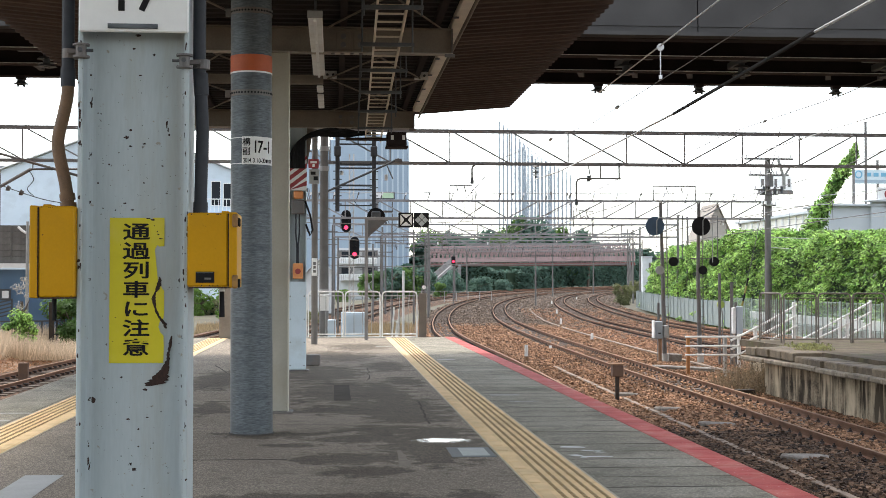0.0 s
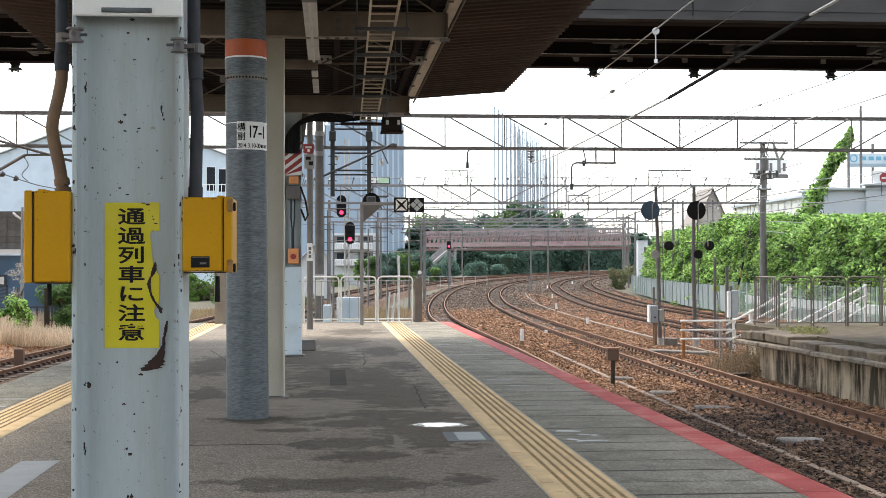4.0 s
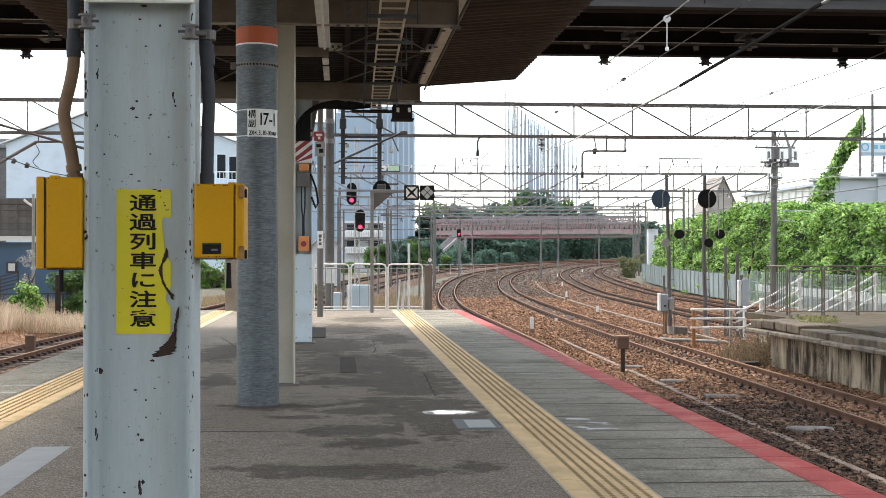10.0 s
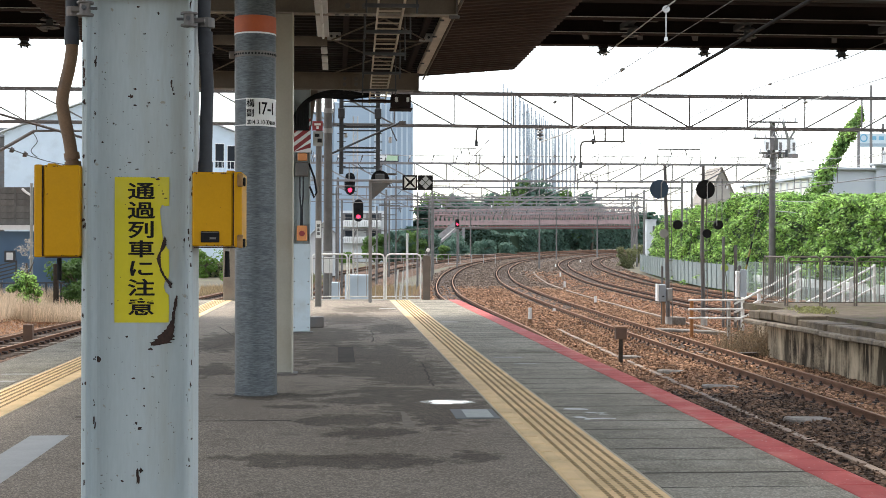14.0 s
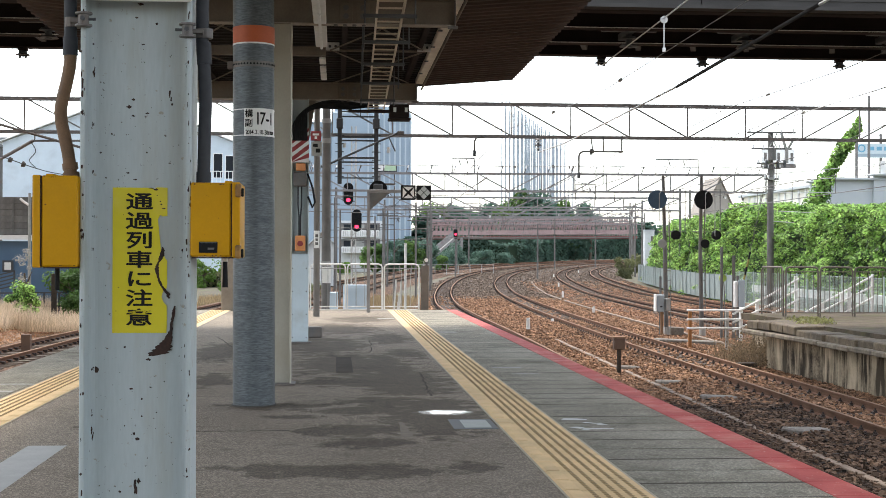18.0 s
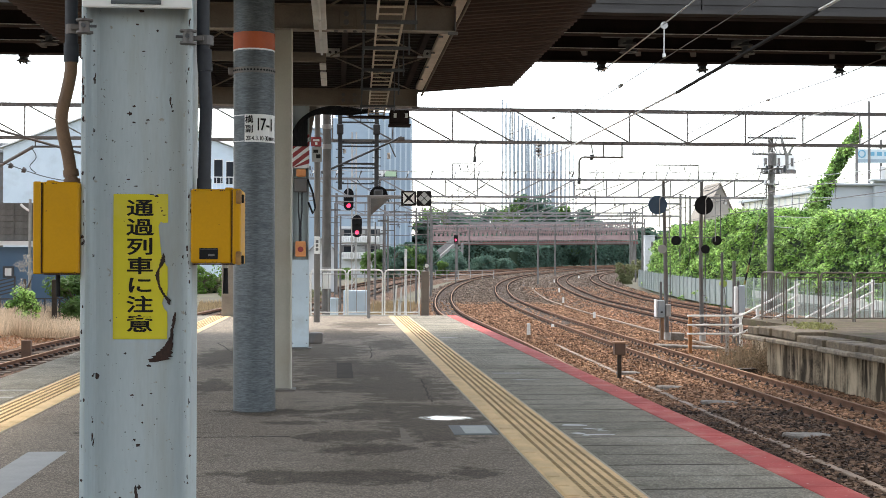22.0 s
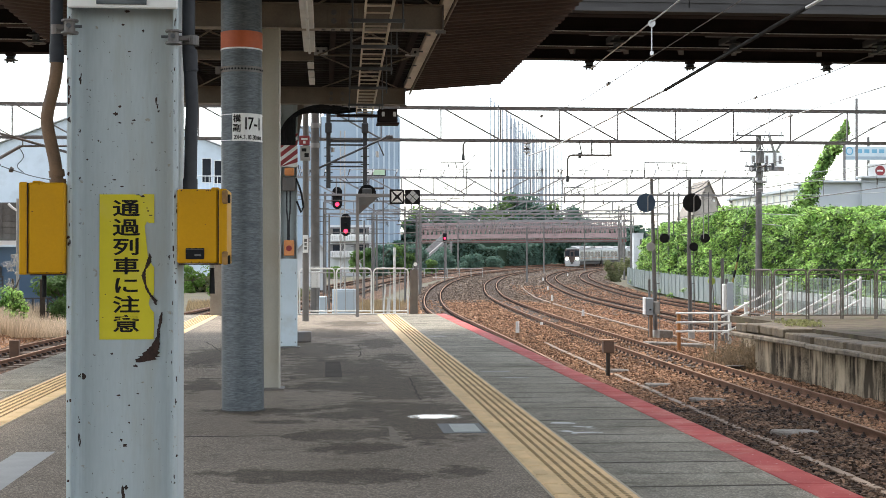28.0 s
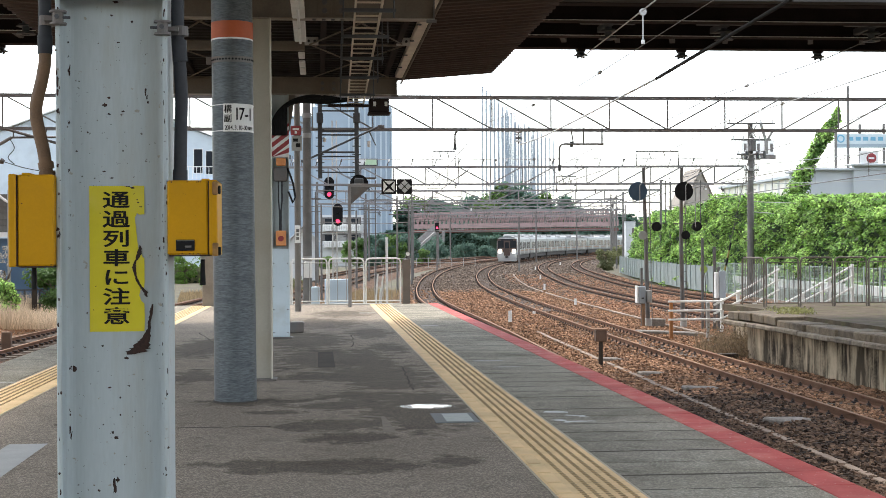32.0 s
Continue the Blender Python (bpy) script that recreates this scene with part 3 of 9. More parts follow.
# ---- ground ----
def build_ground():
    g = Shape()
    radii = [0, 8, 16, 25, 35, 50, 70, 90, 104, 130, 170, 220, 280, 350, 450, 600, 900, 1500, 2600, 4500]
    n = 72
    for r in radii:
        for k in range(n):
            w = 2 * math.pi * k / n
            x, y = r * math.sin(w), r * math.cos(w)
            z = RAIL_Z - 0.5 + 0.0093 * (max(0.0, min(r, 450) - 104.3))
            g.v.append((x, y, z))
    for i in range(len(radii) - 1):
        for k in range(n):
            g.f.append((i * n + k, i * n + (k + 1) % n, (i + 1) * n + (k + 1) % n, (i + 1) * n + k))
    tagged(part("ground", g, SOIL), "bare dry soil with patches of weeds", "ground", kind="structure")
    bed = Shape()
    prof = [(-6.9, -0.5), (-6.3, -0.2), (-5.6, -0.16), (-3.0, -0.17), (-2.2, -0.22), (-1.6, -0.17), (1.6, -0.17), (2.6, -0.26), (3.4, -0.27), (4.2, -0.5)]
    bed.sweep(prof, [on_line(s) for s in range(-50, 109, 2)], closed=False)
    tagged(part("ballast_bed", bed, BALLAST), "dark brown ballast under the main tracks", "ballast", kind="structure")
    tagged(part("ballast_bed", Shape().sweep(prof, [on_line(s) for s in range(108, 480, 2)], closed=False), BALLAST_GREY), "grey-brown ballast where the main tracks curve away", "ballast", kind="structure")
    bed = Shape()
    prof = [(2.75, -0.5), (3.2, -0.26), (4.6, -0.25), (5.4, -0.18), (12.2, -0.18), (12.9, -0.25), (13.6, -0.5)]
    bed.sweep(prof, [on_line(s) for s in range(-50, 133, 2)], closed=False)
    tagged(part("ballast_bed", bed, BALLAST_RUST), "orange-rusty ballast under the outer tracks", "ballast", kind="structure")
    tagged(part("ballast_bed", Shape().sweep(prof, [on_line(s) for s in range(132, 480, 2)], closed=False), BALLAST_GREY), "grey-brown ballast under the outer tracks", "ballast", kind="structure")
    bed = Shape()
    bed.sweep([(-2.4, -0.5), (-1.6, -0.18), (1.6, -0.18), (2.4, -0.5)], line_of("side", -50, 320), closed=False)
    tagged(part("ballast_bed", bed, BALLAST), "rust-brown ballast under the side track", "ballast", kind="structure")
    bed = Shape()
    bed.sweep([(-1.95, -0.5), (-1.5, -0.18), (1.6, -0.18), (2.4, -0.5)], line_of("loop", -50, 320), closed=False)
    tagged(part("ballast_bed", bed, BALLAST), "rust-brown ballast under the loop track", "ballast", kind="structure")


def track_dust():
    """Darker, oily ballast between the rails of each used track."""
    oily = stone_bed("dark_ballast", (0.045, 0.031, 0.022), (0.07, 0.047, 0.033), (0.006, 0.005, 0.004), 0.07)
    # near strip in almost black stone, painting shade beside the platform
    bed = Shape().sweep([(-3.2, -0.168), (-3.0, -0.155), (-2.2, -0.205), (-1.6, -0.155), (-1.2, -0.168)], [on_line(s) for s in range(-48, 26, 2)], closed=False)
    tagged(part("dark_ballast", bed, stone_bed("shaded_ballast", (0.022, 0.015, 0.011), (0.035, 0.024, 0.017), (0.006, 0.005, 0.004), 0.07)), "dark ballast strip painting the shade beside the platform", "ballast", kind="structure")
    for key in ("one", "two", "three", "four", "loop"):
        bed = Shape().sweep([(-0.95, -0.172), (-0.8, -0.158), (0.8, -0.158), (0.95, -0.172)], line_of(key, -48, 420 if key != "loop" else 320), closed=False)
        tagged(part("track_bed", bed, oily), "dark oily ballast between the rails", "ballast", kind="structure")


RAIL_PROFILE = [(-0.070, -0.15), (0.070, -0.15), (0.070, -0.134), (0.020, -0.114), (0.013, -0.052), (0.034, -0.040), (0.0355, -0.004), (0.030, 0.0),
                (-0.030, 0.0), (-0.0355, -0.004), (-0.034, -0.040), (-0.013, -0.052), (-0.020, -0.114), (-0.070, -0.134)]


def build_tracks():
    track_dust()
    sleeper = Shape().box(-1.0, 1.0, -0.12, 0.12, -0.34, -0.152, 0.02).mesh("sleeper")
    clip_mesh = Shape().box(-0.06, 0.06, -0.055, 0.055, -0.153, -0.118, 0.012).box(-0.028, 0.028, -0.03, 0.03, -0.12, -0.088, 0.008).box(-0.011, 0.011, -0.012, 0.012, -0.09, -0.06).mesh("rail_clip")
    labels = {"one": "plain track beside the platform edge", "two": "rusty track through the middle of the yard", "three": "rusty track curving behind the middle one",
              "four": "rusty outer track along the steel wall", "loop": "rusty track on the other side of the platform", "side": "lightly used track on the platform's far side"}
    for key, far in (("two", 740), ("one", 420), ("three", 420), ("four", 420), ("loop", 330), ("side", 330)):
        t = thing("railway_track", labels[key], "railway track", group="tracks")
        for sd in (-0.565, 0.565):
            rail = part("rail", Shape().sweep(RAIL_PROFILE, line_of(key, -48, far, 2.0, sd)), RUST_RAIL, t)
            part("rail_head", Shape().sweep([(-0.024, 0.0015), (0.024, 0.0015)], line_of(key, -48, far, 2.0, sd), closed=False), RAIL_TOP, rail, "worn running surface")
        many, clips = Shape(), Shape()
        for i in range(-103, int(290 / 0.6)):
            s = 14 + i * 0.6
            x, y, z, a = on_line(s, ramp(s, TRACKS[key]))
            m = pose(x, y, z, 0, 0, -math.degrees(a))
            if key == "two" and 0 <= i < 110:
                o = part("sleeper", sleeper, SLEEPER, t)
                o.matrix_basis = m
                for cx in (-0.64, -0.49, 0.49, 0.64):
                    part("rail_clip", clip_mesh, CLIP, o).matrix_basis = pose(cx, 0, 0)
            else:
                many.box(-1.0, 1.0, -0.12, 0.12, -0.34, -0.152, m=m)
                if i > 0:
                    for cx in (-0.64, -0.49, 0.49, 0.64):
                        clips.box(cx - 0.065, cx + 0.065, -0.06, 0.06, -0.155, -0.085, m=m)
        part("sleeper_row", many, SLEEPER, t, kind="stuff")
        part("fastening_row", clips, CLIP, t, kind="stuff")
    # loose stones lying on the bed
    rng = np.random.default_rng(4)
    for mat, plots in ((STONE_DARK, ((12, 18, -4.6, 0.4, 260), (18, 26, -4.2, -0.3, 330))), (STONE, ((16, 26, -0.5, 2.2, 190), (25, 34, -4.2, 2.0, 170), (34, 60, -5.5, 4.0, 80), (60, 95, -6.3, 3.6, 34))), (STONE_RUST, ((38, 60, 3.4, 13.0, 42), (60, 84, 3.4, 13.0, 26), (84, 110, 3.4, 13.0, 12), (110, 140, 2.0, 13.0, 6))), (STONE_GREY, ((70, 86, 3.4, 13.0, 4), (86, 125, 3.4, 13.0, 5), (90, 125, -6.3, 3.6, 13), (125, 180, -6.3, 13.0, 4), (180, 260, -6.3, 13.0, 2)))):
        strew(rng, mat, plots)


def strew(rng, mat, plots):
    """Loose stones on stretches (s from, s to, across from, across to, stones a square metre)."""
    base = np.array([(a, b, c) for a in (-1, 1) for b in (-1, 1) for c in (-1, 1)], float) * 0.72
    quad = np.array([(0, 1, 3, 2), (4, 6, 7, 5), (0, 4, 5, 1), (2, 3, 7, 6), (0, 2, 6, 4), (1, 5, 7, 3)])
    across = (-6.9, -6.3, -5.6, -3.0, -2.2, -1.6, 1.6, 2.6, 3.2, 4.6, 5.4, 12.2, 12.9)
    height = (-0.5, -0.2, -0.16, -0.158, -0.207, -0.158, -0.165, -0.26, -0.26, -0.25, -0.18, -0.18, -0.25)
    vs, fs, k = [], [], 0
    for s0, s1, o0, o1, dens in plots:
        for _ in range(int((s1 - s0) * (o1 - o0) * dens)):
            s, o = rng.uniform(s0, s1), rng.uniform(o0, o1)
            near = min(abs(o - ramp(s, TRACKS[key])) for key in ("one", "two", "three", "four"))
            if abs(near - 0.565) < 0.085 or (near < 0.85 and rng.random() < (0.3 if s0 < 60 else 0.9)):
                continue
            x, y, z, a = on_line(s, o)
            size = rng.uniform(0.022, 0.050) * (1 if s0 < 60 else 1.5 if s0 < 86 else 1.9 if s0 < 120 else 2.8)
            p = base * rng.uniform(0.6, 1.25, (8, 3)) * size * rng.uniform(0.75, 1.2, 3)
            w, u = rng.uniform(0, 6.28), rng.normal(0, 0.5)
            c, sn, cu, su = math.cos(w), math.sin(w), math.cos(u), math.sin(u)
            p = np.stack([p[:, 0], p[:, 1] * cu - p[:, 2] * su, p[:, 1] * su + p[:, 2] * cu], 1)
            p = np.stack([p[:, 0] * c - p[:, 1] * sn, p[:, 0] * sn + p[:, 1] * c, p[:, 2] * 0.85], 1)
            vs.append(p + (x, y, z + float(np.interp(o, across, height)) + 0.012 * rng.uniform(0.2, 1.8)))
            fs.append(quad + k)
            k += 8
    me = bpy.data.meshes.new("ballast_stones")
    me.from_pydata(np.concatenate(vs).tolist(), [], np.concatenate(fs).tolist())
    names = {"rusty_ballast_stone": "loose rusty orange ballast stones", "grey_ballast_stone": "loose grey-brown ballast stones", "shaded_ballast_stone": "dark broken ballast stones with shade in their colour"}
    tagged(part("ballast_stones", me, mat), names.get(mat.name, "loose broken ballast stones in brown and grey"), "ballast", kind="stuff")


# ---- platform ----
PX0, PX1, PY0, PY1 = -4.3, 3.4, -50.0, 39.3


def build_platform():
    p = Shape().box(PX0 + 0.12, PX1 - 0.12, PY0, PY1, -1.7, -0.16, 0.01)
    ob = tagged(part("platform", p, CONC), "concrete platform body with asphalt top", "platform", kind="structure")
    part("asphalt_top", Shape().box(PX0, PX1, PY0, PY1, -0.16, 0.0, 0.01), ASPHALT, ob)
    # slabs and red nosing along the edges
    slab = Shape().box(-0.026, 1.09, 0.018, 0.532, 0.0, 0.0105, 0.003).mesh("edge_slab")
    part("joint_bed", Shape().box(2.004, 3.12, PY1 - int((PY1 + 10.0) / 0.55) * 0.55, PY1 - 0.01, -0.01, 0.005), JOINT, ob, "dark joints between the edge slabs")
    for x in (1.45, -3.48):
        part("joint_bed", Shape().box(x, x + 0.54, PY1 - 0.1 - int((PY1 + 6.0) / 0.4) * 0.4, PY1 - 0.11, -0.01, 0.0045), JOINT, ob, "dark joints between the tactile tiles")
    nose = Shape().box(0, 0.285, 0.003, 0.547, 0.0, 0.015, 0.008).mesh("nosing")
    plain_nose = Shape().box(0, 0.285, 0.003, 0.547, 0.0, 0.012, 0.008).mesh("nosing")
    n = int((PY1 + 10.0) / 0.55)
    for i in range(n):
        y = PY1 - (i + 1) * 0.55
        for x, xn in ((2.035, 3.118), (-4.015, -4.303)):
            s = part("edge_slab", slab, SLAB, ob)
            s.matrix_basis = pose(x, y + 0.009 * math.sin(i * 2.7), -0.004, 0, 0, 0.3 * math.sin(i * 1.9)) if x > 0 else Matrix.Translation((x, y, -0.004)) @ Matrix.Diagonal((0.44, 1, 1, 1))
            e = part("nosing", nose if x > 0 else plain_nose, RED if x > 0 else SLAB, ob, "red painted platform nosing" if x > 0 else "plain grey platform nosing")
            e.matrix_basis = pose(xn, y, -0.004)
    # tactile strips
    tile = Shape().box(0.012, 0.548, 0.009, 0.391, 0.0, 0.0075, 0.002).mesh("tactile_tile")
    st = Shape()
    for i in range(5):
        for j in range(6):
            st.disc((0.185 + 0.075 * i, 0.035 + 0.066 * j, 0.0105), (0, 0, 1), 0.017, 0.005, 8)
    st = st.mesh("studs")
    inner = Shape().box(0.03, 0.125, 0.02, 0.38, 0.0072, 0.0135, 0.003).mesh("guide_bar")
    edge = Shape().box(0.0, 0.011, 0.0, 0.4, -0.002, 0.007).box(0.549, 0.566, 0.0, 0.4, -0.002, 0.007).mesh("edging")
    for i in range(int((PY1 + 6.0) / 0.4)):
        y = PY1 - 0.1 - (i + 1) * 0.4
        for x, flip in ((1.44, False), (-2.93, True)):
            o = part("tactile_tile", tile, TACTILE, ob)
            o.matrix_basis = pose(x, y, 0) if not flip else pose(x, y + 0.4, 0, 0, 0, 180)
            part("studs", st, STUD, o)
            part("guide_bar", inner, TACTILE, o, "raised inner guide bar")
            part("edging", edge, STRIP_EDGE, o)
    part("end_kerb", Shape().box(-2.84, 2.3, PY1 - 0.28, PY1 - 0.02, 0.0, 0.03, 0.006), PALE_CONC, ob, "pale concrete kerb under the end fence")
    # inlaid plates, patches and painted marks
    def inlay(label, x0, x1, y0, y1, mat, cat="inlaid plate", h=0.005):
        tagged(part(cat.replace(" ", "_"), Shape().box(x0, x1, y0, y1, -0.01, h, 0.002), mat), label, cat)
    inlay("dark square floor plate let into the asphalt", 1.03, 1.42, 12.05, 12.75, surf("dark_plate", (0.09, 0.10, 0.10), (0.12, 0.125, 0.125), 0.2, 0.6))
    inlay("pale square floor plate let into the asphalt", 1.13, 1.37, 12.12, 12.68, surf("pale_plate", (0.31, 0.335, 0.315), (0.39, 0.41, 0.385), 0.1, 0.6, bump=0.15), h=0.008)
    inlay("dark asphalt patch on the platform", 0.0, 0.22, 18.05, 20.8, surf("patch_asphalt", (0.055, 0.047, 0.038), (0.085, 0.073, 0.06), 0.3, 0.95, space="World", spec=0.1), "asphalt patch", 0.004)
    pale_tar = surf("pale_asphalt_strip", (0.20, 0.172, 0.14), (0.27, 0.235, 0.19), 0.1, 0.95, space="World", spec=0.1)
    frame_mark = thing("patch_outline", "pale worn outline of an old asphalt patch", "asphalt patch")
    for pts in (((-0.23, 12.61), (0.61, 12.61), (0.605, 12.575), (-0.235, 12.575)), ((-0.33, 11.60), (0.62, 11.53), (0.62, 11.50), (-0.33, 11.56)), ((0.57, 12.57), (0.605, 12.57), (0.65, 11.53), (0.545, 11.53))):
        part("strip", Shape().poly([(x, y, 0.0022) for x, y in pts[::-1]]), pale_tar, frame_mark)
    rc = random.Random(44)
    for way in (((1.09, 18.0), (1.05, 16.5), (1.03, 14.95)), ((-0.53, 21.76), (-0.11, 21.36), (0.02, 20.8)), ((0.54, 21.78), (0.61, 25.02)), ((0.0, 17.2), (0.5, 16.6), (0.95, 16.2)), ((-1.5, 14.98), (-0.2, 15.0), (1.03, 14.95)), ((-2.0, 19.6), (-1.6, 22.5), (-2.2, 26.0))):
        crack = thing("asphalt_crack", "thin jagged dark crack in the asphalt", "crack", group="asphalt cracks")
        pts = []
        for (xa, ya), (xb, yb) in zip(way, way[1:]):
            for k in range(8):
                pts.append((xa + (xb - xa) * k / 8 + rc.gauss(0, 0.012), ya + (yb - ya) * k / 8 + rc.gauss(0, 0.03)))
        pts.append(way[-1])
        line = Shape()
        for k, (x, y) in enumerate(pts):
            (xa, ya), (xb, yb) = pts[max(k - 1, 0)], pts[min(k + 1, len(pts) - 1)]
            d = Vector((xb - xa, yb - ya, 0)).normalized()
            n = Vector((-d.y, d.x, 0)) * rc.uniform(0.006, 0.013)
            line.v += [(x + n.x, y + n.y, 0.0015), (x - n.x, y - n.y, 0.0015)]
            if k:
                line.f.append((2 * k - 2, 2 * k - 1, 2 * k + 1, 2 * k))
        part("line", line, JOINT, crack)
    chalk = surf("worn_white_marking", (0.66, 0.66, 0.63), (0.5, 0.5, 0.48), 0.08, 0.8, stain=(0.2, 0.2, 0.19), stain_size=0.12, stain_amount=0.6, space="World")
    faded = surf("faded_marking", (0.46, 0.45, 0.42), (0.28, 0.265, 0.235), 0.05, 0.9, stain=(0.16, 0.15, 0.13), stain_size=0.10, stain_amount=0.8, space="World", spec=0.15)
    for x0, x1, y0, y1 in ((2.1, 2.5, 18.6, 18.75), (2.25, 2.6, 17.6, 17.7), (2.05, 2.4, 27.4, 27.7),
                           (1.0, 1.4, 33.6, 33.9), (-3.9, -3.55, 15.5, 15.65), (-3.9, -3.5, 16.4, 16.5)):
        inlay("worn white painted mark on the platform", x0, x1, y0, y1, faded, "painted mark", 0.010 if x0 > 2 or x0 < -3 else 0.003)
    # a shallow puddle that mirrors the sky
    water = bpy.data.materials.new("puddle_water")
    water.use_nodes = True
    wb = water.node_tree.nodes["Principled BSDF"]
    wb.inputs["Base Color"].default_value, wb.inputs["Roughness"].default_value, wb.inputs["IOR"].default_value = (0.03, 0.028, 0.025, 1), 0.10, 1.33
    wb.inputs["Specular IOR Level"].default_value = 1.0
    rp = random.Random(12)
    rim = []
    for k in range(28):
        a = 2 * math.pi * k / 28
        r = 1 + 0.16 * math.sin(3 * a + 1) + 0.08 * math.sin(7 * a) + rp.uniform(-0.05, 0.05)
        rim.append((1.05 + 0.18 * r * math.cos(a), 13.36 + 0.145 * r * math.sin(a), 0.0022))
    pud = tagged(part("puddle", Shape().poly(rim), water), "shallow rain puddle mirroring the bright sky", "puddle")
    drops = Shape()
    for k in range(430):
        a, q = rp.uniform(0, 2 * math.pi), 0.95 + abs(rp.gauss(0, 0.27))
        cx, cy, w = 1.05 + 0.20 * q * math.cos(a), 13.36 + 0.16 * q * math.sin(a), rp.uniform(0.003, 0.009) / q
        if cx > 1.42 or (cx > 1.02 and cy < 12.78):
            continue
        drops.poly([(cx + w * rp.uniform(0.7, 1.4) * math.cos(j * 1.05), cy + 1.5 * w * rp.uniform(0.7, 1.4) * math.sin(j * 1.05), 0.0018) for j in range(6)])
    part("wet_fringe", drops, water, pud, "wet hollows in the asphalt round the puddle", kind="stuff")
    scrawl = thing("painted_mark", "scrawled white paint marks on the edge slabs", "painted mark")
    for x0, y0, x1, y1, w in ((2.09, 12.70, 2.30, 12.62, 0.11), (2.24, 12.42, 2.34, 12.32, 0.05), (2.34, 12.32, 2.40, 12.36, 0.05), (2.33, 12.26, 2.42, 12.24, 0.04), (2.09, 12.09, 2.15, 11.98, 0.09), (2.15, 11.95, 2.42, 11.94, 0.06), (2.14, 11.86, 2.2, 11.96, 0.05)):
        d = Vector((x1 - x0, y1 - y0, 0)).normalized()
        n = Vector((-d.y, d.x, 0)) * w / 2
        a, b, c = Vector((x0, y0, 0.0095)), Vector((x1, y1, 0.0095)), Vector(((x0 + x1) / 2, (y0 + y1) / 2, 0.0095))
        n = n * 1.35
        part("stroke", Shape().poly([a + n * 0.6, a - n, c - n * 0.8, b - n * 0.5, b + n * 0.4, c + n]), chalk, scrawl)
    for x0, x1, y in ((-1.6, 0.0, 17.95), (-1.2, -0.4, 12.0)):
        inlay("narrow dark joint in the asphalt", x0, x1, y, y + 0.03, bpy.data.materials["patch_asphalt"], "asphalt joint", 0.002)
    m = Shape().poly([(-2.42, 8.8, 0.003), (-2.12, 8.8, 0.003), (-2.12, 11.15, 0.003), (-2.42, 11.15, 0.003)])
    tagged(part("painted_mark", m, surf("pale_bar_paint", (0.36, 0.36, 0.34), (0.44, 0.44, 0.42), 0.3, 0.8, space="World")), "broad pale grey painted bar on asphalt", "painted mark")


# ---- canopy ----
COLUMN_CREAM = surf("cream_column_paint", (0.47, 0.445, 0.375), (0.41, 0.385, 0.32), 0.5, 0.55, bump=0.05, stain=(0.38, 0.32, 0.24), stain_size=0.6, stain_amount=0.4)


def h_column(height, w=0.30, depth=0.24, tf=0.016, tw=0.012):
    s = Shape()
    s.box(-w / 2, -w / 2 + tf, -depth / 2, depth / 2, 0, height, 0.003)
    s.box(w / 2 - tf, w / 2, -depth / 2, depth / 2, 0, height, 0.003)
    s.box(-w / 2 + tf, w / 2 - tf, -tw / 2, tw / 2, 0, height)
    return s


def folded(x0, x1, z0, z1, y0, y1, pitch=0.27, depth=0.07):
    """A folded-plate sheet: flat ridges and valleys that run across the platform."""
    s, rows, y = Shape(), [], y0
    while y < y1:
        for dy, dz in ((0.0, 0), (0.32, 0), (0.5, 1), (0.82, 1)):
            rows.append((y + dy * pitch, dz * depth))
        y += pitch
    for t in (0.0, 0.006):
        n = len(s.v)
        for yy, dz in rows:
            s.v.append((x0, yy, z0 + dz + t))
            s.v.append((x1, yy, z1 + dz + t))
        for i in range(len(rows) - 1):
            s.f.append((n + 2 * i, n + 2 * i + 1, n + 2 * i + 3, n + 2 * i + 2))
    n = len(rows) * 2
    for i in range(len(rows) - 1):
        for e in (0, 1):
            s.f.append((2 * i + e, 2 * i + 2 + e, n + 2 * i + 2 + e, n + 2 * i + e))
    return s


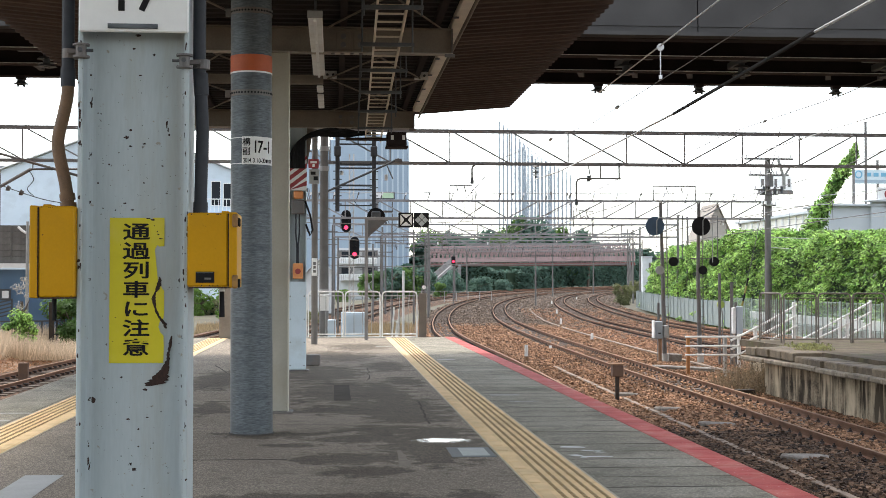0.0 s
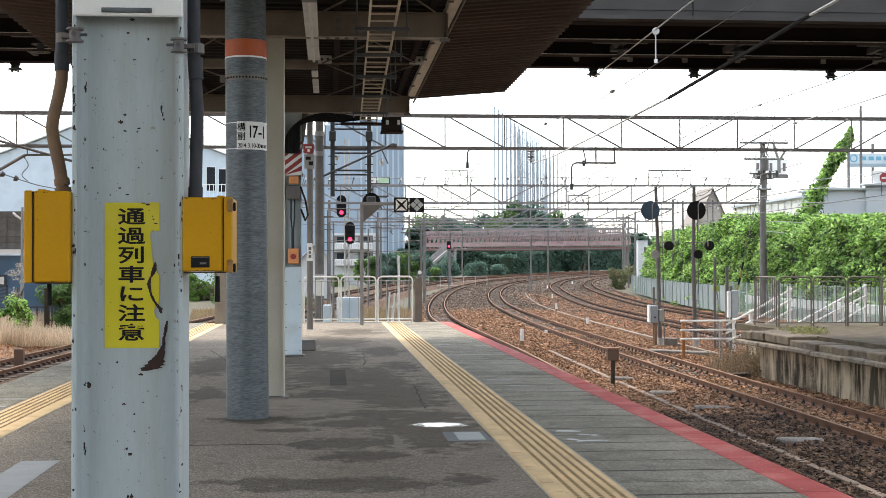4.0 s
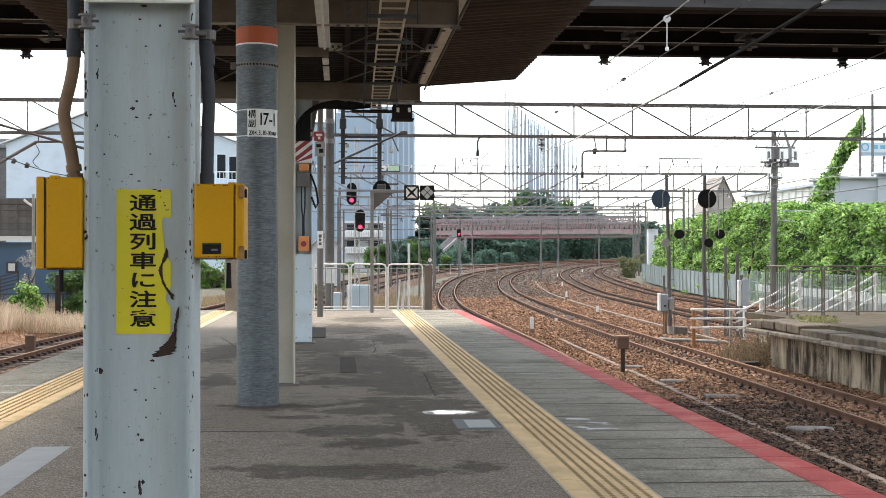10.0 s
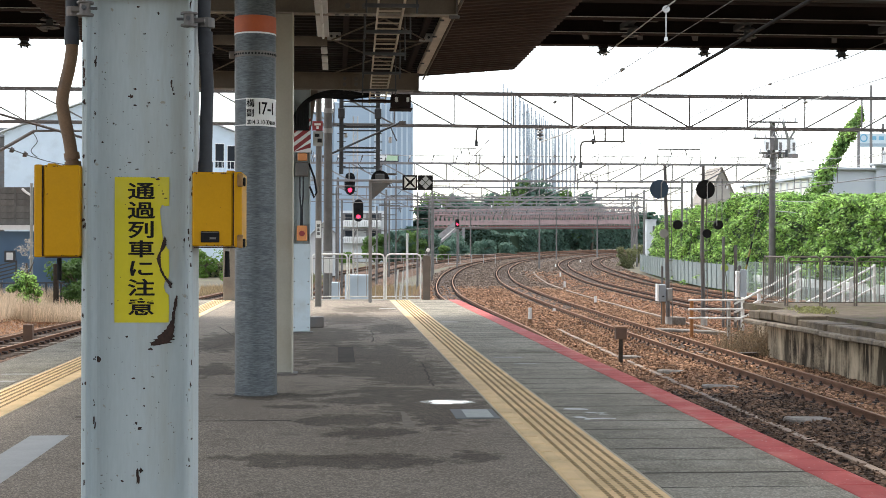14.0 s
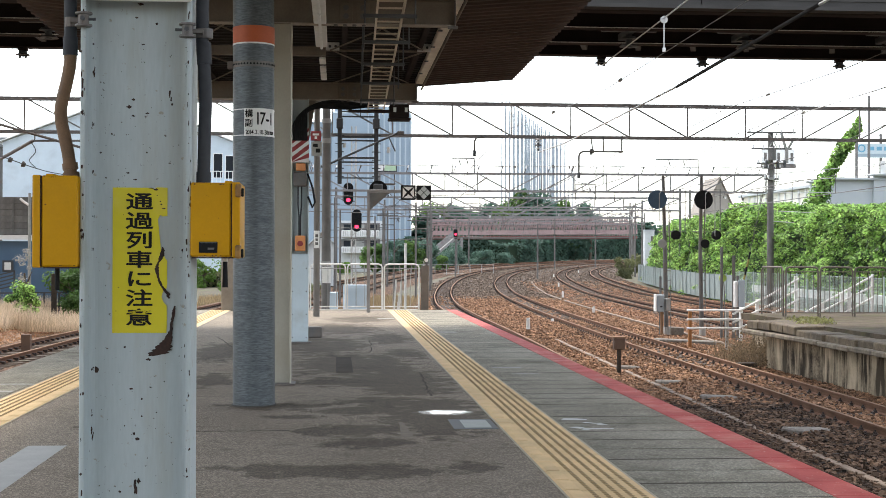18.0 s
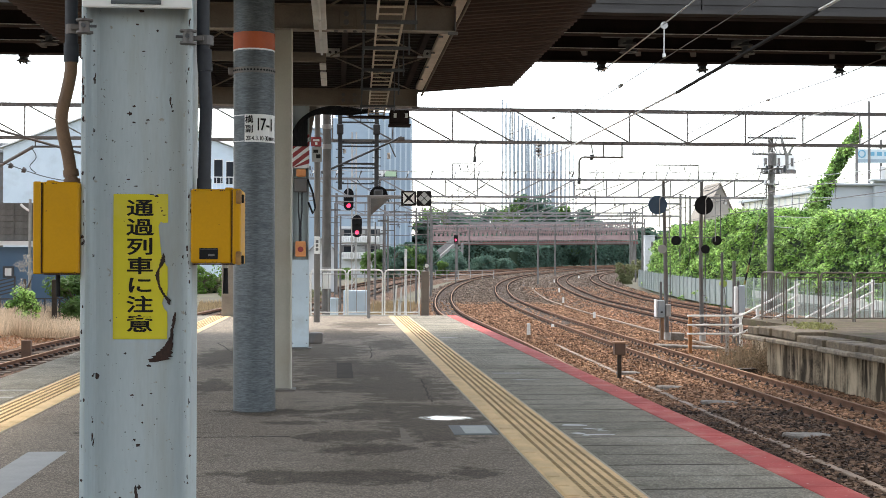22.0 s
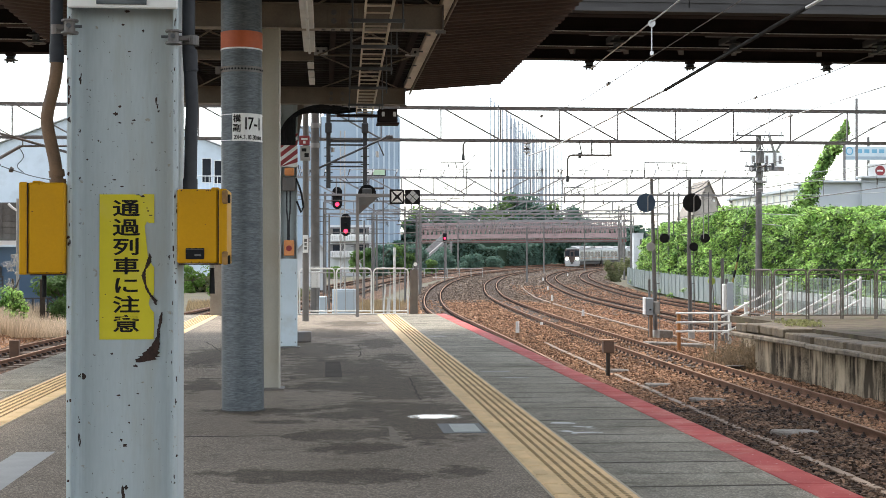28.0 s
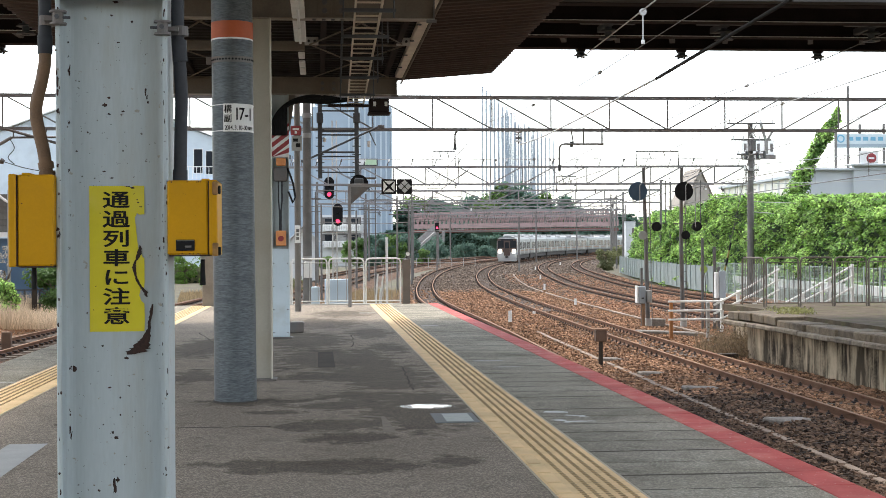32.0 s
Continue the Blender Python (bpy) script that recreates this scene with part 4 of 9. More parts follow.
def build_canopy():
    c = thing("platform_canopy", "brown folded-plate canopy on cream steel beams above the platform", "canopy", kind="structure")
    # the stretch behind the viewpoint is unseen, added to dim light from there
    y0, y1 = -50.12, 25.4
    part("wing_sheet", folded(1.44, 3.22, 4.62, 4.77, y0, y1), BROWN_STEEL, c)
    part("wing_sheet", folded(-4.12, -2.56, 4.77, 4.62, y0, y1), BROWN_STEEL, c)
    part("middle_sheet", folded(-2.56, 1.44, 4.64, 4.64, y0, y1), SHADED_SHEET, c)
    for x, xa in ((1.44, 1.375), (-2.56, -2.495)):
        part("gutter_board", Shape().box(x - 0.004, x + 0.004, y0, y1, 4.56, 4.64), DARK_STEEL, c)
        xb = x + 0.055 if x > 0 else x - 0.055
        # pale ladder colour puts a bright-lit face into the gutter
        part("gutter", Shape().box(min(xb, xa), max(xb, xa), y0, 24.3, 4.545, 4.558).box(xa - 0.004, xa + 0.004, y0, 24.3, 4.5585, 4.63), LADDER, c)
        for k in range(14):
            yj = 4.0 + k * 1.45
            part("gutter_clip", Shape().box(xa - 0.03, xa + 0.03, yj - 0.03, yj + 0.03, 4.530, 4.544), BLACK_STEEL, c)
        part("drain_pipe", Shape().tube([(x + (0.10 if x > 0 else -0.10), y0, 4.58), (x + (0.10 if x > 0 else -0.10), y1, 4.58)], 0.018), CREAM_STEEL, c)
    for y in (-47.4, -39.4, -31.4, -23.4, -15.4, -7.4, 0.6, 8.5, 16.4, 24.3):
        b = Shape().box(-2.52, 1.40, y - 0.006, y + 0.006, 4.255, 4.535)
        b.box(-2.52, 1.40, y - 0.075, y + 0.075, 4.535, 4.55)
        bm = part("cross_beam", b, CREAM_STEEL, c)
        part("lower_flange", Shape().box(-2.52, 1.40, y - 0.075, y + 0.075, 4.24, 4.2545), PALE_FLANGE, bm, "paler lower flange")
        pl = Shape()
        for x in (0.02, 0.22):
            pl.box(x, x + 0.16, y - 0.020, y - 0.007, 4.29, 4.50, 0.003)
        part("splice_plate", pl, CREAM_STEEL, bm)
        bo = Shape()
        for x in (0.10, 0.30):
            for z in (4.345, 4.445):
                bo.disc((x, y - 0.028, z), (0, 1, 0), 0.034, 0.02, 8)
        part("bolts", bo, GREY_STEEL, bm)
        low = Shape()
        for k in range(4):
            low.disc((-0.02 + 0.11 * k, y - 0.05, 4.232), (0, 0, 1), 0.026, 0.016, 8)
        part("bolts", low, GREY_STEEL, bm)
        part("end_plate", Shape().box(1.385, 1.40, y - 0.074, y + 0.074, 4.256, 4.534).box(1.30, 1.42, y - 0.10, y - 0.078, 4.20, 4.24, 0.004), GREY_STEEL, bm)
    for x in (-2.1, -1.0, 0.1, 1.2):
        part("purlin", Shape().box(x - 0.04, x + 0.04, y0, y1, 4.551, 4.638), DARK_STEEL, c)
    rods = ((8.6, 12.4), (12.5, 16.3), (16.5, 20.3), (20.4, 24.2))
    for ya, yb in rods:
        for x0, x1 in ((-0.1, 1.25), (-2.2, -0.9)):
            part("brace_rod", Shape().tube([(x0, ya, 4.545), (x1, yb, 4.545)], 0.012, 6), CREAM_STEEL, c)
            part("brace_rod", Shape().tube([(x1, ya, 4.525), (x0, yb, 4.525)], 0.012, 6), CREAM_STEEL, c)
    for y in (12.45, 20.35):
        part("strut", Shape().tube([(-2.4, y, 4.53), (1.3, y, 4.53)], 0.016, 8), CREAM_STEEL, c)
        for x in (-0.07, 1.27):
            g = part("gusset", Shape().box(x - 0.10, x + 0.10, y - 0.05, y - 0.04, 4.52, 4.64, 0.003), WHITE_PAINT, c)
            part("bolts", Shape().disc((x - 0.04, y - 0.056, 4.58), (0, 1, 0), 0.02, 0.016, 8).disc((x + 0.045, y - 0.056, 4.58), (0, 1, 0), 0.02, 0.016, 8), BLACK_STEEL, g)
    part("strut", Shape().box(-2.2, -0.16, 19.1, 19.2, 4.27, 4.33).box(-2.2, -0.16, 19.145, 19.155, 4.331, 4.40), CREAM_STEEL, c)
    for x in (-1.9, -1.0, -0.3):
        part("strut_hanger", Shape().tube([(x, 19.15, 4.40), (x, 19.15, 4.64)], 0.012, 6), BLACK_STEEL, c)
    # columns behind the near post
    for y, lab in ((16.4, "white painted steel column under a canopy beam"), (24.3, "white steel column with a striped warning band")):
        t = thing("canopy_column", lab, "column", pose(-0.68 if y < 20 else -0.64, y, 0), group="canopy columns")
        part("shaft", h_column(4.24), WHITE_STEEL if y > 20 else COLUMN_CREAM, t)
        part("base_plate", Shape().box(-0.2, 0.2, -0.18, 0.18, 0, 0.02, 0.004), GREY_STEEL, t)
        if y > 20:
            part("knee_brace", Shape().poly([(0.151, -0.01, 3.55), (0.151, -0.01, 4.235), (0.27, -0.01, 4.235)]).poly([(0.151, 0.01, 3.55), (0.27, 0.01, 4.235), (0.151, 0.01, 4.235)]), CREAM_STEEL, t)


# ---- the near post with its switch boxes ----
def spline(pts, n=6):
    """A smooth way through the points."""
    P = [Vector(q) for q in pts]
    out = []
    for i in range(len(P) - 1):
        a, b, c, d = P[max(0, i - 1)], P[i], P[i + 1], P[min(len(P) - 1, i + 2)]
        for k in range(n):
            u = k / n
            out.append(0.5 * (2 * b + (c - a) * u + (2 * a - 5 * b + 4 * c - d) * u * u + (3 * b - a - 3 * c + d) * u ** 3))
    return out + [P[-1]]


def build_near_post():
    t = thing("canopy_post", "chipped white H-section steel post with two yellow switch boxes", "post", pose(-0.504, 3.6, 0), group="canopy columns")
    sh = h_column(4.24, 0.276, 0.15, 0.0125)
    # rounded fillets between web and flanges
    for sd in (-1, 1):
        for k in range(5):
            a0, a1 = math.pi / 2 * k / 5, math.pi / 2 * (k + 1) / 5
            r, cx, cy = 0.022, sd * (0.138 - 0.0125 - 0.022), -0.006 - 0.022
            q = [(cx + sd * r * math.sin(a), cy + r * math.cos(a)) for a in (a0, a1)]
            q = q if sd > 0 else q[::-1]
            sh.poly([(q[0][0], q[0][1], 0), (q[1][0], q[1][1], 0), (q[1][0], q[1][1], 4.24), (q[0][0], q[0][1], 4.24)])
    part("shaft", sh, WHITE_STEEL, t)
    part("base_plate", Shape().box(-0.22, 0.22, -0.2, 0.2, 0, 0.02, 0.004), GREY_STEEL, t)
    # paint chips, each with its own ragged outline
    rng = random.Random(5)

    def blob(cx, cz, w, h, y, n=13, lean=0.0):
        pts = []
        for k in range(n):
            a = 2 * math.pi * k / n
            r = rng.uniform(0.5, 1.2)
            pts.append((cx + 0.5 * w * r * math.cos(a) + lean * 0.5 * h * r * math.sin(a), y, cz + 0.5 * h * r * math.sin(a)))
        return Shape().poly(pts)

    yw, yf = -0.0072, -0.0757
    upper = [(0.001, 2.145, 0.016, 0.006), (-0.009, 2.111, 0.013, 0.005), (0.042, 2.096, 0.008, 0.008), (0.008, 2.042, 0.008, 0.004), (-0.016, 1.901, 0.012, 0.007), (-0.027, 1.882, 0.014, 0.011), (0.020, 1.866, 0.011, 0.005),
             (-0.017, 1.859, 0.010, 0.005), (0.075, 1.917, 0.007, 0.022), (0.079, 1.902, 0.004, 0.016), (0.082, 1.889, 0.006, 0.008), (-0.070, 1.812, 0.005, 0.005), (-0.091, 1.942, 0.004, 0.004)]
    middle = [(-0.098, 1.764, 0.006, 0.005), (0.018, 1.765, 0.005, 0.005), (-0.030, 1.713, 0.009, 0.004), (-0.011, 1.696, 0.009, 0.004), (-0.053, 1.695, 0.005, 0.004), (0.117, 1.648, 0.006, 0.012), (0.112, 1.515, 0.012, 0.016), (0.116, 1.477, 0.009, 0.008), (-0.085, 1.70, 0.004, 0.004)]
    lower = [(-0.036, 1.268, 0.008, 0.006), (0.025, 1.236, 0.013, 0.007), (-0.019, 1.161, 0.013, 0.005), (0.030, 1.165, 0.008, 0.004), (0.008, 1.135, 0.006, 0.006), (-0.107, 1.211, 0.016, 0.016), (-0.002, 1.033, 0.013, 0.009), (-0.011, 1.047, 0.008, 0.008), (0.008, 1.091, 0.005, 0.006),
             (-0.007, 0.908, 0.010, 0.040), (0.001, 0.925, 0.012, 0.016), (-0.046, 0.899, 0.009, 0.007), (-0.035, 1.067, 0.004, 0.004), (0.045, 1.10, 0.004, 0.004), (0.065, 1.18, 0.004, 0.004)]
    for cx, cz, w, h in upper + middle + lower:
        part("paint_chip", blob(cx, cz, w, h, yw, 11), CHIP, t)
    for i in range(70):
        part("paint_chip", blob(rng.uniform(-0.10, 0.10), rng.uniform(0.85, 2.13), rng.uniform(0.0012, 0.003), rng.uniform(0.0012, 0.0035), yw, 6), CHIP, t)
    # scuffed and rusted runs in the left corner and on both flange edges
    for cz, w, h in ((2.041, 0.009, 0.009), (1.972, 0.010, 0.034), (2.005, 0.006, 0.010), (1.832, 0.005, 0.022), (1.713, 0.008, 0.016), (1.061, 0.012, 0.050), (1.041, 0.006, 0.036), (1.213, 0.010, 0.014), (1.10, 0.006, 0.02), (1.52, 0.005, 0.014), (1.60, 0.005, 0.01)):
        for q in range(4):
            part("paint_chip", blob(-0.1165 + rng.uniform(-0.003, 0.004), cz + rng.uniform(-0.35, 0.35) * h, w * rng.uniform(0.25, 0.55), h * rng.uniform(0.25, 0.6), -0.0125, 9, 0.15), CHIP, t)
    for i in range(44):
        s = rng.choice((-1, 1, 1))
        part("paint_chip", blob(s * (0.1315 + rng.uniform(-0.005, 0.005)), rng.uniform(0.85, 2.13), rng.uniform(0.002, 0.006), rng.uniform(0.004, 0.018), yf, 8), CHIP, t)
    for cz, h in ((1.931, 0.03), (1.905, 0.02), (1.86, 0.014), (1.724, 0.012), (1.565, 0.01), (1.548, 0.01), (0.955, 0.008)):
        part("paint_chip", blob(-0.1325, cz, 0.007, h, yf, 9), CHIP, t)
    for i in range(15):
        part("paint_chip", blob(0.119 + rng.uniform(-0.003, 0.002), rng.uniform(0.85, 2.13), rng.uniform(0.0015, 0.004), rng.uniform(0.003, 0.014), -0.0225, 8), CHIP, t)
    # long tear of rust beside the sticker
    def ragged(rows):
        tear, fine = Shape(), []
        for (x0, z0, w0), (x1, z1, w1) in zip(rows, rows[1:]):
            for k in range(5):
                u = k / 5
                fine.append((x0 + (x1 - x0) * u + rng.uniform(-0.0012, 0.0012), z0 + (z1 - z0) * u, (w0 + (w1 - w0) * u) * rng.uniform(0.75, 1.2)))
        fine.append(rows[-1])
        for (x0, z0, w0), (x1, z1, w1) in zip(fine, fine[1:]):
            tear.poly([(x0 - w0 / 2, -0.0092, z0), (x0 + w0 / 2, -0.0092, z0), (x1 + w1 / 2, -0.0092, z1), (x1 - w1 / 2, -0.0092, z1)])
        return tear

    part("paint_chip", ragged([(0.060, 1.524, 0.003), (0.060, 1.514, 0.009), (0.057, 1.500, 0.012), (0.049, 1.484, 0.005), (0.044, 1.468, 0.011), (0.048, 1.450, 0.006), (0.053, 1.431, 0.007), (0.063, 1.416, 0.009), (0.073, 1.404, 0.011), (0.076, 1.392, 0.004)]), CHIP, t)
    part("paint_chip", ragged([(0.090, 1.373, 0.004), (0.088, 1.355, 0.008), (0.084, 1.335, 0.007), (0.081, 1.311, 0.009), (0.075, 1.290, 0.018), (0.067, 1.275, 0.032), (0.058, 1.260, 0.048), (0.048, 1.251, 0.052), (0.032, 1.245, 0.010)]), CHIP, t, "large rust-brown patch of lost paint")
    # yellow warning sticker, torn along one side
    y = -0.0085
    outline = [(-0.067, 1.304), (0.070, 1.304), (0.071, 1.338), (0.070, 1.374), (0.062, 1.382), (0.057, 1.396), (0.061, 1.412), (0.068, 1.408), (0.071, 1.43), (0.0705, 1.490), (0.066, 1.494), (0.055, 1.518), (0.051, 1.555), (0.049, 1.575), (0.047, 1.594), (0.053, 1.606), (0.0585, 1.602), (0.071, 1.603), (0.071, 1.676), (0.045, 1.6765), (0.038, 1.672), (0.02, 1.6755), (-0.067, 1.6755)]
    s = part("warning_sticker", Shape().poly([(x, y, z) for x, z in outline]), YELLOW_SIGN, t, "torn yellow sticker with black characters")
    for i, ch in enumerate("通過列車に注意"):
        lettering("character", ch, 0.0455, BLACK, pose(0.0005, y - 0.0008, 1.637 - i * 0.0494, 90, 0, 0), s, 1.55, 0.00045)
    for cx, cz, w, h in ((0.042, 1.671, 0.016, 0.005), (0.030, 1.674, 0.018, 0.003), (0.056, 1.633, 0.007, 0.005), (0.062, 1.622, 0.010, 0.004), (0.053, 1.64, 0.004, 0.004), (0.045, 1.655, 0.004, 0.003), (-0.040, 1.606, 0.003, 0.003), (-0.052, 1.42, 0.004, 0.003), (-0.058, 1.36, 0.003, 0.003)):
        part("scratch", blob(cx, cz, w, h, y - 0.0006, 9), CHIP, s)
    # number plate across the flanges at the top
    pl = part("number_plate", Shape().box(-0.134, 0.138, -0.092, -0.080, 2.139, 2.36, 0.003), SIGN_WHITE, t, "white enamel plate with a black number")
    lettering("numerals", "17", 0.13, BLACK, pose(0.004, -0.0935, 2.232, 90, 0, 0), pl)
    part("plate_holder", Shape().box(-0.062, 0.062, -0.098, -0.0925, 2.147, 2.159, 0.001), GALV, pl)
    # switch boxes on the outer flange faces
    for sd, zt, zb in ((-1, 1.700, 1.473), (1, 1.685, 1.499)):
        x0 = sd * 0.1385
        x1, x2 = (-0.227, -0.2485) if sd < 0 else (0.239, 0.2625)
        b = part("switch_box", Shape().box(min(x0, x1), max(x0, x1), -0.10, 0.06, zb, zt, 0.004), YELLOW_BOX, t, "yellow enamelled switch box")
        part("lid", Shape().box(min(x1 + sd * 0.003, x2), max(x1 + sd * 0.003, x2), -0.104, 0.064, zb - 0.002, zt + 0.001, 0.003), YELLOW_BOX, b)
        part("seam", Shape().box(min(x1, x1 + sd * 0.003), max(x1, x1 + sd * 0.003), -0.099, 0.059, zb + 0.001, zt - 0.002), CHIP, b, "dark rubber seam of the lid")
        part("rusty_sill", Shape().box(min(x0, x1) + 0.004, max(x0, x1) - 0.002, -0.0975, 0.055, zb - 0.004, zb - 0.0005), CHIP, b, "rusty lower edge")
        part("hood", Shape().box(min(x1, x1 - sd * 0.02), max(x1, x1 - sd * 0.02), -0.05, 0.02, zt + 0.001, zt + 0.007, 0.002), YELLOW_BOX, b)
        for k in range(9 if sd < 0 else 12):
            part("paint_chip", blob(rng.uniform(min(x0, x1) + 0.006, max(x0, x1) - 0.006), rng.choice((zb + 0.003, zt - 0.004, rng.uniform(zb, zt))), rng.uniform(0.002, 0.006), rng.uniform(0.0015, 0.004), -0.1006, 7), CHIP, b)
        if sd > 0:
            lp = part("maker_plate", Shape().box(0.160, 0.206, -0.1035, -0.1005, zb + 0.010, zb + 0.038, 0.001), BLACK, b, "small black maker's plate")
            part("plate_bar", Shape().box(0.182, 0.198, -0.1042, -0.1035, zb + 0.018, zb + 0.023), GREY_STEEL, lp)
            part("plate_edge", Shape().box(0.162, 0.204, -0.1042, -0.1035, zb + 0.0345, zb + 0.036), GREY_STEEL, lp)
            latch = surf("worn_latch", (0.33, 0.17, 0.035), (0.24, 0.12, 0.03), 0.03, 0.6, stain=(0.05, 0.03, 0.02), stain_size=0.04, stain_amount=0.8)
            for z in (zb + 0.014, zt - 0.019):
                part("latch", Shape().box(x2 - 0.012, x2 + 0.002, -0.112, -0.085, z - 0.018, z + 0.016, 0.003), latch, b, "worn brown latch")
                part("latch_pin", Shape().box(x2 + 0.002, x2 + 0.008, -0.106, -0.09, z - 0.016, z + 0.006, 0.002), BLACK, b)
            part("cable_gland", Shape().tube([(0.219, -0.02, zb - 0.078), (0.219, -0.02, zb - 0.012)], 0.0075, 10, 0.0055), BLACK, b, "", True)
            part("gland_nut", Shape().tube([(0.219, -0.02, zb - 0.012), (0.219, -0.02, zb)], 0.007, 8), SIGN_WHITE, b)
        else:
            part("cable_tail", Shape().tube([(-0.203, -0.02, zb - 0.06), (-0.203, -0.02, zb)], 0.006, 8), BLACK, b)
    # conduits
    bend = spline([(-0.171, -0.03, 2.02), (-0.172, -0.03, 1.985), (-0.180, -0.03, 1.94), (-0.190, -0.03, 1.898), (-0.1945, -0.03, 1.868), (-0.192, -0.03, 1.838), (-0.184, -0.03, 1.80), (-0.175, -0.03, 1.757), (-0.168, -0.03, 1.70)])
    part("conduit", Shape().tube(bend, 0.0158, 16), PVC_BROWN, t, "bent brown conduit pipe", True)
    part("conduit", Shape().tube([(-0.171, -0.03, 4.2), (-0.171, -0.03, 2.02)], 0.0160, 14), PVC_GREY, t, "dark grey conduit pipe", True)
    part("conduit_socket", Shape().tube([(-0.171, -0.03, 2.055), (-0.171, -0.03, 2.008)], 0.0185, 14), PVC_GREY, t, "", True)
    for z, r in ((1.735, 0.0195), (1.712, 0.0205)):
        part("conduit_socket", Shape().tube([(-0.1715 + (1.735 - z) * 0.15, -0.03, z), (-0.169 + (1.735 - z) * 0.1, -0.03, z - 0.017)], r, 14), PVC_BROWN, t, "", True)
    down = spline([(0.160, -0.03, 2.09), (0.1605, -0.03, 2.03), (0.165, -0.03, 1.975), (0.1685, -0.03, 1.90), (0.1665, -0.03, 1.82), (0.164, -0.03, 1.69)])
    part("conduit", Shape().tube([Vector((0.160, -0.03, 4.2))] + down, 0.0163, 14), PVC_GREY, t, "dark grey conduit pipe", True)
    part("conduit_socket", Shape().tube([(0.163, -0.03, 2.045), (0.1655, -0.03, 1.99)], 0.0188, 14), PVC_GREY, t, "", True)
    part("conduit_socket", Shape().tube([(0.1645, -0.03, 1.715), (0.164, -0.03, 1.687)], 0.0185, 14), PVC_GREY, t, "", True)
    for sd, z in ((-1, 2.091), (1, 2.068)):
        x = -0.128 if sd < 0 else 0.128
        cl = part("pipe_clamp", Shape().tube([(x, -0.088, z - 0.014), (x, -0.088, z + 0.014)], 0.0135, 14).tube([(x, -0.086, z + 0.012), (x, -0.086, z + 0.017)], 0.021, 14).tube([(x, -0.086, z - 0.018), (x, -0.086, z - 0.013)], 0.021, 14).tube([(sd * 0.165, -0.03, z - 0.012), (sd * 0.165, -0.03, z + 0.012)], 0.0215, 14).box(min(x, sd * 0.165), max(x, sd * 0.165), -0.075, -0.055, z - 0.005, z + 0.005), GREY_STEEL, t)
        part("bolt", Shape().disc((x, -0.103, z), (0, 1, 0), 0.006, 0.010, 8).tube([(x - sd * 0.03, -0.09, z), (x - sd * 0.01, -0.09, z)], 0.004, 6), BLACK_STEEL, cl)


def build_numbered_pole():
    x, y = -0.845, 14.13
    t = thing("catenary_pole", "spiral-welded galvanised steel pole with an orange band", "pole", pose(x, y, 0))
    part("shaft", Shape().tube([(0.016, 0, -0.02), (0.0, 0, 3.5), (-0.026, 0, 9.0)], 0.2125, 40, 0.200), GALV, t, "", True)
    part("joint_ring", Shape().tube([(0.016, 0, 0.0), (0.016, 0, 0.012)], 0.225, 40), POLE_FOOT, t, "dark ring at the foot", True)
    part("orange_band", Shape().tube([(0, 0, 3.648), (0, 0, 3.815)], 0.2105, 40, caps=False), ORANGE, t, "orange painted band", True)
    part("white_band", Shape().tube([(0, 0, 3.632), (0, 0, 3.648)], 0.211, 40, caps=False), SIGN_WHITE, t, "", True)
    for z in (3.432, 4.26):
        hoop = part("steel_strap", Shape().tube([(0, 0, z - 0.03), (0, 0, z + 0.03)], 0.2115, 40, caps=False), GREY_STEEL, t, "punched steel strap", True)
        for k in range(20):
            a = math.pi * (1 + (k + 0.5) / 20)
            part("strap_hole", Shape().disc((0.2118 * math.cos(a), 0.2118 * math.sin(a), z), (math.cos(a), math.sin(a), 0), 0.011, 0.004, 6), BLACK, hoop)
        part("strap_lug", Shape().box(-0.26, -0.2, -0.05, -0.02, z - 0.04, z + 0.04, 0.006), GREY_STEEL, hoop)
    # curved number plate
    pl, n = Shape(), 12
    for z in (2.705, 2.985):
        for k in range(n + 1):
            a = math.radians(248 + 100 * k / n)
            pl.v.append((0.2135 * math.cos(a), 0.2135 * math.sin(a), z))
    for k in range(n):
        pl.f.append((k, k + 1, n + 2 + k, n + 1 + k))
    p = part("number_plate", pl, SIGN_WHITE, t, "white curved plate with a black pole number")
    for ch, a, z, size, w in (("構", 261, 2.925, 0.085, 1.0), ("副", 261, 2.83, 0.085, 1.0), ("1", 285, 2.875, 0.175, 0.7), ("7", 298, 2.875, 0.175, 0.75), ("-", 313, 2.88, 0.175, 0.9), ("1", 326, 2.875, 0.175, 0.7)):
        r = math.radians(a)
        lettering("character", ch, size, BLACK, pose(0.2185 * math.cos(r), 0.2185 * math.sin(r), z, 90, 0, a + 90), p, w)
    for k, ch in enumerate("2014.3.10-30"):
        a = 255 + k * 5.2
        r = math.radians(a)
        lettering("character", ch, 0.062, BLACK, pose(0.2155 * math.cos(r), 0.2155 * math.sin(r), 2.742, 90, 0, a + 90), p, 0.8)
    for k in range(4):
        a = 319 + k * 6.0
        r = math.radians(a)
        part("small_print_bar", Shape().box(-0.007, 0.007, -0.001, 0.001, -0.017, 0.017, m=pose(0.2145 * math.cos(r), 0.2145 * math.sin(r), 2.742, 0, 0, a + 90)), BLACK, p)
    for z in (2.715, 2.975):
        part("plate_wire", Shape().tube([(0, 0, z - 0.004), (0, 0, z + 0.004)], 0.2138, 40, caps=False), SIGN_WHITE, t)


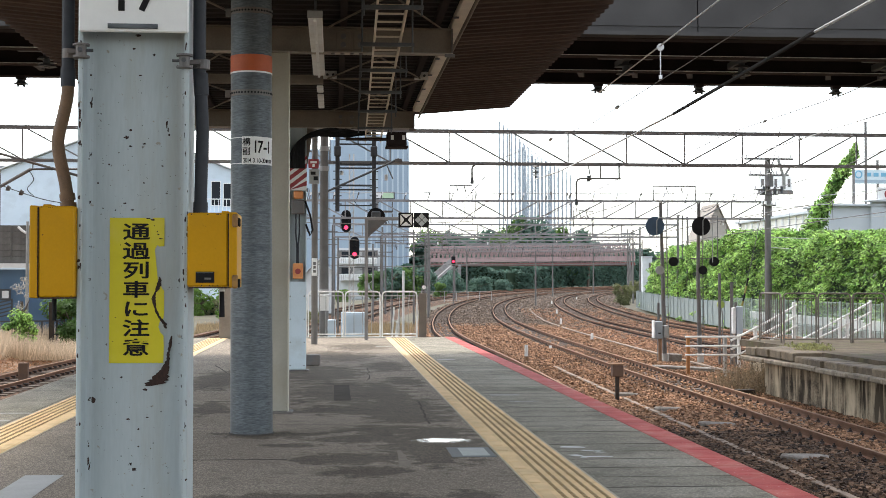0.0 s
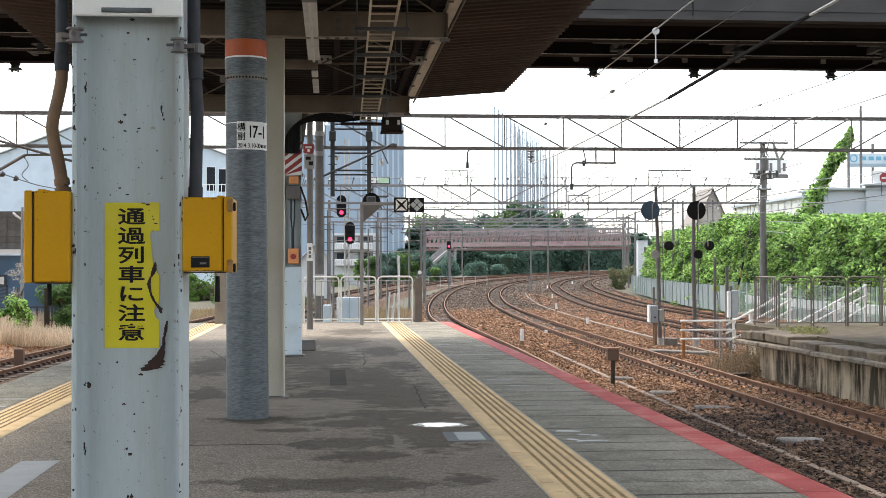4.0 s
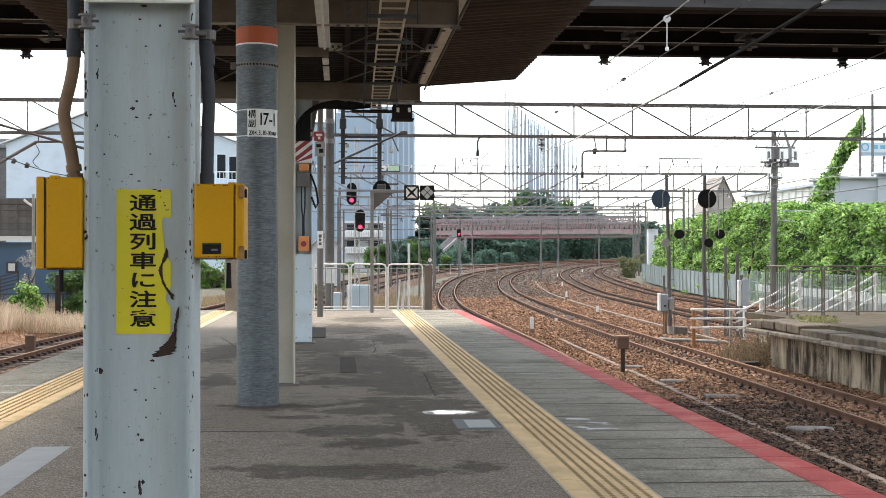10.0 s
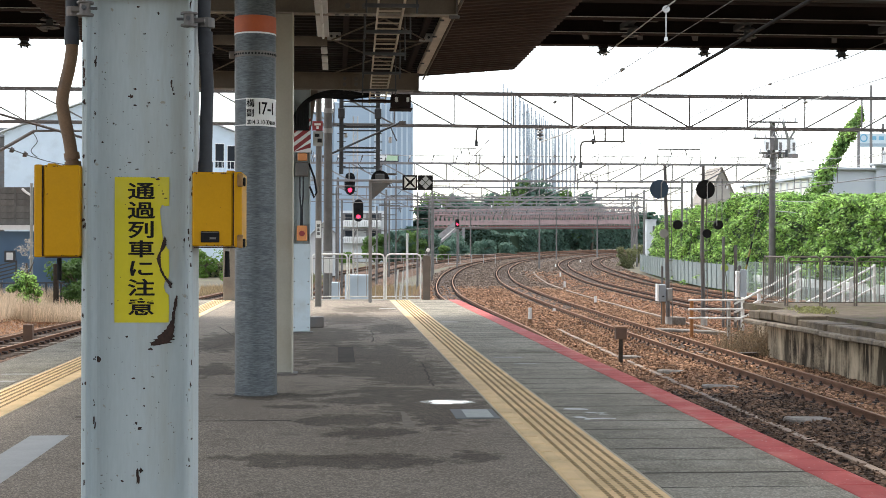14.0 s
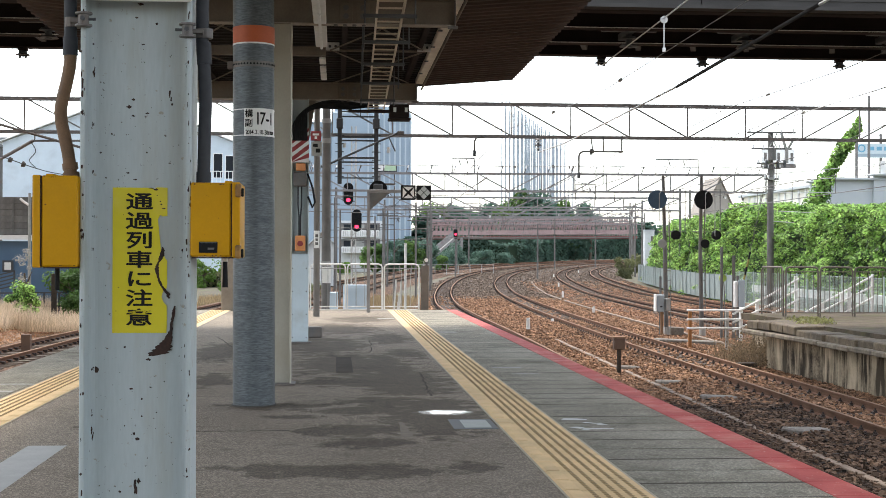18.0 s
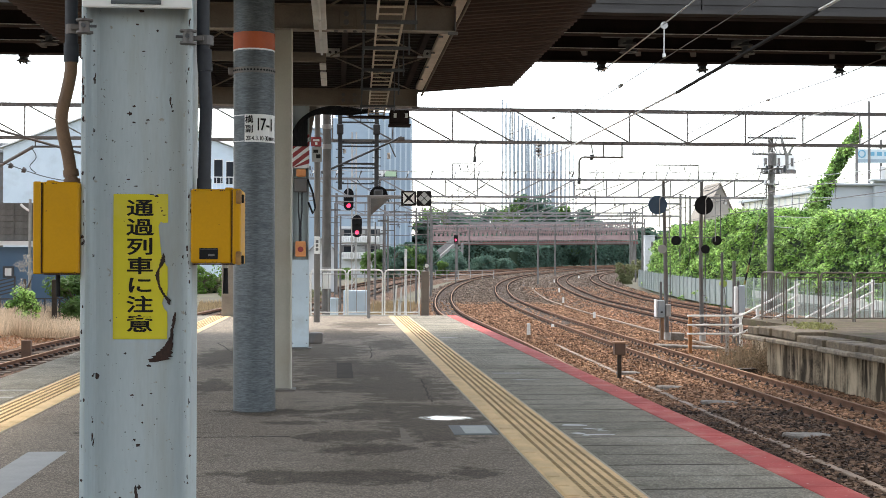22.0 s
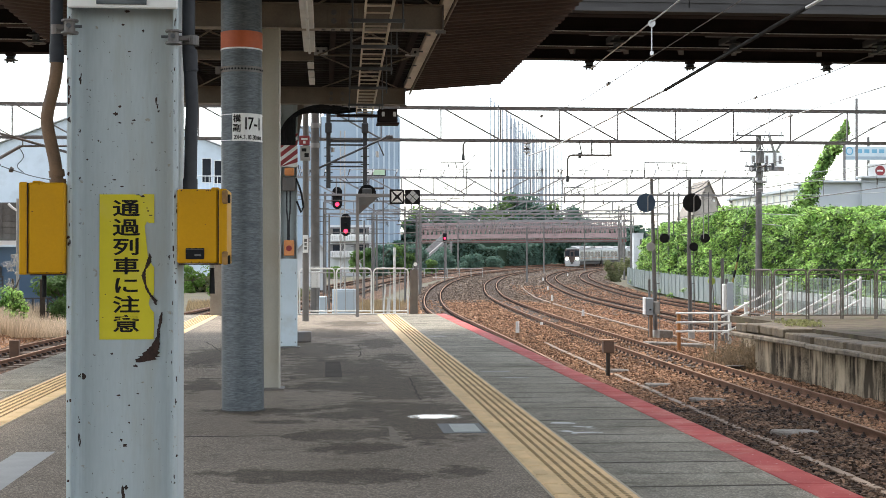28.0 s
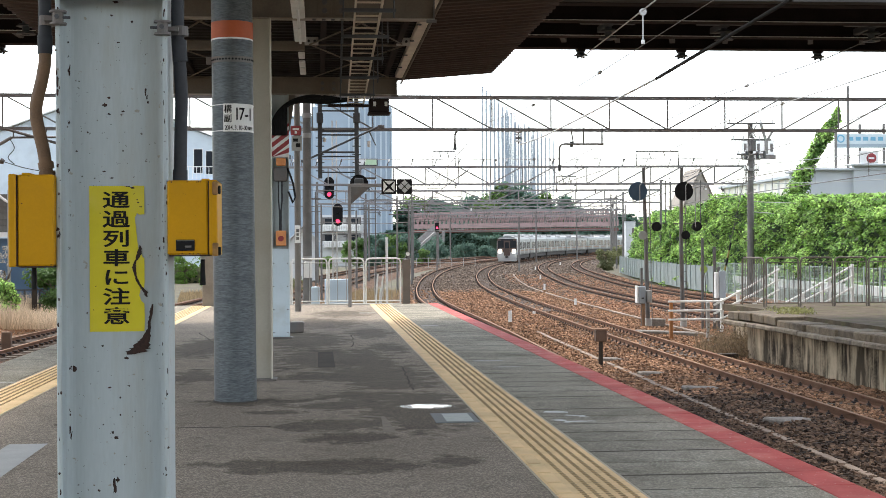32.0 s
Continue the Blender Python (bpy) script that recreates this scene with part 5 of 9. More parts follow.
# ---- overpass above the line ----
def build_overpass():
    t = thing("overpass", "dark steel bridge above the platform and tracks with unseen added upper walls", "bridge", kind="structure")
    x0, x1 = -45, 60
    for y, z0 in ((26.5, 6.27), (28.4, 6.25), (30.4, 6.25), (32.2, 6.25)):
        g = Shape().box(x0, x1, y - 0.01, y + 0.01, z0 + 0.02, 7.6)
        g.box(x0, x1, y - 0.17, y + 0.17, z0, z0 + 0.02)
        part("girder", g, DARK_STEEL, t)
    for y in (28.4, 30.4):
        # white strips paint the light caught by the lower flange edges
        part("lit_flange_edge", Shape().box(x0, x1, y - 0.19, y - 0.172, 6.252, 6.266), WHITE_PAINT, t, "white strip that paints the lit edge of a girder flange")
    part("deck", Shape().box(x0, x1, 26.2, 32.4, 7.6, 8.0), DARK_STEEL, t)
    # panels rise unseen above about 7 m, added height to shade the ground
    pan = Shape().box(0.01, 3.99, 0, 0.03, 0, 17.5, 0.006).box(0.01, 3.99, -0.02, 0, 0.13, 0.17).mesh("fascia_panel")
    for i in range(26):
        o = part("fascia_panel", pan, GREY_PANEL, t)
        o.matrix_basis = pose(x0 + i * 4, 26.2, 6.36)
    part("fascia_ledge", Shape().box(x0, x1, 26.0, 26.6, 6.28, 6.355), GREY_PANEL, t)
    # unseen rear wall and roof, added to lengthen the bridge's shadow
    part("unseen_rear_wall", Shape().box(x0, x1, 32.2, 32.4, 8.0, 23.8), GREY_PANEL, t)
    part("roof", Shape().box(x0, x1, 26.25, 32.4, 23.8, 24.0), GREY_PANEL, t)
    for k, x in enumerate((-28, 29)):
        part("pier", Shape().box(x - 0.8, x + 0.8, 27, 31.5, -2, 7.6, 0.05), PALE_CONC, t)
    # insulator frames hung between the girders
    for x in (-6.0, 6.25, 8.8, 12.1, 15.6):
        f = part("insulator_frame", Shape().box(x - 0.07, x + 0.07, 28.6, 30.2, 6.30, 6.44, 0.01).box(x - 0.6, x + 0.6, 29.28, 29.42, 6.36, 6.5, 0.01).bar((x - 0.55, 28.5, 6.75), (x - 0.2, 29.3, 6.4), 0.1).bar((x + 0.55, 28.5, 6.75), (x + 0.2, 29.3, 6.4), 0.1), BLACK_STEEL, t, "dark steel frame between the girders")
        part("insulator", Shape().tube([(x, 29.35, 6.02), (x, 29.35, 6.32)], 0.075, 12).tube([(x, 29.35, 6.20), (x, 29.35, 6.25)], 0.20, 16, 0.15).tube([(x, 29.35, 6.04), (x, 29.35, 6.09)], 0.21, 16, 0.16), BLACK_STEEL, f, "ribbed dark insulator", True)
        part("side_arm", Shape().bar((x - 0.95, 30.5, 6.62), (x - 0.55, 31.6, 6.36), 0.12).bar((x + 0.4, 30.5, 6.62), (x + 0.7, 31.6, 6.36), 0.12).box(x - 1.0, x + 0.8, 30.52, 30.66, 6.55, 6.68), BLACK_STEEL, f)
    for x in (-7.15, 6.2, 8.62, 11.95, 16.3):
        i = thing("insulator", "dark ribbed insulator under the bridge girder", "insulator", pose(x, 32.2, 6.25), group="bridge insulators")
        part("bracket", Shape().box(-0.1, 0.1, -0.1, 0.1, -0.07, 0.0, 0.01), DARK_STEEL, i)
        part("shed", Shape().tube([(0, 0, -0.14), (0, 0, -0.07)], 0.10, 14, 0.09), BLACK_STEEL, i)
        part("disc", Shape().tube([(0, 0, -0.165), (0, 0, -0.135)], 0.17, 16, 0.12), BLACK_STEEL, i)
        part("clamp", Shape().box(-0.09, -0.05, -0.03, 0.03, -0.23, -0.165).box(0.05, 0.09, -0.03, 0.03, -0.23, -0.165).box(-0.03, 0.03, -0.05, 0.05, -0.2, -0.165), BLACK_STEEL, i)


# ---- catenary gantries ----
def truss_gantry(y, xl, xr, zt, depth, panel, turn=0.0, pivot=None, pole_r=0.14, left_pole=True, right_pole=True, members=0.09, ground=-1.5, label=""):
    """A light lattice beam between two poles; x runs along the beam from the pivot."""
    t = thing("catenary_gantry", label or "grey steel lattice beam carrying overhead wires", "gantry", pose(pivot or 0, y, 0, 0, 0, -turn), group="catenary gantries")
    n = max(2, round((xr - xl) / panel))
    for dy in (-0.3, 0.3):
        for z in (zt, zt - depth):
            part("chord", Shape().bar((xl, dy, z), (xr, dy, z), members, members), GANTRY, t)
    for i in range(n + 1):
        x = xl + (xr - xl) * i / n
        part("vertical", Shape().bar((x, -0.3, zt), (x, -0.3, zt - depth), members * 0.7).bar((x, -0.3, zt - depth), (x, 0.3, zt - depth), members * 0.6).bar((x, -0.3, zt), (x, 0.3, zt), members * 0.6), GANTRY, t)
        if i < n:
            x2 = xl + (xr - xl) * (i + 1) / n
            a, b = (x, x2) if (x + x2) / 2 < (xl + xr) / 2 else (x2, x)
            part("diagonal", Shape().bar((a, -0.3, zt), (b, -0.3, zt - depth), members * 0.75), GANTRY, t)
    for on, x in ((left_pole, xl), (right_pole, xr)):
        if on:
            part("pole", Shape().tube([(x, 0, ground), (x, 0, zt + 0.8)], pole_r * 0.85, 14, pole_r * 0.75), POLE_CONC, t, "weathered concrete pole", True)
    rg = random.Random(int(y * 10))
    for k in range(int((xr - xl) / (2.6 if y > 60 else 5))):
        x = rg.uniform(xl + 0.5, xr - 0.5)
        up = rg.random() < 0.4
        z = zt if up else zt - depth
        d = rg.uniform(0.25, 0.7) * (1 if up else -1)
        h = part("hanger", Shape().tube([(x, -0.3, z), (x + rg.uniform(-0.25, 0.25), -0.3, z + d)], 0.022, 5), GREY_STEEL, t)
        part("insulator", Shape().tube([(x + 0.02, -0.3, z + d * 0.75), (x + 0.02, -0.3, z + d * 1.1)], 0.055, 7), rg.choice((BLACK_STEEL, SIGN_WHITE, GREY_STEEL)), h)
    for k in range(int((xr - xl) / 7) if y > 60 else 0):
        x = rg.uniform(xl + 1, xr - 3)
        w, s = rg.uniform(1.2, 3.0), rg.uniform(0.3, 0.9)
        part("jumper_wire", Shape().tube([(x + w * u, -0.3, zt - s * 4 * u * (1 - u)) for u in (0, 0.17, 0.33, 0.5, 0.67, 0.83, 1)], 0.02, 5), BLACK_STEEL, t)
    return t


def build_gantry_arms():
    t = thing("cantilever_bracket", "grey tubular bracket arms below the gantry", "bracket", pose(0, 45.9, 0), group="registration arms")
    part("arm", Shape().tube([(-13.2, 0, 3.29), (-11.12, 0, 4.51), (-9.86, 0, 5.25)], 0.055, 8), GANTRY, t)
    part("arm", Shape().tube([(-12.6, 0, 6.24), (-11.13, 0, 5.83), (-8.32, 0, 5.04)], 0.045, 8), GREY_STEEL, t)
    part("arm", Shape().tube([(-9.86, 0, 5.25), (-7.6, 0, 5.27)], 0.035, 8), GREY_STEEL, t)
    part("drop_rod", Shape().tube([(-9.8, 0, 5.27), (-9.8, 0, 5.55)], 0.02, 6), GREY_STEEL, t)
    f = part("feeder", Shape().tube(spline([(-12.0, -0.1, 5.1), (-10.85, -0.1, 4.73), (-9.9, -0.1, 4.40), (-9.04, -0.1, 4.18), (-7.2, -0.1, 3.95)], 5), 0.014, 6), BLACK_STEEL, t)
    for x, z in ((-10.55, 4.61), (-10.13, 4.47)):
        part("insulator", Shape().tube([(x - 0.05, -0.1, z + 0.02), (x + 0.05, -0.1, z - 0.02)], 0.10, 12, 0.07), GREY_STEEL, f)
    part("jumper", Shape().tube(spline([(-9.9, -0.1, 5.2), (-9.75, -0.1, 4.9), (-9.95, -0.1, 4.6), (-9.75, -0.1, 4.38)], 5), 0.014, 6), BLACK_STEEL, t)
    t = thing("stay_pipe", "slanting grey stay pipe between pole and gantry", "stay pipe", group="registration arms")
    part("pipe", Shape().tube([(-0.50, 45.3, 4.42), (2.11, 45.5, 5.64)], 0.036, 8), BLACK_STEEL, t)
    part("clamp", Shape().box(1.98, 2.2, 45.4, 45.6, 5.52, 5.64, 0.01), GREY_STEEL, t)


def build_gantries():
    build_gantry_arms()
    truss_gantry(46.0, -23.98, 47.48, 6.625, 1.08, 1.985, -0.3, 0.0, members=0.060, left_pole=True, right_pole=True, label="wide grey lattice beam carrying overhead wires")
    t = thing("lit_sign", "small green and white sign on the far gantry", "sign", pose(3.02, 84.0, 6.9))
    part("case", Shape().box(-0.62, 0.62, -0.06, 0.06, -0.22, 0.22, 0.02), BLACK_STEEL, t)
    part("support", Shape().box(-0.5, -0.44, -0.05, 0.05, -0.95, -0.22).box(0.44, 0.5, -0.05, 0.05, -0.95, -0.22).box(-0.5, 0.5, -0.7, 0.7, -1.0, -0.951), GREY_STEEL, t)
    part("panel", Shape().box(-0.15, 0.55, -0.07, -0.061, -0.16, 0.16), surf("pale_green_panel", (0.55, 0.72, 0.50), (0.48, 0.66, 0.44), 0.2, 0.5), t, "pale green panel")
    part("panel", Shape().box(-0.55, -0.22, -0.07, -0.061, -0.16, 0.16), SIGN_WHITE, t)
    x0, y0, z0, a0 = on_line(83)
    t = thing("feeder_rack", "row of short insulator arms along the gantry top", "insulators", pose(x0, y0, 0, 0, 0, -math.degrees(a0) * 0.6))
    for k in range(21):
        x = -14.2 + k * 1.42
        arm = part("arm", Shape().tube([(x, -0.3, 6.55), (x + 0.14, -0.35, 7.0)], 0.028, 6), GREY_STEEL, t)
        part("insulator", Shape().tube([(x + 0.10, -0.34, 6.86), (x + 0.15, -0.35, 7.02)], 0.05, 8), SIGN_WHITE if k % 3 else GREY_STEEL, arm)
    part("feeder", Shape().tube(spline([(-14.2 + k * 1.42, -0.36, 7.02 - 0.05 * (k % 2)) for k in range(21)], 2), 0.022, 6), FENCE_GREY, t)
    for s, xl, xr, top in ((83, -14.5, 13.6, 5.55), (116, -14, 15, 5.5), (150, -13, 15, 5.8), (190, -13, 15, 6.2), (230, -14, 15, 6.6)):
        x, y, z, a = on_line(s)
        truss_gantry(y, xl, 14.7 if s == 83 else xr, top + 1.0 + (z - RAIL_Z) * 0.4, 1.05, 2.0 if s < 100 else 2.4, math.degrees(a) * 0.6, x, right_pole=s != 83, members=0.10 if s < 100 else 0.13, ground=z - 0.6)


# ---- far platform, wall and hedge ----
def build_opposite_platform():
    t = thing("opposite_platform", "old concrete platform with stained wall and weathered coping", "platform", kind="structure")
    part("wall", Shape().box(10.6, 30, 12, 33.5, -1.8, -0.27), OLD_WALL, t, "rain-streaked concrete wall")
    part("wall", Shape().box(11.6, 30, 33.5, 38.0, -1.8, -0.2), OLD_WALL, t)
    cop = Shape().box(0, 0.8, 0.012, 0.888, -0.20, 0.0, 0.022).mesh("coping_stone")
    ledge = Shape().box(0.03, 0.62, 0.012, 1.78, -0.10, 0.0, 0.02).mesh("ledge_stone")
    rg = random.Random(31)
    for i in range(24):
        o = part("coping_stone", cop, COPING, t)
        o.matrix_basis = pose(10.24 + rg.uniform(-0.03, 0.04), 33.9 - (i + 1) * 0.9, (-0.02 if i < 4 else -0.10) + rg.uniform(-0.025, 0.01), rg.uniform(-0.8, 0.8), rg.uniform(-2, 2), rg.uniform(-1, 1))
        if i % 2 == 0:
            o = part("ledge_stone", ledge, LEDGE, t, "pale worn ledge below the coping")
            o.matrix_basis = pose(10.06 + rg.uniform(-0.015, 0.02), 33.9 - (i + 2) * 0.9, -0.245 + rg.uniform(-0.012, 0.012), 0, 0, rg.uniform(-0.4, 0.4))
    part("top", Shape().box(10.9, 30, 12, 33.9, -0.27, -0.02).box(11.3, 30, 33.8, 38.0, -0.2, -0.03), surf("old_platform_top", (0.06, 0.047, 0.034), (0.125, 0.10, 0.072), 0.5, 0.95, bump=0.5, fine=0.05, stain=(0.075, 0.085, 0.03), stain_size=0.8, stain_amount=0.7, space="World", spec=0.1), t)
    tile = Shape().box(0.004, 0.396, 0.004, 0.396, -0.02, 0.006, 0.003).mesh("tactile_tile")
    for i in range(24):
        part("tactile_tile", tile, TACTILE, t, "faded yellow tactile tile").matrix_basis = pose(11.45, 23.6 - i * 0.4, -0.018)
    rng = random.Random(12)
    spots = []
    for _ in range(26):
        x, y = rng.uniform(10.75, 12.0), rng.uniform(31.0, 33.7)
        for _ in range(16):
            spots.append((x + rng.gauss(0, 0.09), y + rng.gauss(0, 0.13), rng.uniform(-0.01, 0.06), rng.gauss(0, 1), rng.gauss(0, 1), 0.5))
    weed = leaf_mat("pale_weed_leaves", (0.15, 0.155, 0.06), (0.26, 0.25, 0.11))
    tagged(part("platform_weeds", leaves("platform_weeds", spots, 0.045, weed, 6, 0.8), weed), "low green weeds on the old platform", "weeds", kind="stuff")
    b = thing("timber_block", "dark old timber block against the platform wall", "timber", pose(10.15, 33.7, -1.26, 0, 0, 12))
    part("block", Shape().box(-0.24, 0.24, -0.14, 0.14, -0.05, 0.17, 0.015), surf("old_dark_timber", (0.03, 0.022, 0.016), (0.055, 0.04, 0.028), 0.1, 0.95, bump=0.5), b)


def leaves(name, spots, size, material, seed=1, flat=0.5):
    """Many small leaves: pairs of triangles bent along the middle, one at each spot (x, y, z, nx, ny, nz)."""
    rng = np.random.default_rng(seed)
    P = np.asarray(spots, float)
    n = len(P)
    nor = P[:, 3:6] + rng.normal(0, flat, (n, 3))
    nor /= np.linalg.norm(nor, axis=1)[:, None] + 1e-9
    u = np.cross(nor, rng.normal(0, 1, (n, 3)))
    u /= np.linalg.norm(u, axis=1)[:, None] + 1e-9
    w = np.cross(nor, u)
    sz = size * rng.uniform(0.6, 1.35, (n, 1))
    c = P[:, :3]
    a, b = c - u * sz, c + u * sz
    d, e = c + w * sz * 0.6 - nor * sz * 0.25, c - w * sz * 0.6 - nor * sz * 0.25
    V = np.stack([a, d, b, e], 1).reshape(-1, 3)
    k = np.arange(n)[:, None] * 4
    F = np.concatenate([k + [[0, 2, 1]], k + [[0, 3, 2]]], 0)
    me = bpy.data.meshes.new(name)
    me.from_pydata(V.tolist(), [], F.tolist())
    if not me.materials:
        me.materials.append(material)
    return me


def leaf_mat(name, c1, c2, vary=0.35, patch=2.5):
    m = surf(name, c1, c2, patch, 0.55, bump=0, vary=vary, island=True, space="World", spec=0.35)
    b = m.node_tree.nodes["Principled BSDF"]
    b.inputs["Transmission Weight"].default_value = 0.0
    b.inputs["Subsurface Weight"].default_value = 0.0
    nt = m.node_tree
    tr, mx = nt.nodes.new("ShaderNodeBsdfTranslucent"), nt.nodes.new("ShaderNodeMixShader")
    src = b.inputs["Base Color"].links[0].from_socket
    nt.links.new(src, tr.inputs["Color"])
    mx.inputs[0].default_value = 0.5
    nt.links.new(b.outputs[0], mx.inputs[1])
    nt.links.new(tr.outputs[0], mx.inputs[2])
    nt.links.new(mx.outputs[0], nt.nodes["Material Output"].inputs["Surface"])
    return m


VINE = leaf_mat("vine_leaves", (0.075, 0.19, 0.045), (0.43, 0.62, 0.18), 0.85, 0.8)
TREE = leaf_mat("tree_leaves", (0.075, 0.15, 0.04), (0.14, 0.24, 0.06))
# bluish lift paints distance haze into these leaves
HAZED_DARK_TREE = leaf_mat("hazed_dark_tree_leaves", (0.064, 0.13, 0.10), (0.118, 0.205, 0.152))
BUSH = leaf_mat("bush_leaves", (0.09, 0.18, 0.03), (0.16, 0.27, 0.05))
OLIVE = leaf_mat("olive_bush_leaves", (0.10, 0.12, 0.05), (0.18, 0.185, 0.085))
GRASS = leaf_mat("dry_grass", (0.50, 0.39, 0.27), (0.68, 0.57, 0.44))
# dark green stands for the shade deep inside the leaf masses
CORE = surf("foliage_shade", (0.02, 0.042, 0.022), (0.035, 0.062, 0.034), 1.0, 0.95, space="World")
BARK = surf("bark", (0.09, 0.07, 0.05), (0.14, 0.11, 0.085), 0.3, 0.95, bump=0.6, stretch=(1, 1, 0.3))


def tree(x, y, z, height, spread, mat, n=1400, leaf=0.25, seed=1, label="leafy green tree", group="", low=0.25, clumps=14):
    rng = random.Random(seed)
    t = thing("tree", label, "tree", pose(x, y, z), group=group)
    trunk = Shape().tube([(0, 0, -0.3), (0.02 * height, 0, height * 0.3), (0, 0.02 * height, height * 0.62)], height * 0.028, 8, height * 0.012)
    for k in range(6):
        a = rng.uniform(0, 6.28)
        z0 = height * rng.uniform(0.25, 0.55)
        trunk.tube([(0, 0, z0), (spread * 0.25 * math.cos(a), spread * 0.25 * math.sin(a), z0 + height * 0.16), (spread * 0.42 * math.cos(a), spread * 0.42 * math.sin(a), z0 + height * 0.25)], height * 0.01, 6, height * 0.004)
    part("trunk", trunk, BARK, t)
    spots = []
    for k in range(clumps):
        a, q = rng.uniform(0, 6.28), math.sqrt(rng.uniform(0, 1))
        zc = height * rng.uniform(low, 0.93)
        fall = max(0.25, 1 - abs(zc / height - 0.5) * 1.15)
        cx, cy = spread * 0.5 * q * fall * math.cos(a), spread * 0.5 * q * fall * math.sin(a)
        r = spread * rng.uniform(0.14, 0.27)
        for _ in range(n // clumps):
            v = Vector((rng.gauss(0, 1), rng.gauss(0, 1), rng.gauss(0, 1))).normalized()
            d = r * rng.uniform(0.55, 1.05)
            spots.append((cx + v.x * d, cy + v.y * d, zc + v.z * d * 0.8, v.x, v.y, v.z + 0.4))
    part("crown", leaves("crown", spots, leaf, mat, seed), mat, t)
    return t


def bank(name, label, category, path, height, depth, mat, per_m2, leaf, seed, kind="", lumps=0.5):
    """A long mass of leaves on a shaded core, along path points (x, y, z), with an uneven top."""
    rng = random.Random(seed)
    t = thing(name, label, category, kind=kind)
    pts = [Vector(p) for p in path]
    core, spots = Shape(), []
    prof = []
    for i, (a, b) in enumerate(zip(pts, pts[1:])):
        d = (b - a)
        L = Vector((d.x, d.y, 0)).length
        side = Vector((-d.y, d.x, 0)).normalized()
        n = max(1, int(L / 1.5))
        for k in range(n):
            q = a + d * ((k + 0.5) / n)
            h = height(i + (k + 0.5) / n) if callable(height) else height
            h = h * (1 + 0.5 * lumps * (noise.noise((q.x * 0.16, q.y * 0.16, seed)) + 0.5 * noise.noise((q.x * 0.5, q.y * 0.5, seed)) * 0.5))
            prof.append((q, side, h))
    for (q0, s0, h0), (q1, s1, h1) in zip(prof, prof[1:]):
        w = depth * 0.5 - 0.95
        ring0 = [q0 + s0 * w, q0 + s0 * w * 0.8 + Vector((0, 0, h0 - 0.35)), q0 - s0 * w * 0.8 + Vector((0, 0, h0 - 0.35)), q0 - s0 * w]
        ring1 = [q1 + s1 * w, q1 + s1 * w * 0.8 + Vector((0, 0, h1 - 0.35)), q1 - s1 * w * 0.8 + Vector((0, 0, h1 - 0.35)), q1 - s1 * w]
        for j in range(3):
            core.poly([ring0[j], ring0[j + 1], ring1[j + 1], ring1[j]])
        L = (q1 - q0).length
        for sgn in (1, -1):
            for _ in range(int(L * h0 * per_m2 * (1.0 if sgn > 0 else 0.35))):
                t0, z = rng.random(), rng.random()
                q = q0.lerp(q1, t0)
                hh = h0 + (h1 - h0) * t0
                out = depth * 0.5 * (1 - 0.2 * z) + 0.85 * noise.noise((q.x * 0.5, q.y * 0.5, z * hh * 0.7 + seed)) + 0.85 * noise.noise((q.x * 1.5, q.y * 1.5, z * hh * 1.9)) + rng.uniform(-0.1, 0.12)
                p = q + s0 * (sgn * out) + Vector((0, 0, z * hh))
                spots.append((*p, s0.x * sgn * 0.6, s0.y * sgn * 0.6, 0.9))
        for _ in range(int(L * depth * per_m2)):
            q = q0.lerp(q1, rng.random()) + s0 * rng.uniform(-depth * 0.45, depth * 0.45)
            z = h0 + 0.3 * noise.noise((q.x * 0.9, q.y * 0.9, seed)) + rng.uniform(-0.25, 0.22)
            spots.append((q.x, q.y, q.z + z, 0, 0, 1))
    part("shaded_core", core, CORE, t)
    part("leaves", leaves("leaves", spots, leaf, mat, seed), mat, t)
    return t


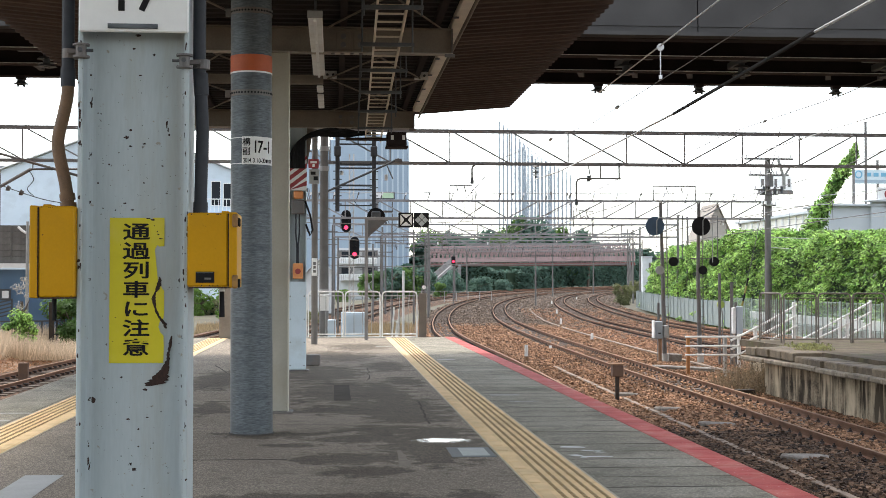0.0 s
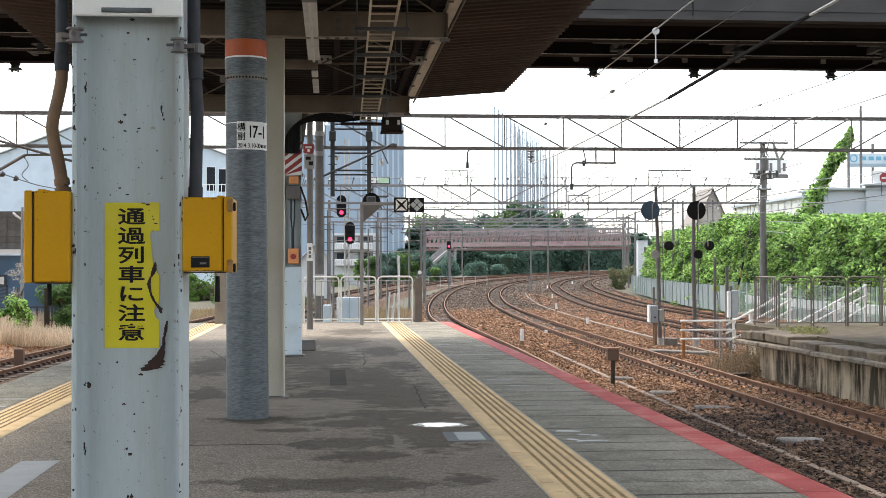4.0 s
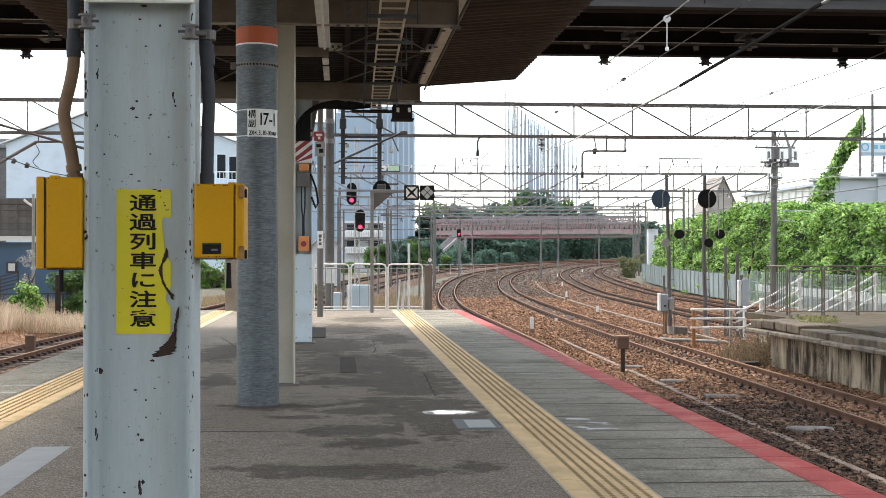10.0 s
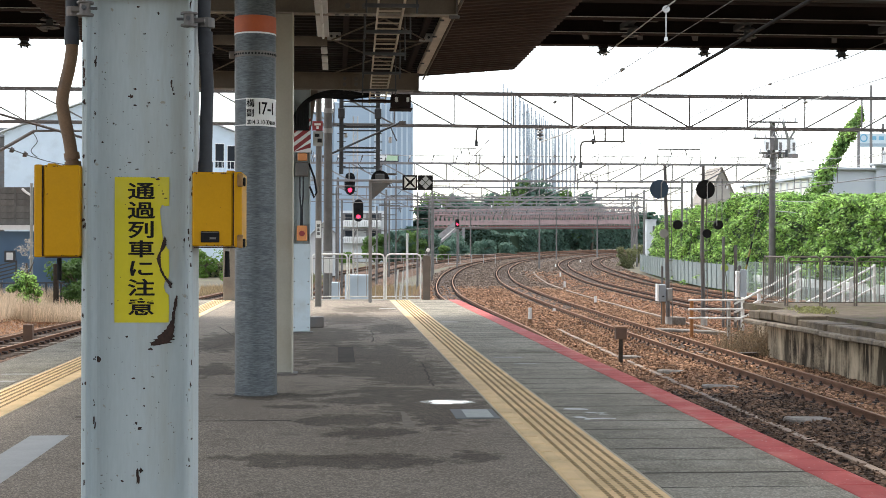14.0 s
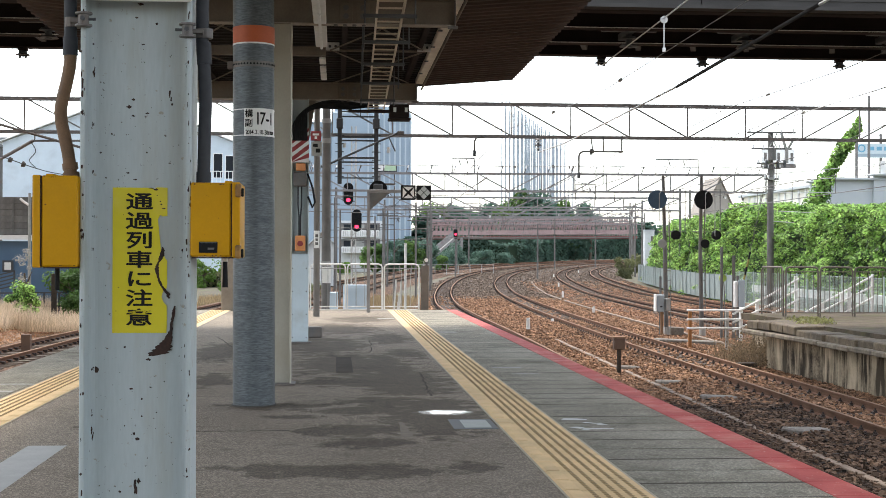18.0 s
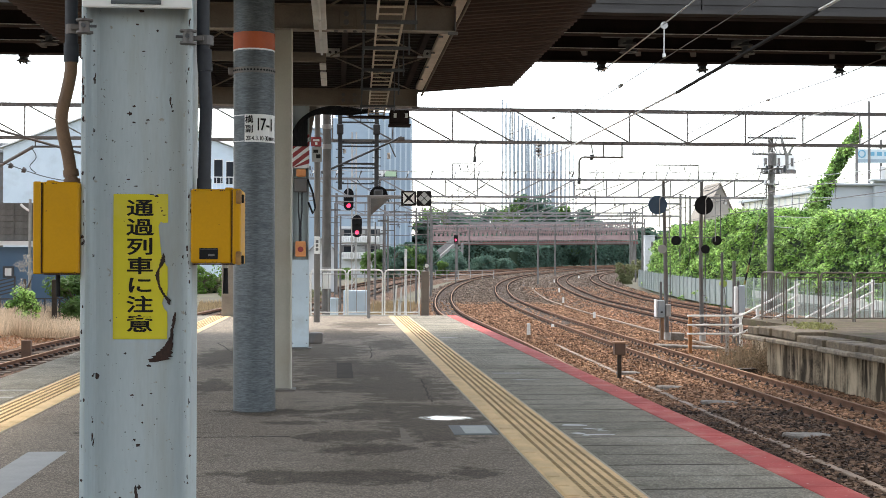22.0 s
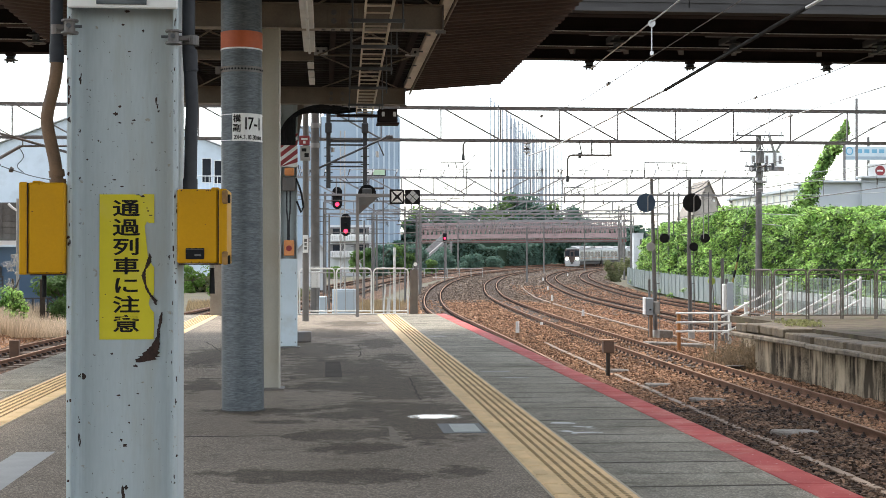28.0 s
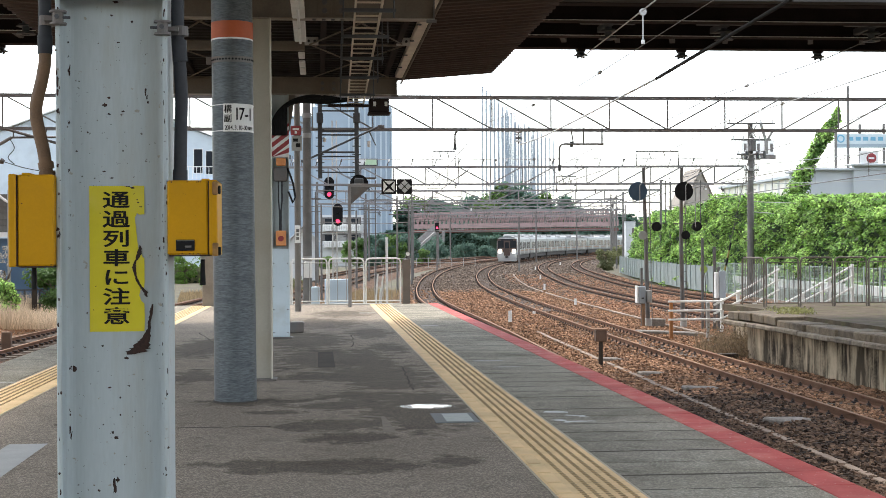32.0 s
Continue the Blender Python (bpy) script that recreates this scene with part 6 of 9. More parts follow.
def build_right_side():
    # ribbed steel wall that follows the outer track
    t = thing("steel_wall", "grey-green ribbed steel wall along the tracks", "wall", kind="structure")
    mat = surf("grey_green_sheet", (0.225, 0.265, 0.255), (0.285, 0.33, 0.315), 0.8, 0.6, bump=0.05, stain=(0.2, 0.22, 0.2), stain_size=1.0, vary=0.05)
    panel = Shape()
    for k in range(6):
        panel.box(0, 0.03, k * 0.33 + 0.01, k * 0.33 + 0.20, 0, 1.75).box(0.010, 0.036, k * 0.33 + 0.2, k * 0.33 + 0.34, 0, 1.75)
    panel = panel.mesh("wall_panel")
    post = Shape().box(-0.05, 0.02, -0.03, 0.03, 0, 1.85).mesh("wall_post")
    s = 91.0
    while s < 149:
        x, y, z, a = on_line(s, 14.4)
        m = pose(x, y, z - 0.3, 0, 0, -math.degrees(a))
        o = part("wall_panel", panel, mat, t)
        o.matrix_basis = m
        o = part("wall_post", post, mat, t)
        o.matrix_basis = m
        s += 2.0
    m_f = thing("track_fence", "grey-green mesh fence with slim posts along the tracks", "fence", kind="structure")
    wire = surf("dull_green_wire", (0.42, 0.49, 0.465), (0.50, 0.57, 0.54), 0.5, 0.6, metal=0.2)
    fence_post = Shape().tube([(0, 0, 0), (0, 0, 2.05)], 0.035, 8).mesh("fence_post")
    mesh = Shape()
    for k in range(16):
        mesh.bar((0.03, 0.06 + k * 0.124, 0.05), (0.03, 0.06 + k * 0.124, 1.98), 0.012)
    for z in (0.08, 0.7, 1.35, 1.97):
        mesh.bar((0.045, 0.0, z), (0.045, 2.0, z), 0.022)
    mesh = mesh.mesh("mesh_panel")
    kerb = Shape().box(-0.08, 0.10, 0.0, 2.0, -0.3, 0.04, 0.01).mesh("kerb_block")
    s = 53.0
    while s < 91:
        x, y, z, a = on_line(s, 14.4)
        m = pose(x, y, z - 0.3, 0, 0, -math.degrees(a))
        for nm, me in (("fence_post", fence_post), ("mesh_panel", mesh)):
            part(nm, me, wire, m_f).matrix_basis = m
        part("kerb_block", kerb, TROUGH, m_f).matrix_basis = m
        s += 2.0
    path = [on_line(s, 17.2, -0.4)[:3] for s in (46, 60, 75, 90, 105, 118, 130, 144)]
    path[0] = (path[0][0] + 4, path[0][1], path[0][2])
    hs = [4.5, 4.7, 5.3, 5.8, 5.8, 5.5, 5.2, 4.2]
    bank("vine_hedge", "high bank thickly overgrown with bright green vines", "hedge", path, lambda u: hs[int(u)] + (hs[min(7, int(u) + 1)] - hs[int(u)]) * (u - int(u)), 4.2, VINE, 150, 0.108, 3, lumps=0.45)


# ---- distance ----
BAND_RED = surf("dark_red_girder", (0.13, 0.075, 0.065), (0.18, 0.105, 0.09), 1.0, 0.7, space="World")


def build_distance():
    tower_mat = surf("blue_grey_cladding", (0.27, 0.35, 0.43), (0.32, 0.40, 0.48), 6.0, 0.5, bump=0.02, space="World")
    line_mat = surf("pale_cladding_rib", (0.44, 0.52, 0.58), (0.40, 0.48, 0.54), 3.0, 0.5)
    t = thing("apartment_tower", "tall pale blue-grey tower with vertical ribs", "building")
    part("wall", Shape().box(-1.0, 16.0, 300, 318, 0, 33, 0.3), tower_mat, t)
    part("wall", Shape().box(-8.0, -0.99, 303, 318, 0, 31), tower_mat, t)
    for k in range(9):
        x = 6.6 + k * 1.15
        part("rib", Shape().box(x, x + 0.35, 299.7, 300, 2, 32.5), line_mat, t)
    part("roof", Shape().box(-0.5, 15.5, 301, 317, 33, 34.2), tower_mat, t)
    # pink truss footbridge and its piers
    b = thing("footbridge", "long pink steel truss bridge across the railway", "bridge")
    pink = surf("faded_pink_steel", (0.29, 0.20, 0.195), (0.37, 0.265, 0.255), 1.0, 0.7, space="World")
    A, B = Vector((20.0, 290.0, 0)), Vector((58.5, 268.0, 0))
    def at(u, z, dy=0.0):
        p = A.lerp(B, u)
        return (p.x, p.y + dy, z)
    for dy in (-1.5, 1.5):
        for z, h, mt in ((5.55, 0.6, surf("dark_red_girder", (0.14, 0.05, 0.045), (0.18, 0.07, 0.06), 1.0, 0.8) if dy < 0 else BAND_RED), (9.3, 0.28, pink), (6.6, 0.9, pink), (8.3, 0.2, pink)):
            part("chord", Shape().bar(at(0, z, dy), at(1, z, dy), 0.3, h), mt, b)
        n = 44
        for k in range(n):
            part("web_member", Shape().bar(at(k / n, 7.0, dy), at((k + 0.5) / n, 9.2, dy), 0.13), pink, b)
            part("web_member", Shape().bar(at((k + 0.5) / n, 9.2, dy), at((k + 1) / n, 7.0, dy), 0.13), pink, b)
            part("post", Shape().bar(at(k / n, 5.8, dy - 0.2), at(k / n, 9.2, dy - 0.2), 0.12), pink, b)
    part("deck", Shape().bar(at(0, 5.5), at(1, 5.5), 3.2, 0.25), GREY_STEEL, b)
    for u in (0.11, 0.985):
        part("pier", Shape().tube([at(u, -1.5), at(u, 5.4)], 0.5, 12), POLE_CONC, b)
    part("ramp", Shape().bar((22.8, 267, 5.4), (16.6, 265, 0.2), 2.2, 0.45).bar((22.8, 265.9, 6.3), (16.6, 263.9, 1.1), 0.1, 1.0), GANTRY, b)
    for x in (22.4, 24.2):
        for y in (266.4, 268.6):
            part("tower_post", Shape().bar((x, y, -0.6), (x, y, 5.3), 0.3), GANTRY, b)
    for z in (0.4, 2.0, 3.6):
        part("tower_brace", Shape().bar((22.4, 266.3, z), (24.2, 266.3, z + 1.5), 0.14).bar((24.2, 266.25, z), (22.4, 266.25, z + 1.5), 0.14), GANTRY, b)
    # wooded rise behind the bridge
    rows = [on_line(s, -31)[:3] for s in (430, 405, 380, 355, 330)] + [(x, 308 + 4 * math.sin(x * 0.3), 0.0) for x in (36, 28, 20, 14)]
    bank("tree_belt", "dark belt of trees behind the railway curve", "trees", rows, lambda u: 8.0 + 1.5 * math.sin(u * 2.1), 9, HAZED_DARK_TREE, 13, 0.42, 11, lumps=1.5)
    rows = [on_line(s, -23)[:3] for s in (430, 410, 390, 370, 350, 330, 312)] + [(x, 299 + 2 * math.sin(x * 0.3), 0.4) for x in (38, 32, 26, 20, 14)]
    bank("tree_belt", "dark leafy undergrowth before the belt of trees", "trees", rows, lambda u: 5.5 + 1.2 * math.sin(u * 1.7), 4, HAZED_DARK_TREE, 16, 0.33, 23, lumps=1.0)
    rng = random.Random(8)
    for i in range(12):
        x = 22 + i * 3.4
        tree(x, 326 + rng.uniform(-8, 8), 0.5, 12.5 + 5.0 * math.exp(-((x - 45) / 8) ** 2) + rng.uniform(-0.8, 0.8), 11, HAZED_DARK_TREE if i % 3 else TREE, 2400, 0.45, 40 + i, "broad tree on the wooded rise", "trees on the rise")
    # netting poles of a practice range
    net = thing("netting_poles", "tall slender poles of a netted practice range", "net poles")
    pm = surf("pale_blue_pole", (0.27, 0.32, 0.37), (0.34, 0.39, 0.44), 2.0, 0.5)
    for row, (p0, dp, n, h0, dh) in enumerate(((-0.1196, 0.0029, 19, 49.0, -0.5), (-0.1255, 0.0031, 15, 46.5, -0.55), (-0.134, 0.0024, 13, 43.0, -0.5))):
        tops = []
        for k in range(n):
            y = 400 + 4.5 * k + 2 * row
            x, h = -(p0 - dp * k) * y, h0 + dh * k
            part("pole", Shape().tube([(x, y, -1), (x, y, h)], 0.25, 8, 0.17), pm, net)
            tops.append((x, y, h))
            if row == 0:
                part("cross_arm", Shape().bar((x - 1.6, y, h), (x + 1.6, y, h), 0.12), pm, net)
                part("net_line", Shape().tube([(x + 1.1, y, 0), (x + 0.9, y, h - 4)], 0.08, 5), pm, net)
        for z in (-3, -10, -20):
            part("rope", Shape().tube([(x, y, h + z) for x, y, h in tops], 0.05, 5), pm, net)


# ---- train ----
STEEL = surf("train_stainless", (0.15, 0.172, 0.168), (0.185, 0.208, 0.203), 2.0, 0.4, metal=0.4, bump=0.02)
TRAIN_WHITE = surf("train_cab_grey", (0.32, 0.33, 0.32), (0.38, 0.38, 0.37), 1.0, 0.45)
GLASS = surf("dark_train_glass", (0.015, 0.018, 0.022), (0.02, 0.024, 0.03), 1.0, 0.2, bump=0, spec=0.25)
UNDER = surf("dark_underframe", (0.035, 0.034, 0.033), (0.06, 0.056, 0.05), 0.5, 0.8)
ROOFGREY = surf("train_roof", (0.36, 0.37, 0.37), (0.42, 0.43, 0.43), 1.0, 0.6)
BAND = surf("brown_train_band", (0.20, 0.11, 0.06), (0.24, 0.14, 0.08), 1.0, 0.5)
MASK = surf("dark_cab_mask", (0.045, 0.026, 0.02), (0.07, 0.04, 0.03), 0.6, 0.35)
HEADLIGHT = glow("headlight_glow", (1.0, 0.97, 0.88), 26.0)
TRAIN = []
CAR, GAP = 19.5, 0.5


def train_car(lead):
    """One coach, its middle at the origin on the rail head, facing -y."""
    t = thing("train_car", "silver stainless commuter train coach with dark windows" if not lead else "silver train cab car with two lit headlights", "train car", group="train")
    h = CAR / 2
    prof = [(-1.40, 1.05), (-1.45, 1.25), (-1.46, 2.6), (-1.38, 3.25), (-1.15, 3.52), (-0.5, 3.66), (0.5, 3.66), (1.15, 3.52), (1.38, 3.25), (1.46, 2.6), (1.45, 1.25), (1.40, 1.05)]
    y0 = -h + (0.55 if lead else 0)
    part("body", Shape().sweep(prof, [(0, y0, 0, 0), (0, h, 0, 0)]), STEEL, t)
    for a in (-6.5, 2.6):
        part("air_conditioner", Shape().box(-0.9, 0.9, a, a + 3.9, 3.6, 3.98, 0.1), ROOFGREY, t)
    part("roof_skin", Shape().sweep([(-1.18, 3.53), (-0.5, 3.68), (0.5, 3.68), (1.18, 3.53)], [(0, y0, 0, 0), (0, h, 0, 0)], closed=False), ROOFGREY, t)
    part("underframe", Shape().box(-1.25, 1.25, -h + 0.7, h - 0.4, 0.45, 1.06, 0.05), UNDER, t)
    for y in (-6.9, 6.9):
        bo = part("bogie", Shape().box(-1.05, 1.05, y - 1.6, y + 1.6, 0.3, 0.6, 0.05), UNDER, t)
        for dy in (-1.05, 1.05):
            for x in (-0.565, 0.565):
                part("wheel", Shape().disc((x, y + dy, 0.43), (1, 0, 0), 0.43, 0.12, 20), UNDER, bo)
    for sd in (-1, 1):
        for k in range(6):
            y = -7.6 + k * 3.05
            part("window", Shape().box(min(sd * 1.450, sd * 1.468), max(sd * 1.450, sd * 1.468), y - 0.85, y + 0.85, 1.88, 2.88, 0.01), GLASS, t)
        for k in range(3):
            y = -6.1 + k * 6.1
            d = part("door", Shape().box(min(sd * 1.455, sd * 1.474), max(sd * 1.455, sd * 1.474), y - 0.62, y + 0.62, 1.15, 3.0, 0.01), TRAIN_WHITE, t)
            part("door_glass", Shape().box(min(sd * 1.474, sd * 1.478), max(sd * 1.474, sd * 1.478), y - 0.5, y - 0.06, 1.9, 2.85).box(min(sd * 1.474, sd * 1.478), max(sd * 1.474, sd * 1.478), y + 0.06, y + 0.5, 1.9, 2.85), GLASS, d)
        part("band", Shape().box(min(sd * 1.458, sd * 1.466), max(sd * 1.458, sd * 1.466), y0 + 0.1, h - 0.05, 1.55, 1.72), BAND, t)
    if lead:
        f = Shape().sweep([(-1.36, 0.62), (-1.45, 1.2), (-1.46, 2.6), (-1.36, 3.25), (-1.1, 3.5), (1.1, 3.5), (1.36, 3.25), (1.46, 2.6), (1.45, 1.2), (1.36, 0.62)], [(0, -h, 0, 0), (0, y0 + 0.01, 0, 0)])
        face = part("cab", f, TRAIN_WHITE, t, "pale grey cab end")
        part("mask", Shape().box(-1.38, 1.38, -h - 0.012, -h + 0.01, 1.42, 3.34, 0.008), MASK, face, "dark brown-black front mask")
        part("windscreen", Shape().box(-1.30, -0.46, -h - 0.03, -h - 0.0125, 2.05, 3.08, 0.006), GLASS, face)
        part("windscreen", Shape().box(0.46, 1.30, -h - 0.03, -h - 0.0125, 2.05, 3.08, 0.006), GLASS, face)
        part("end_door", Shape().box(-0.42, 0.42, -h - 0.06, -h + 0.01, 0.95, 3.08, 0.02), MASK, face)
        part("door_window", Shape().box(-0.28, 0.28, -h - 0.075, -h - 0.055, 2.0, 2.85, 0.01), GLASS, face)
        part("destination_panel", Shape().box(-0.9, 0.9, -h - 0.03, -h - 0.0125, 3.10, 3.30, 0.006), GLASS, face)
        for x in (-0.98, 0.98):
            part("headlight", Shape().disc((x, -h - 0.02, 1.60), (0, 1, 0), 0.26, 0.08, 18), HEADLIGHT, face, "lit round headlight")
        part("skirt", Shape().box(-1.3, 1.3, -h + 0.05, -h + 0.5, 0.15, 0.7, 0.05), TRAIN_WHITE, face)
        part("coupler", Shape().box(-0.2, 0.2, -h - 0.45, -h + 0.1, 0.66, 0.94, 0.04), UNDER, face)
    return t


def build_train():
    TRAIN.append(train_car(True))
    mid = train_car(False)
    TRAIN.append(mid)
    for _ in range(5):
        TRAIN.append(copy_thing(mid, pose(0, 0, 0)))


def car_pose(front):
    """The coach whose front end is front metres along the line."""
    a, b = on_line(front + 2.8), on_line(front + CAR - 2.8)
    d = Vector((b[0] - a[0], b[1] - a[1], b[2] - a[2]))
    mid = (Vector(a[:3]) + Vector(b[:3])) / 2
    yaw, tilt = math.degrees(math.atan2(d.x, d.y)), math.degrees(math.asin(d.z / d.length))
    return pose(mid.x, mid.y, mid.z, 0, 0, -yaw) @ pose(0, 0, 0, tilt, 0, 0)


FRONT = ((0, 520), (6, 466), (12, 412), (18, 355), (22, 316.5), (24, 298), (25.5, 285.5), (27.5, 266.5), (28.5, 254.5), (29.5, 240.5), (30.5, 223.7), (31.5, 204.8), (32, 195.5))


def motions():
    for k, car in enumerate(TRAIN):
        walk(car, [(t, car_pose(s + k * (CAR + GAP))) for t, s in FRONT])


# ---- under the canopy ----
LADDER = surf("pale_ladder_steel", (0.74, 0.66, 0.54), (0.60, 0.53, 0.43), 0.3, 0.6)


def build_canopy_fittings():
    t = thing("cable_ladder", "pale steel cable ladder hung below the canopy beams", "cable ladder", pose(0.573, 15.7, 0, 0, 0, -0.72) @ pose(-0.59, -15.7, 0))
    for x in (0.45, 0.73):
        part("side_rail", Shape().box(x - 0.010, x + 0.010, 2.0, 25.3, 4.10, 4.16), LADDER, t)
    rung = Shape().box(0.461, 0.719, -0.010, 0.010, 4.105, 4.122).mesh("rung")
    for k in range(54):
        o = part("rung", rung, LADDER, t)
        o.matrix_basis = pose(0, 2.9 + k * 0.415, 0)
    for y in (8.0, 10.5, 12.8, 14.8, 16.6, 18.5, 20.55, 22.8, 24.6):
        h = part("hanger", Shape().box(0.30, 0.88, y - 0.02, y + 0.02, 4.06, 4.098), BLACK_STEEL, t)
        for x in (0.32, 0.86):
            part("rod", Shape().tube([(x, y, 4.0), (x, y, 4.64)], 0.010, 6), BLACK_STEEL, h)
    for y0, y1, hw in ((5.2, 8.2, 0.075), (14.2, 18.15, 0.075), (19.2, 21.45, 0.045)):
        f = thing("ceiling_light", "unlit fluorescent batten under the canopy" if hw > 0.05 else "slim pale cover strip in two lengths under the canopy", "light", pose(-0.205, y0, 4.21), group="canopy lights")
        L = y1 - y0
        if hw > 0.05:
            part("housing", Shape().box(-hw, hw, 0, L, 0.03, 0.10, 0.01), WHITE_PAINT, f)
            part("housing_end", Shape().box(-hw - 0.004, hw + 0.004, -0.02, 0.0, 0.028, 0.102, 0.004), FENCE_GREY, f)
            for k in range(3):
                part("tube", Shape().tube([(0, k * L / 3 + 0.05, 0.012), (0, (k + 1) * L / 3 - 0.05, 0.012)], 0.018, 10), SIGN_WHITE, f)
        else:
            part("backing", Shape().box(-0.02, 0.02, 0, L, 0.055, 0.10), DARK_STEEL, f)
            for a, b in ((0.0, 0.5), (0.85, 1.35), (1.55, L)):
                part("cover", Shape().box(-hw, hw, a, b, 0.02, 0.054, 0.008), WHITE_PAINT, f)
        for y in (0.3, L - 0.3):
            part("hanger", Shape().tube([(0, y, 0.1), (0, y, 0.45)], 0.012, 6), BLACK_STEEL, f)
    # bundle of black cables that turns down along the end column
    b = thing("cable_bundle", "thick bundle of black cables bending down a column", "cables")
    rng = random.Random(3)
    for k in range(9):
        o, r = rng.uniform(-0.03, 0.03), rng.uniform(0.017, 0.028)
        x1 = -0.78 + k * 0.03
        ra, rb = 0.78 - 0.055 * k + rng.uniform(-0.04, 0.04), 0.60 - 0.062 * k + rng.uniform(-0.03, 0.03)
        pts = [(0.62 + o, 24.5 + o, 4.16 + 0.02 * (k % 3)), (0.25, 24.4 + o, 4.215 - 0.012 * k)]
        for a in range(0, 91, 15):
            w = math.radians(a)
            pts.append((x1 + ra - ra * math.sin(w), 24.25 + o * 0.5 - 0.12 * math.sin(w), 4.225 - 0.014 * k - rb + rb * math.cos(w)))
        pts += [(x1, 24.13, 3.52)]
        part("cable", Shape().tube(spline(pts, 3), r, 8), BLACK, b, "", True)
    part("tray_end", Shape().box(0.92, 1.27, 24.4, 24.8, 3.96, 4.20, 0.02).box(0.2, 0.93, 24.35, 24.6, 4.06, 4.09).box(0.9, 1.30, 24.38, 24.82, 3.93, 3.958, 0.01), DARK_STEEL, b)
    for x in (0.99, 1.19):
        part("label", Shape().box(x, x + 0.05, 24.388, 24.398, 4.06, 4.14), SIGN_WHITE, b, "small white tag")
    s = thing("small_sign_box", "small black box hung beneath the canopy", "sign box", pose(-1.55, 23.9, 3.92))
    part("case", Shape().box(-0.09, 0.09, -0.05, 0.05, 0, 0.26, 0.01), BLACK, s)
    part("hanger", Shape().tube([(0, 0, 0.26), (0, 0, 1.1)], 0.012, 6), BLACK_STEEL, s)
    # fittings of the striped column
    c = thing("column_fittings", "red and white striped band with alarm boxes on the column", "alarm fittings", pose(-0.64, 24.3, 0))
    z0, z1, w = 3.14, 3.74, 0.156
    part("striped_board", Shape().box(-w, w, -0.135, -0.122, z0, z1, 0.002), SIGN_WHITE, c, "board with dark red slanting stripes")
    for k in range(-2, 6):
        a = z0 + k * 0.155
        pts = [(-w, a), (w, a + 0.24), (w, a + 0.325), (-w, a + 0.085)]
        cl = []
        for (xa, za), (xb, zb) in zip(pts, pts[1:] + pts[:1]):
            cl.append((xa, max(z0, min(z1, za))))
        if max(z for _, z in cl) - min(z for _, z in cl) > 0.02:
            part("stripe", Shape().poly([(x, -0.1365, z) for x, z in cl]), STRIPE_RED, c)
    ob = surf("orange_plastic", (0.75, 0.30, 0.10), (0.66, 0.25, 0.09), 0.1, 0.5)
    part("beacon", Shape().box(-0.07, 0.10, -0.2, -0.122, 2.99, 3.13, 0.02), ob, c, "orange warning lamp")
    part("junction_box", Shape().box(-0.11, 0.12, -0.22, -0.122, 2.72, 2.97, 0.015), GREY_STEEL, c)
    part("call_button", Shape().box(-0.08, 0.10, -0.2, -0.122, 1.60, 1.87, 0.015), ob, c, "orange emergency button box")
    part("button", Shape().disc((0.01, -0.205, 1.73), (0, 1, 0), 0.05, 0.02, 12), STRIPE_RED, c)
    for x in (-0.03, 0.03):
        part("cable", Shape().tube([(x, -0.14, 2.72), (x, -0.14, 2.4), (x * 0.4, -0.14, 2.2), (x * 0.4, -0.14, 1.87)], 0.014, 8), PVC_GREY, c)
    part("cable", Shape().tube([(0.13, -0.14, 2.95), (0.22, -0.14, 2.7), (0.26, -0.14, 2.45), (0.22, -0.14, 2.35), (0.14, -0.14, 2.55)], 0.018, 8), BLACK, c)
    lower = surf("pale_blue_sheet", (0.56, 0.64, 0.68), (0.50, 0.58, 0.62), 0.5, 0.5, stain=(0.4, 0.42, 0.40), stain_size=0.4)
    part("cover_sheet", Shape().box(-0.153, 0.153, -0.126, -0.121, 0.03, 1.55, 0.002), lower, c, "pale blue steel cover sheet")
    for z in (0.1, 0.5, 0.9, 1.3):
        part("rivet", Shape().disc((-0.12, -0.128, z), (0, 1, 0), 0.012, 0.01, 6), GREY_STEEL, c)
        part("rivet", Shape().disc((0.12, -0.128, z), (0, 1, 0), 0.012, 0.01, 6), GREY_STEEL, c)
    k = thing("floor_box", "small dark box on the platform beside the column", "box", pose(-0.40, 25.9, 0))
    part("case", Shape().box(-0.14, 0.14, -0.12, 0.12, 0, 0.2, 0.02), GREY_STEEL, k)


def frame_fence(name, label, x0, x1, y, z, height, panels, mat_rail, mat_bar, gap=0.13, group=""):
    """A fence of bent-tube panels with upright bars, each panel a thing."""
    w = (x1 - x0) / panels
    for i in range(panels):
        t = thing(name, label, "fence", pose(x0 + i * w, y, z), group=group)
        a, b, r = 0.03, w - 0.03, 0.10
        pts = [(a, 0, 0.0), (a, 0, height - r), (a + r * 0.3, 0, height - r * 0.3), (a + r, 0, height), (b - r, 0, height), (b - r * 0.3, 0, height - r * 0.3), (b, 0, height - r), (b, 0, 0)]
        part("hoop", Shape().tube(pts, 0.023, 8), mat_rail, t)
        part("lower_rail", Shape().tube([(a, 0, 0.10), (b, 0, 0.10)], 0.018, 8), mat_rail, t)
        part("upper_rail", Shape().tube([(a, 0, height - 0.12), (b, 0, height - 0.12)], 0.014, 8), mat_bar, t)
        n = int((w - 0.06) / gap)
        for k in range(1, n):
            x = a + (b - a) * k / n
            part("bar", Shape().tube([(x, 0, 0.10), (x, 0, height - 0.12)], 0.009, 6), mat_bar, t)


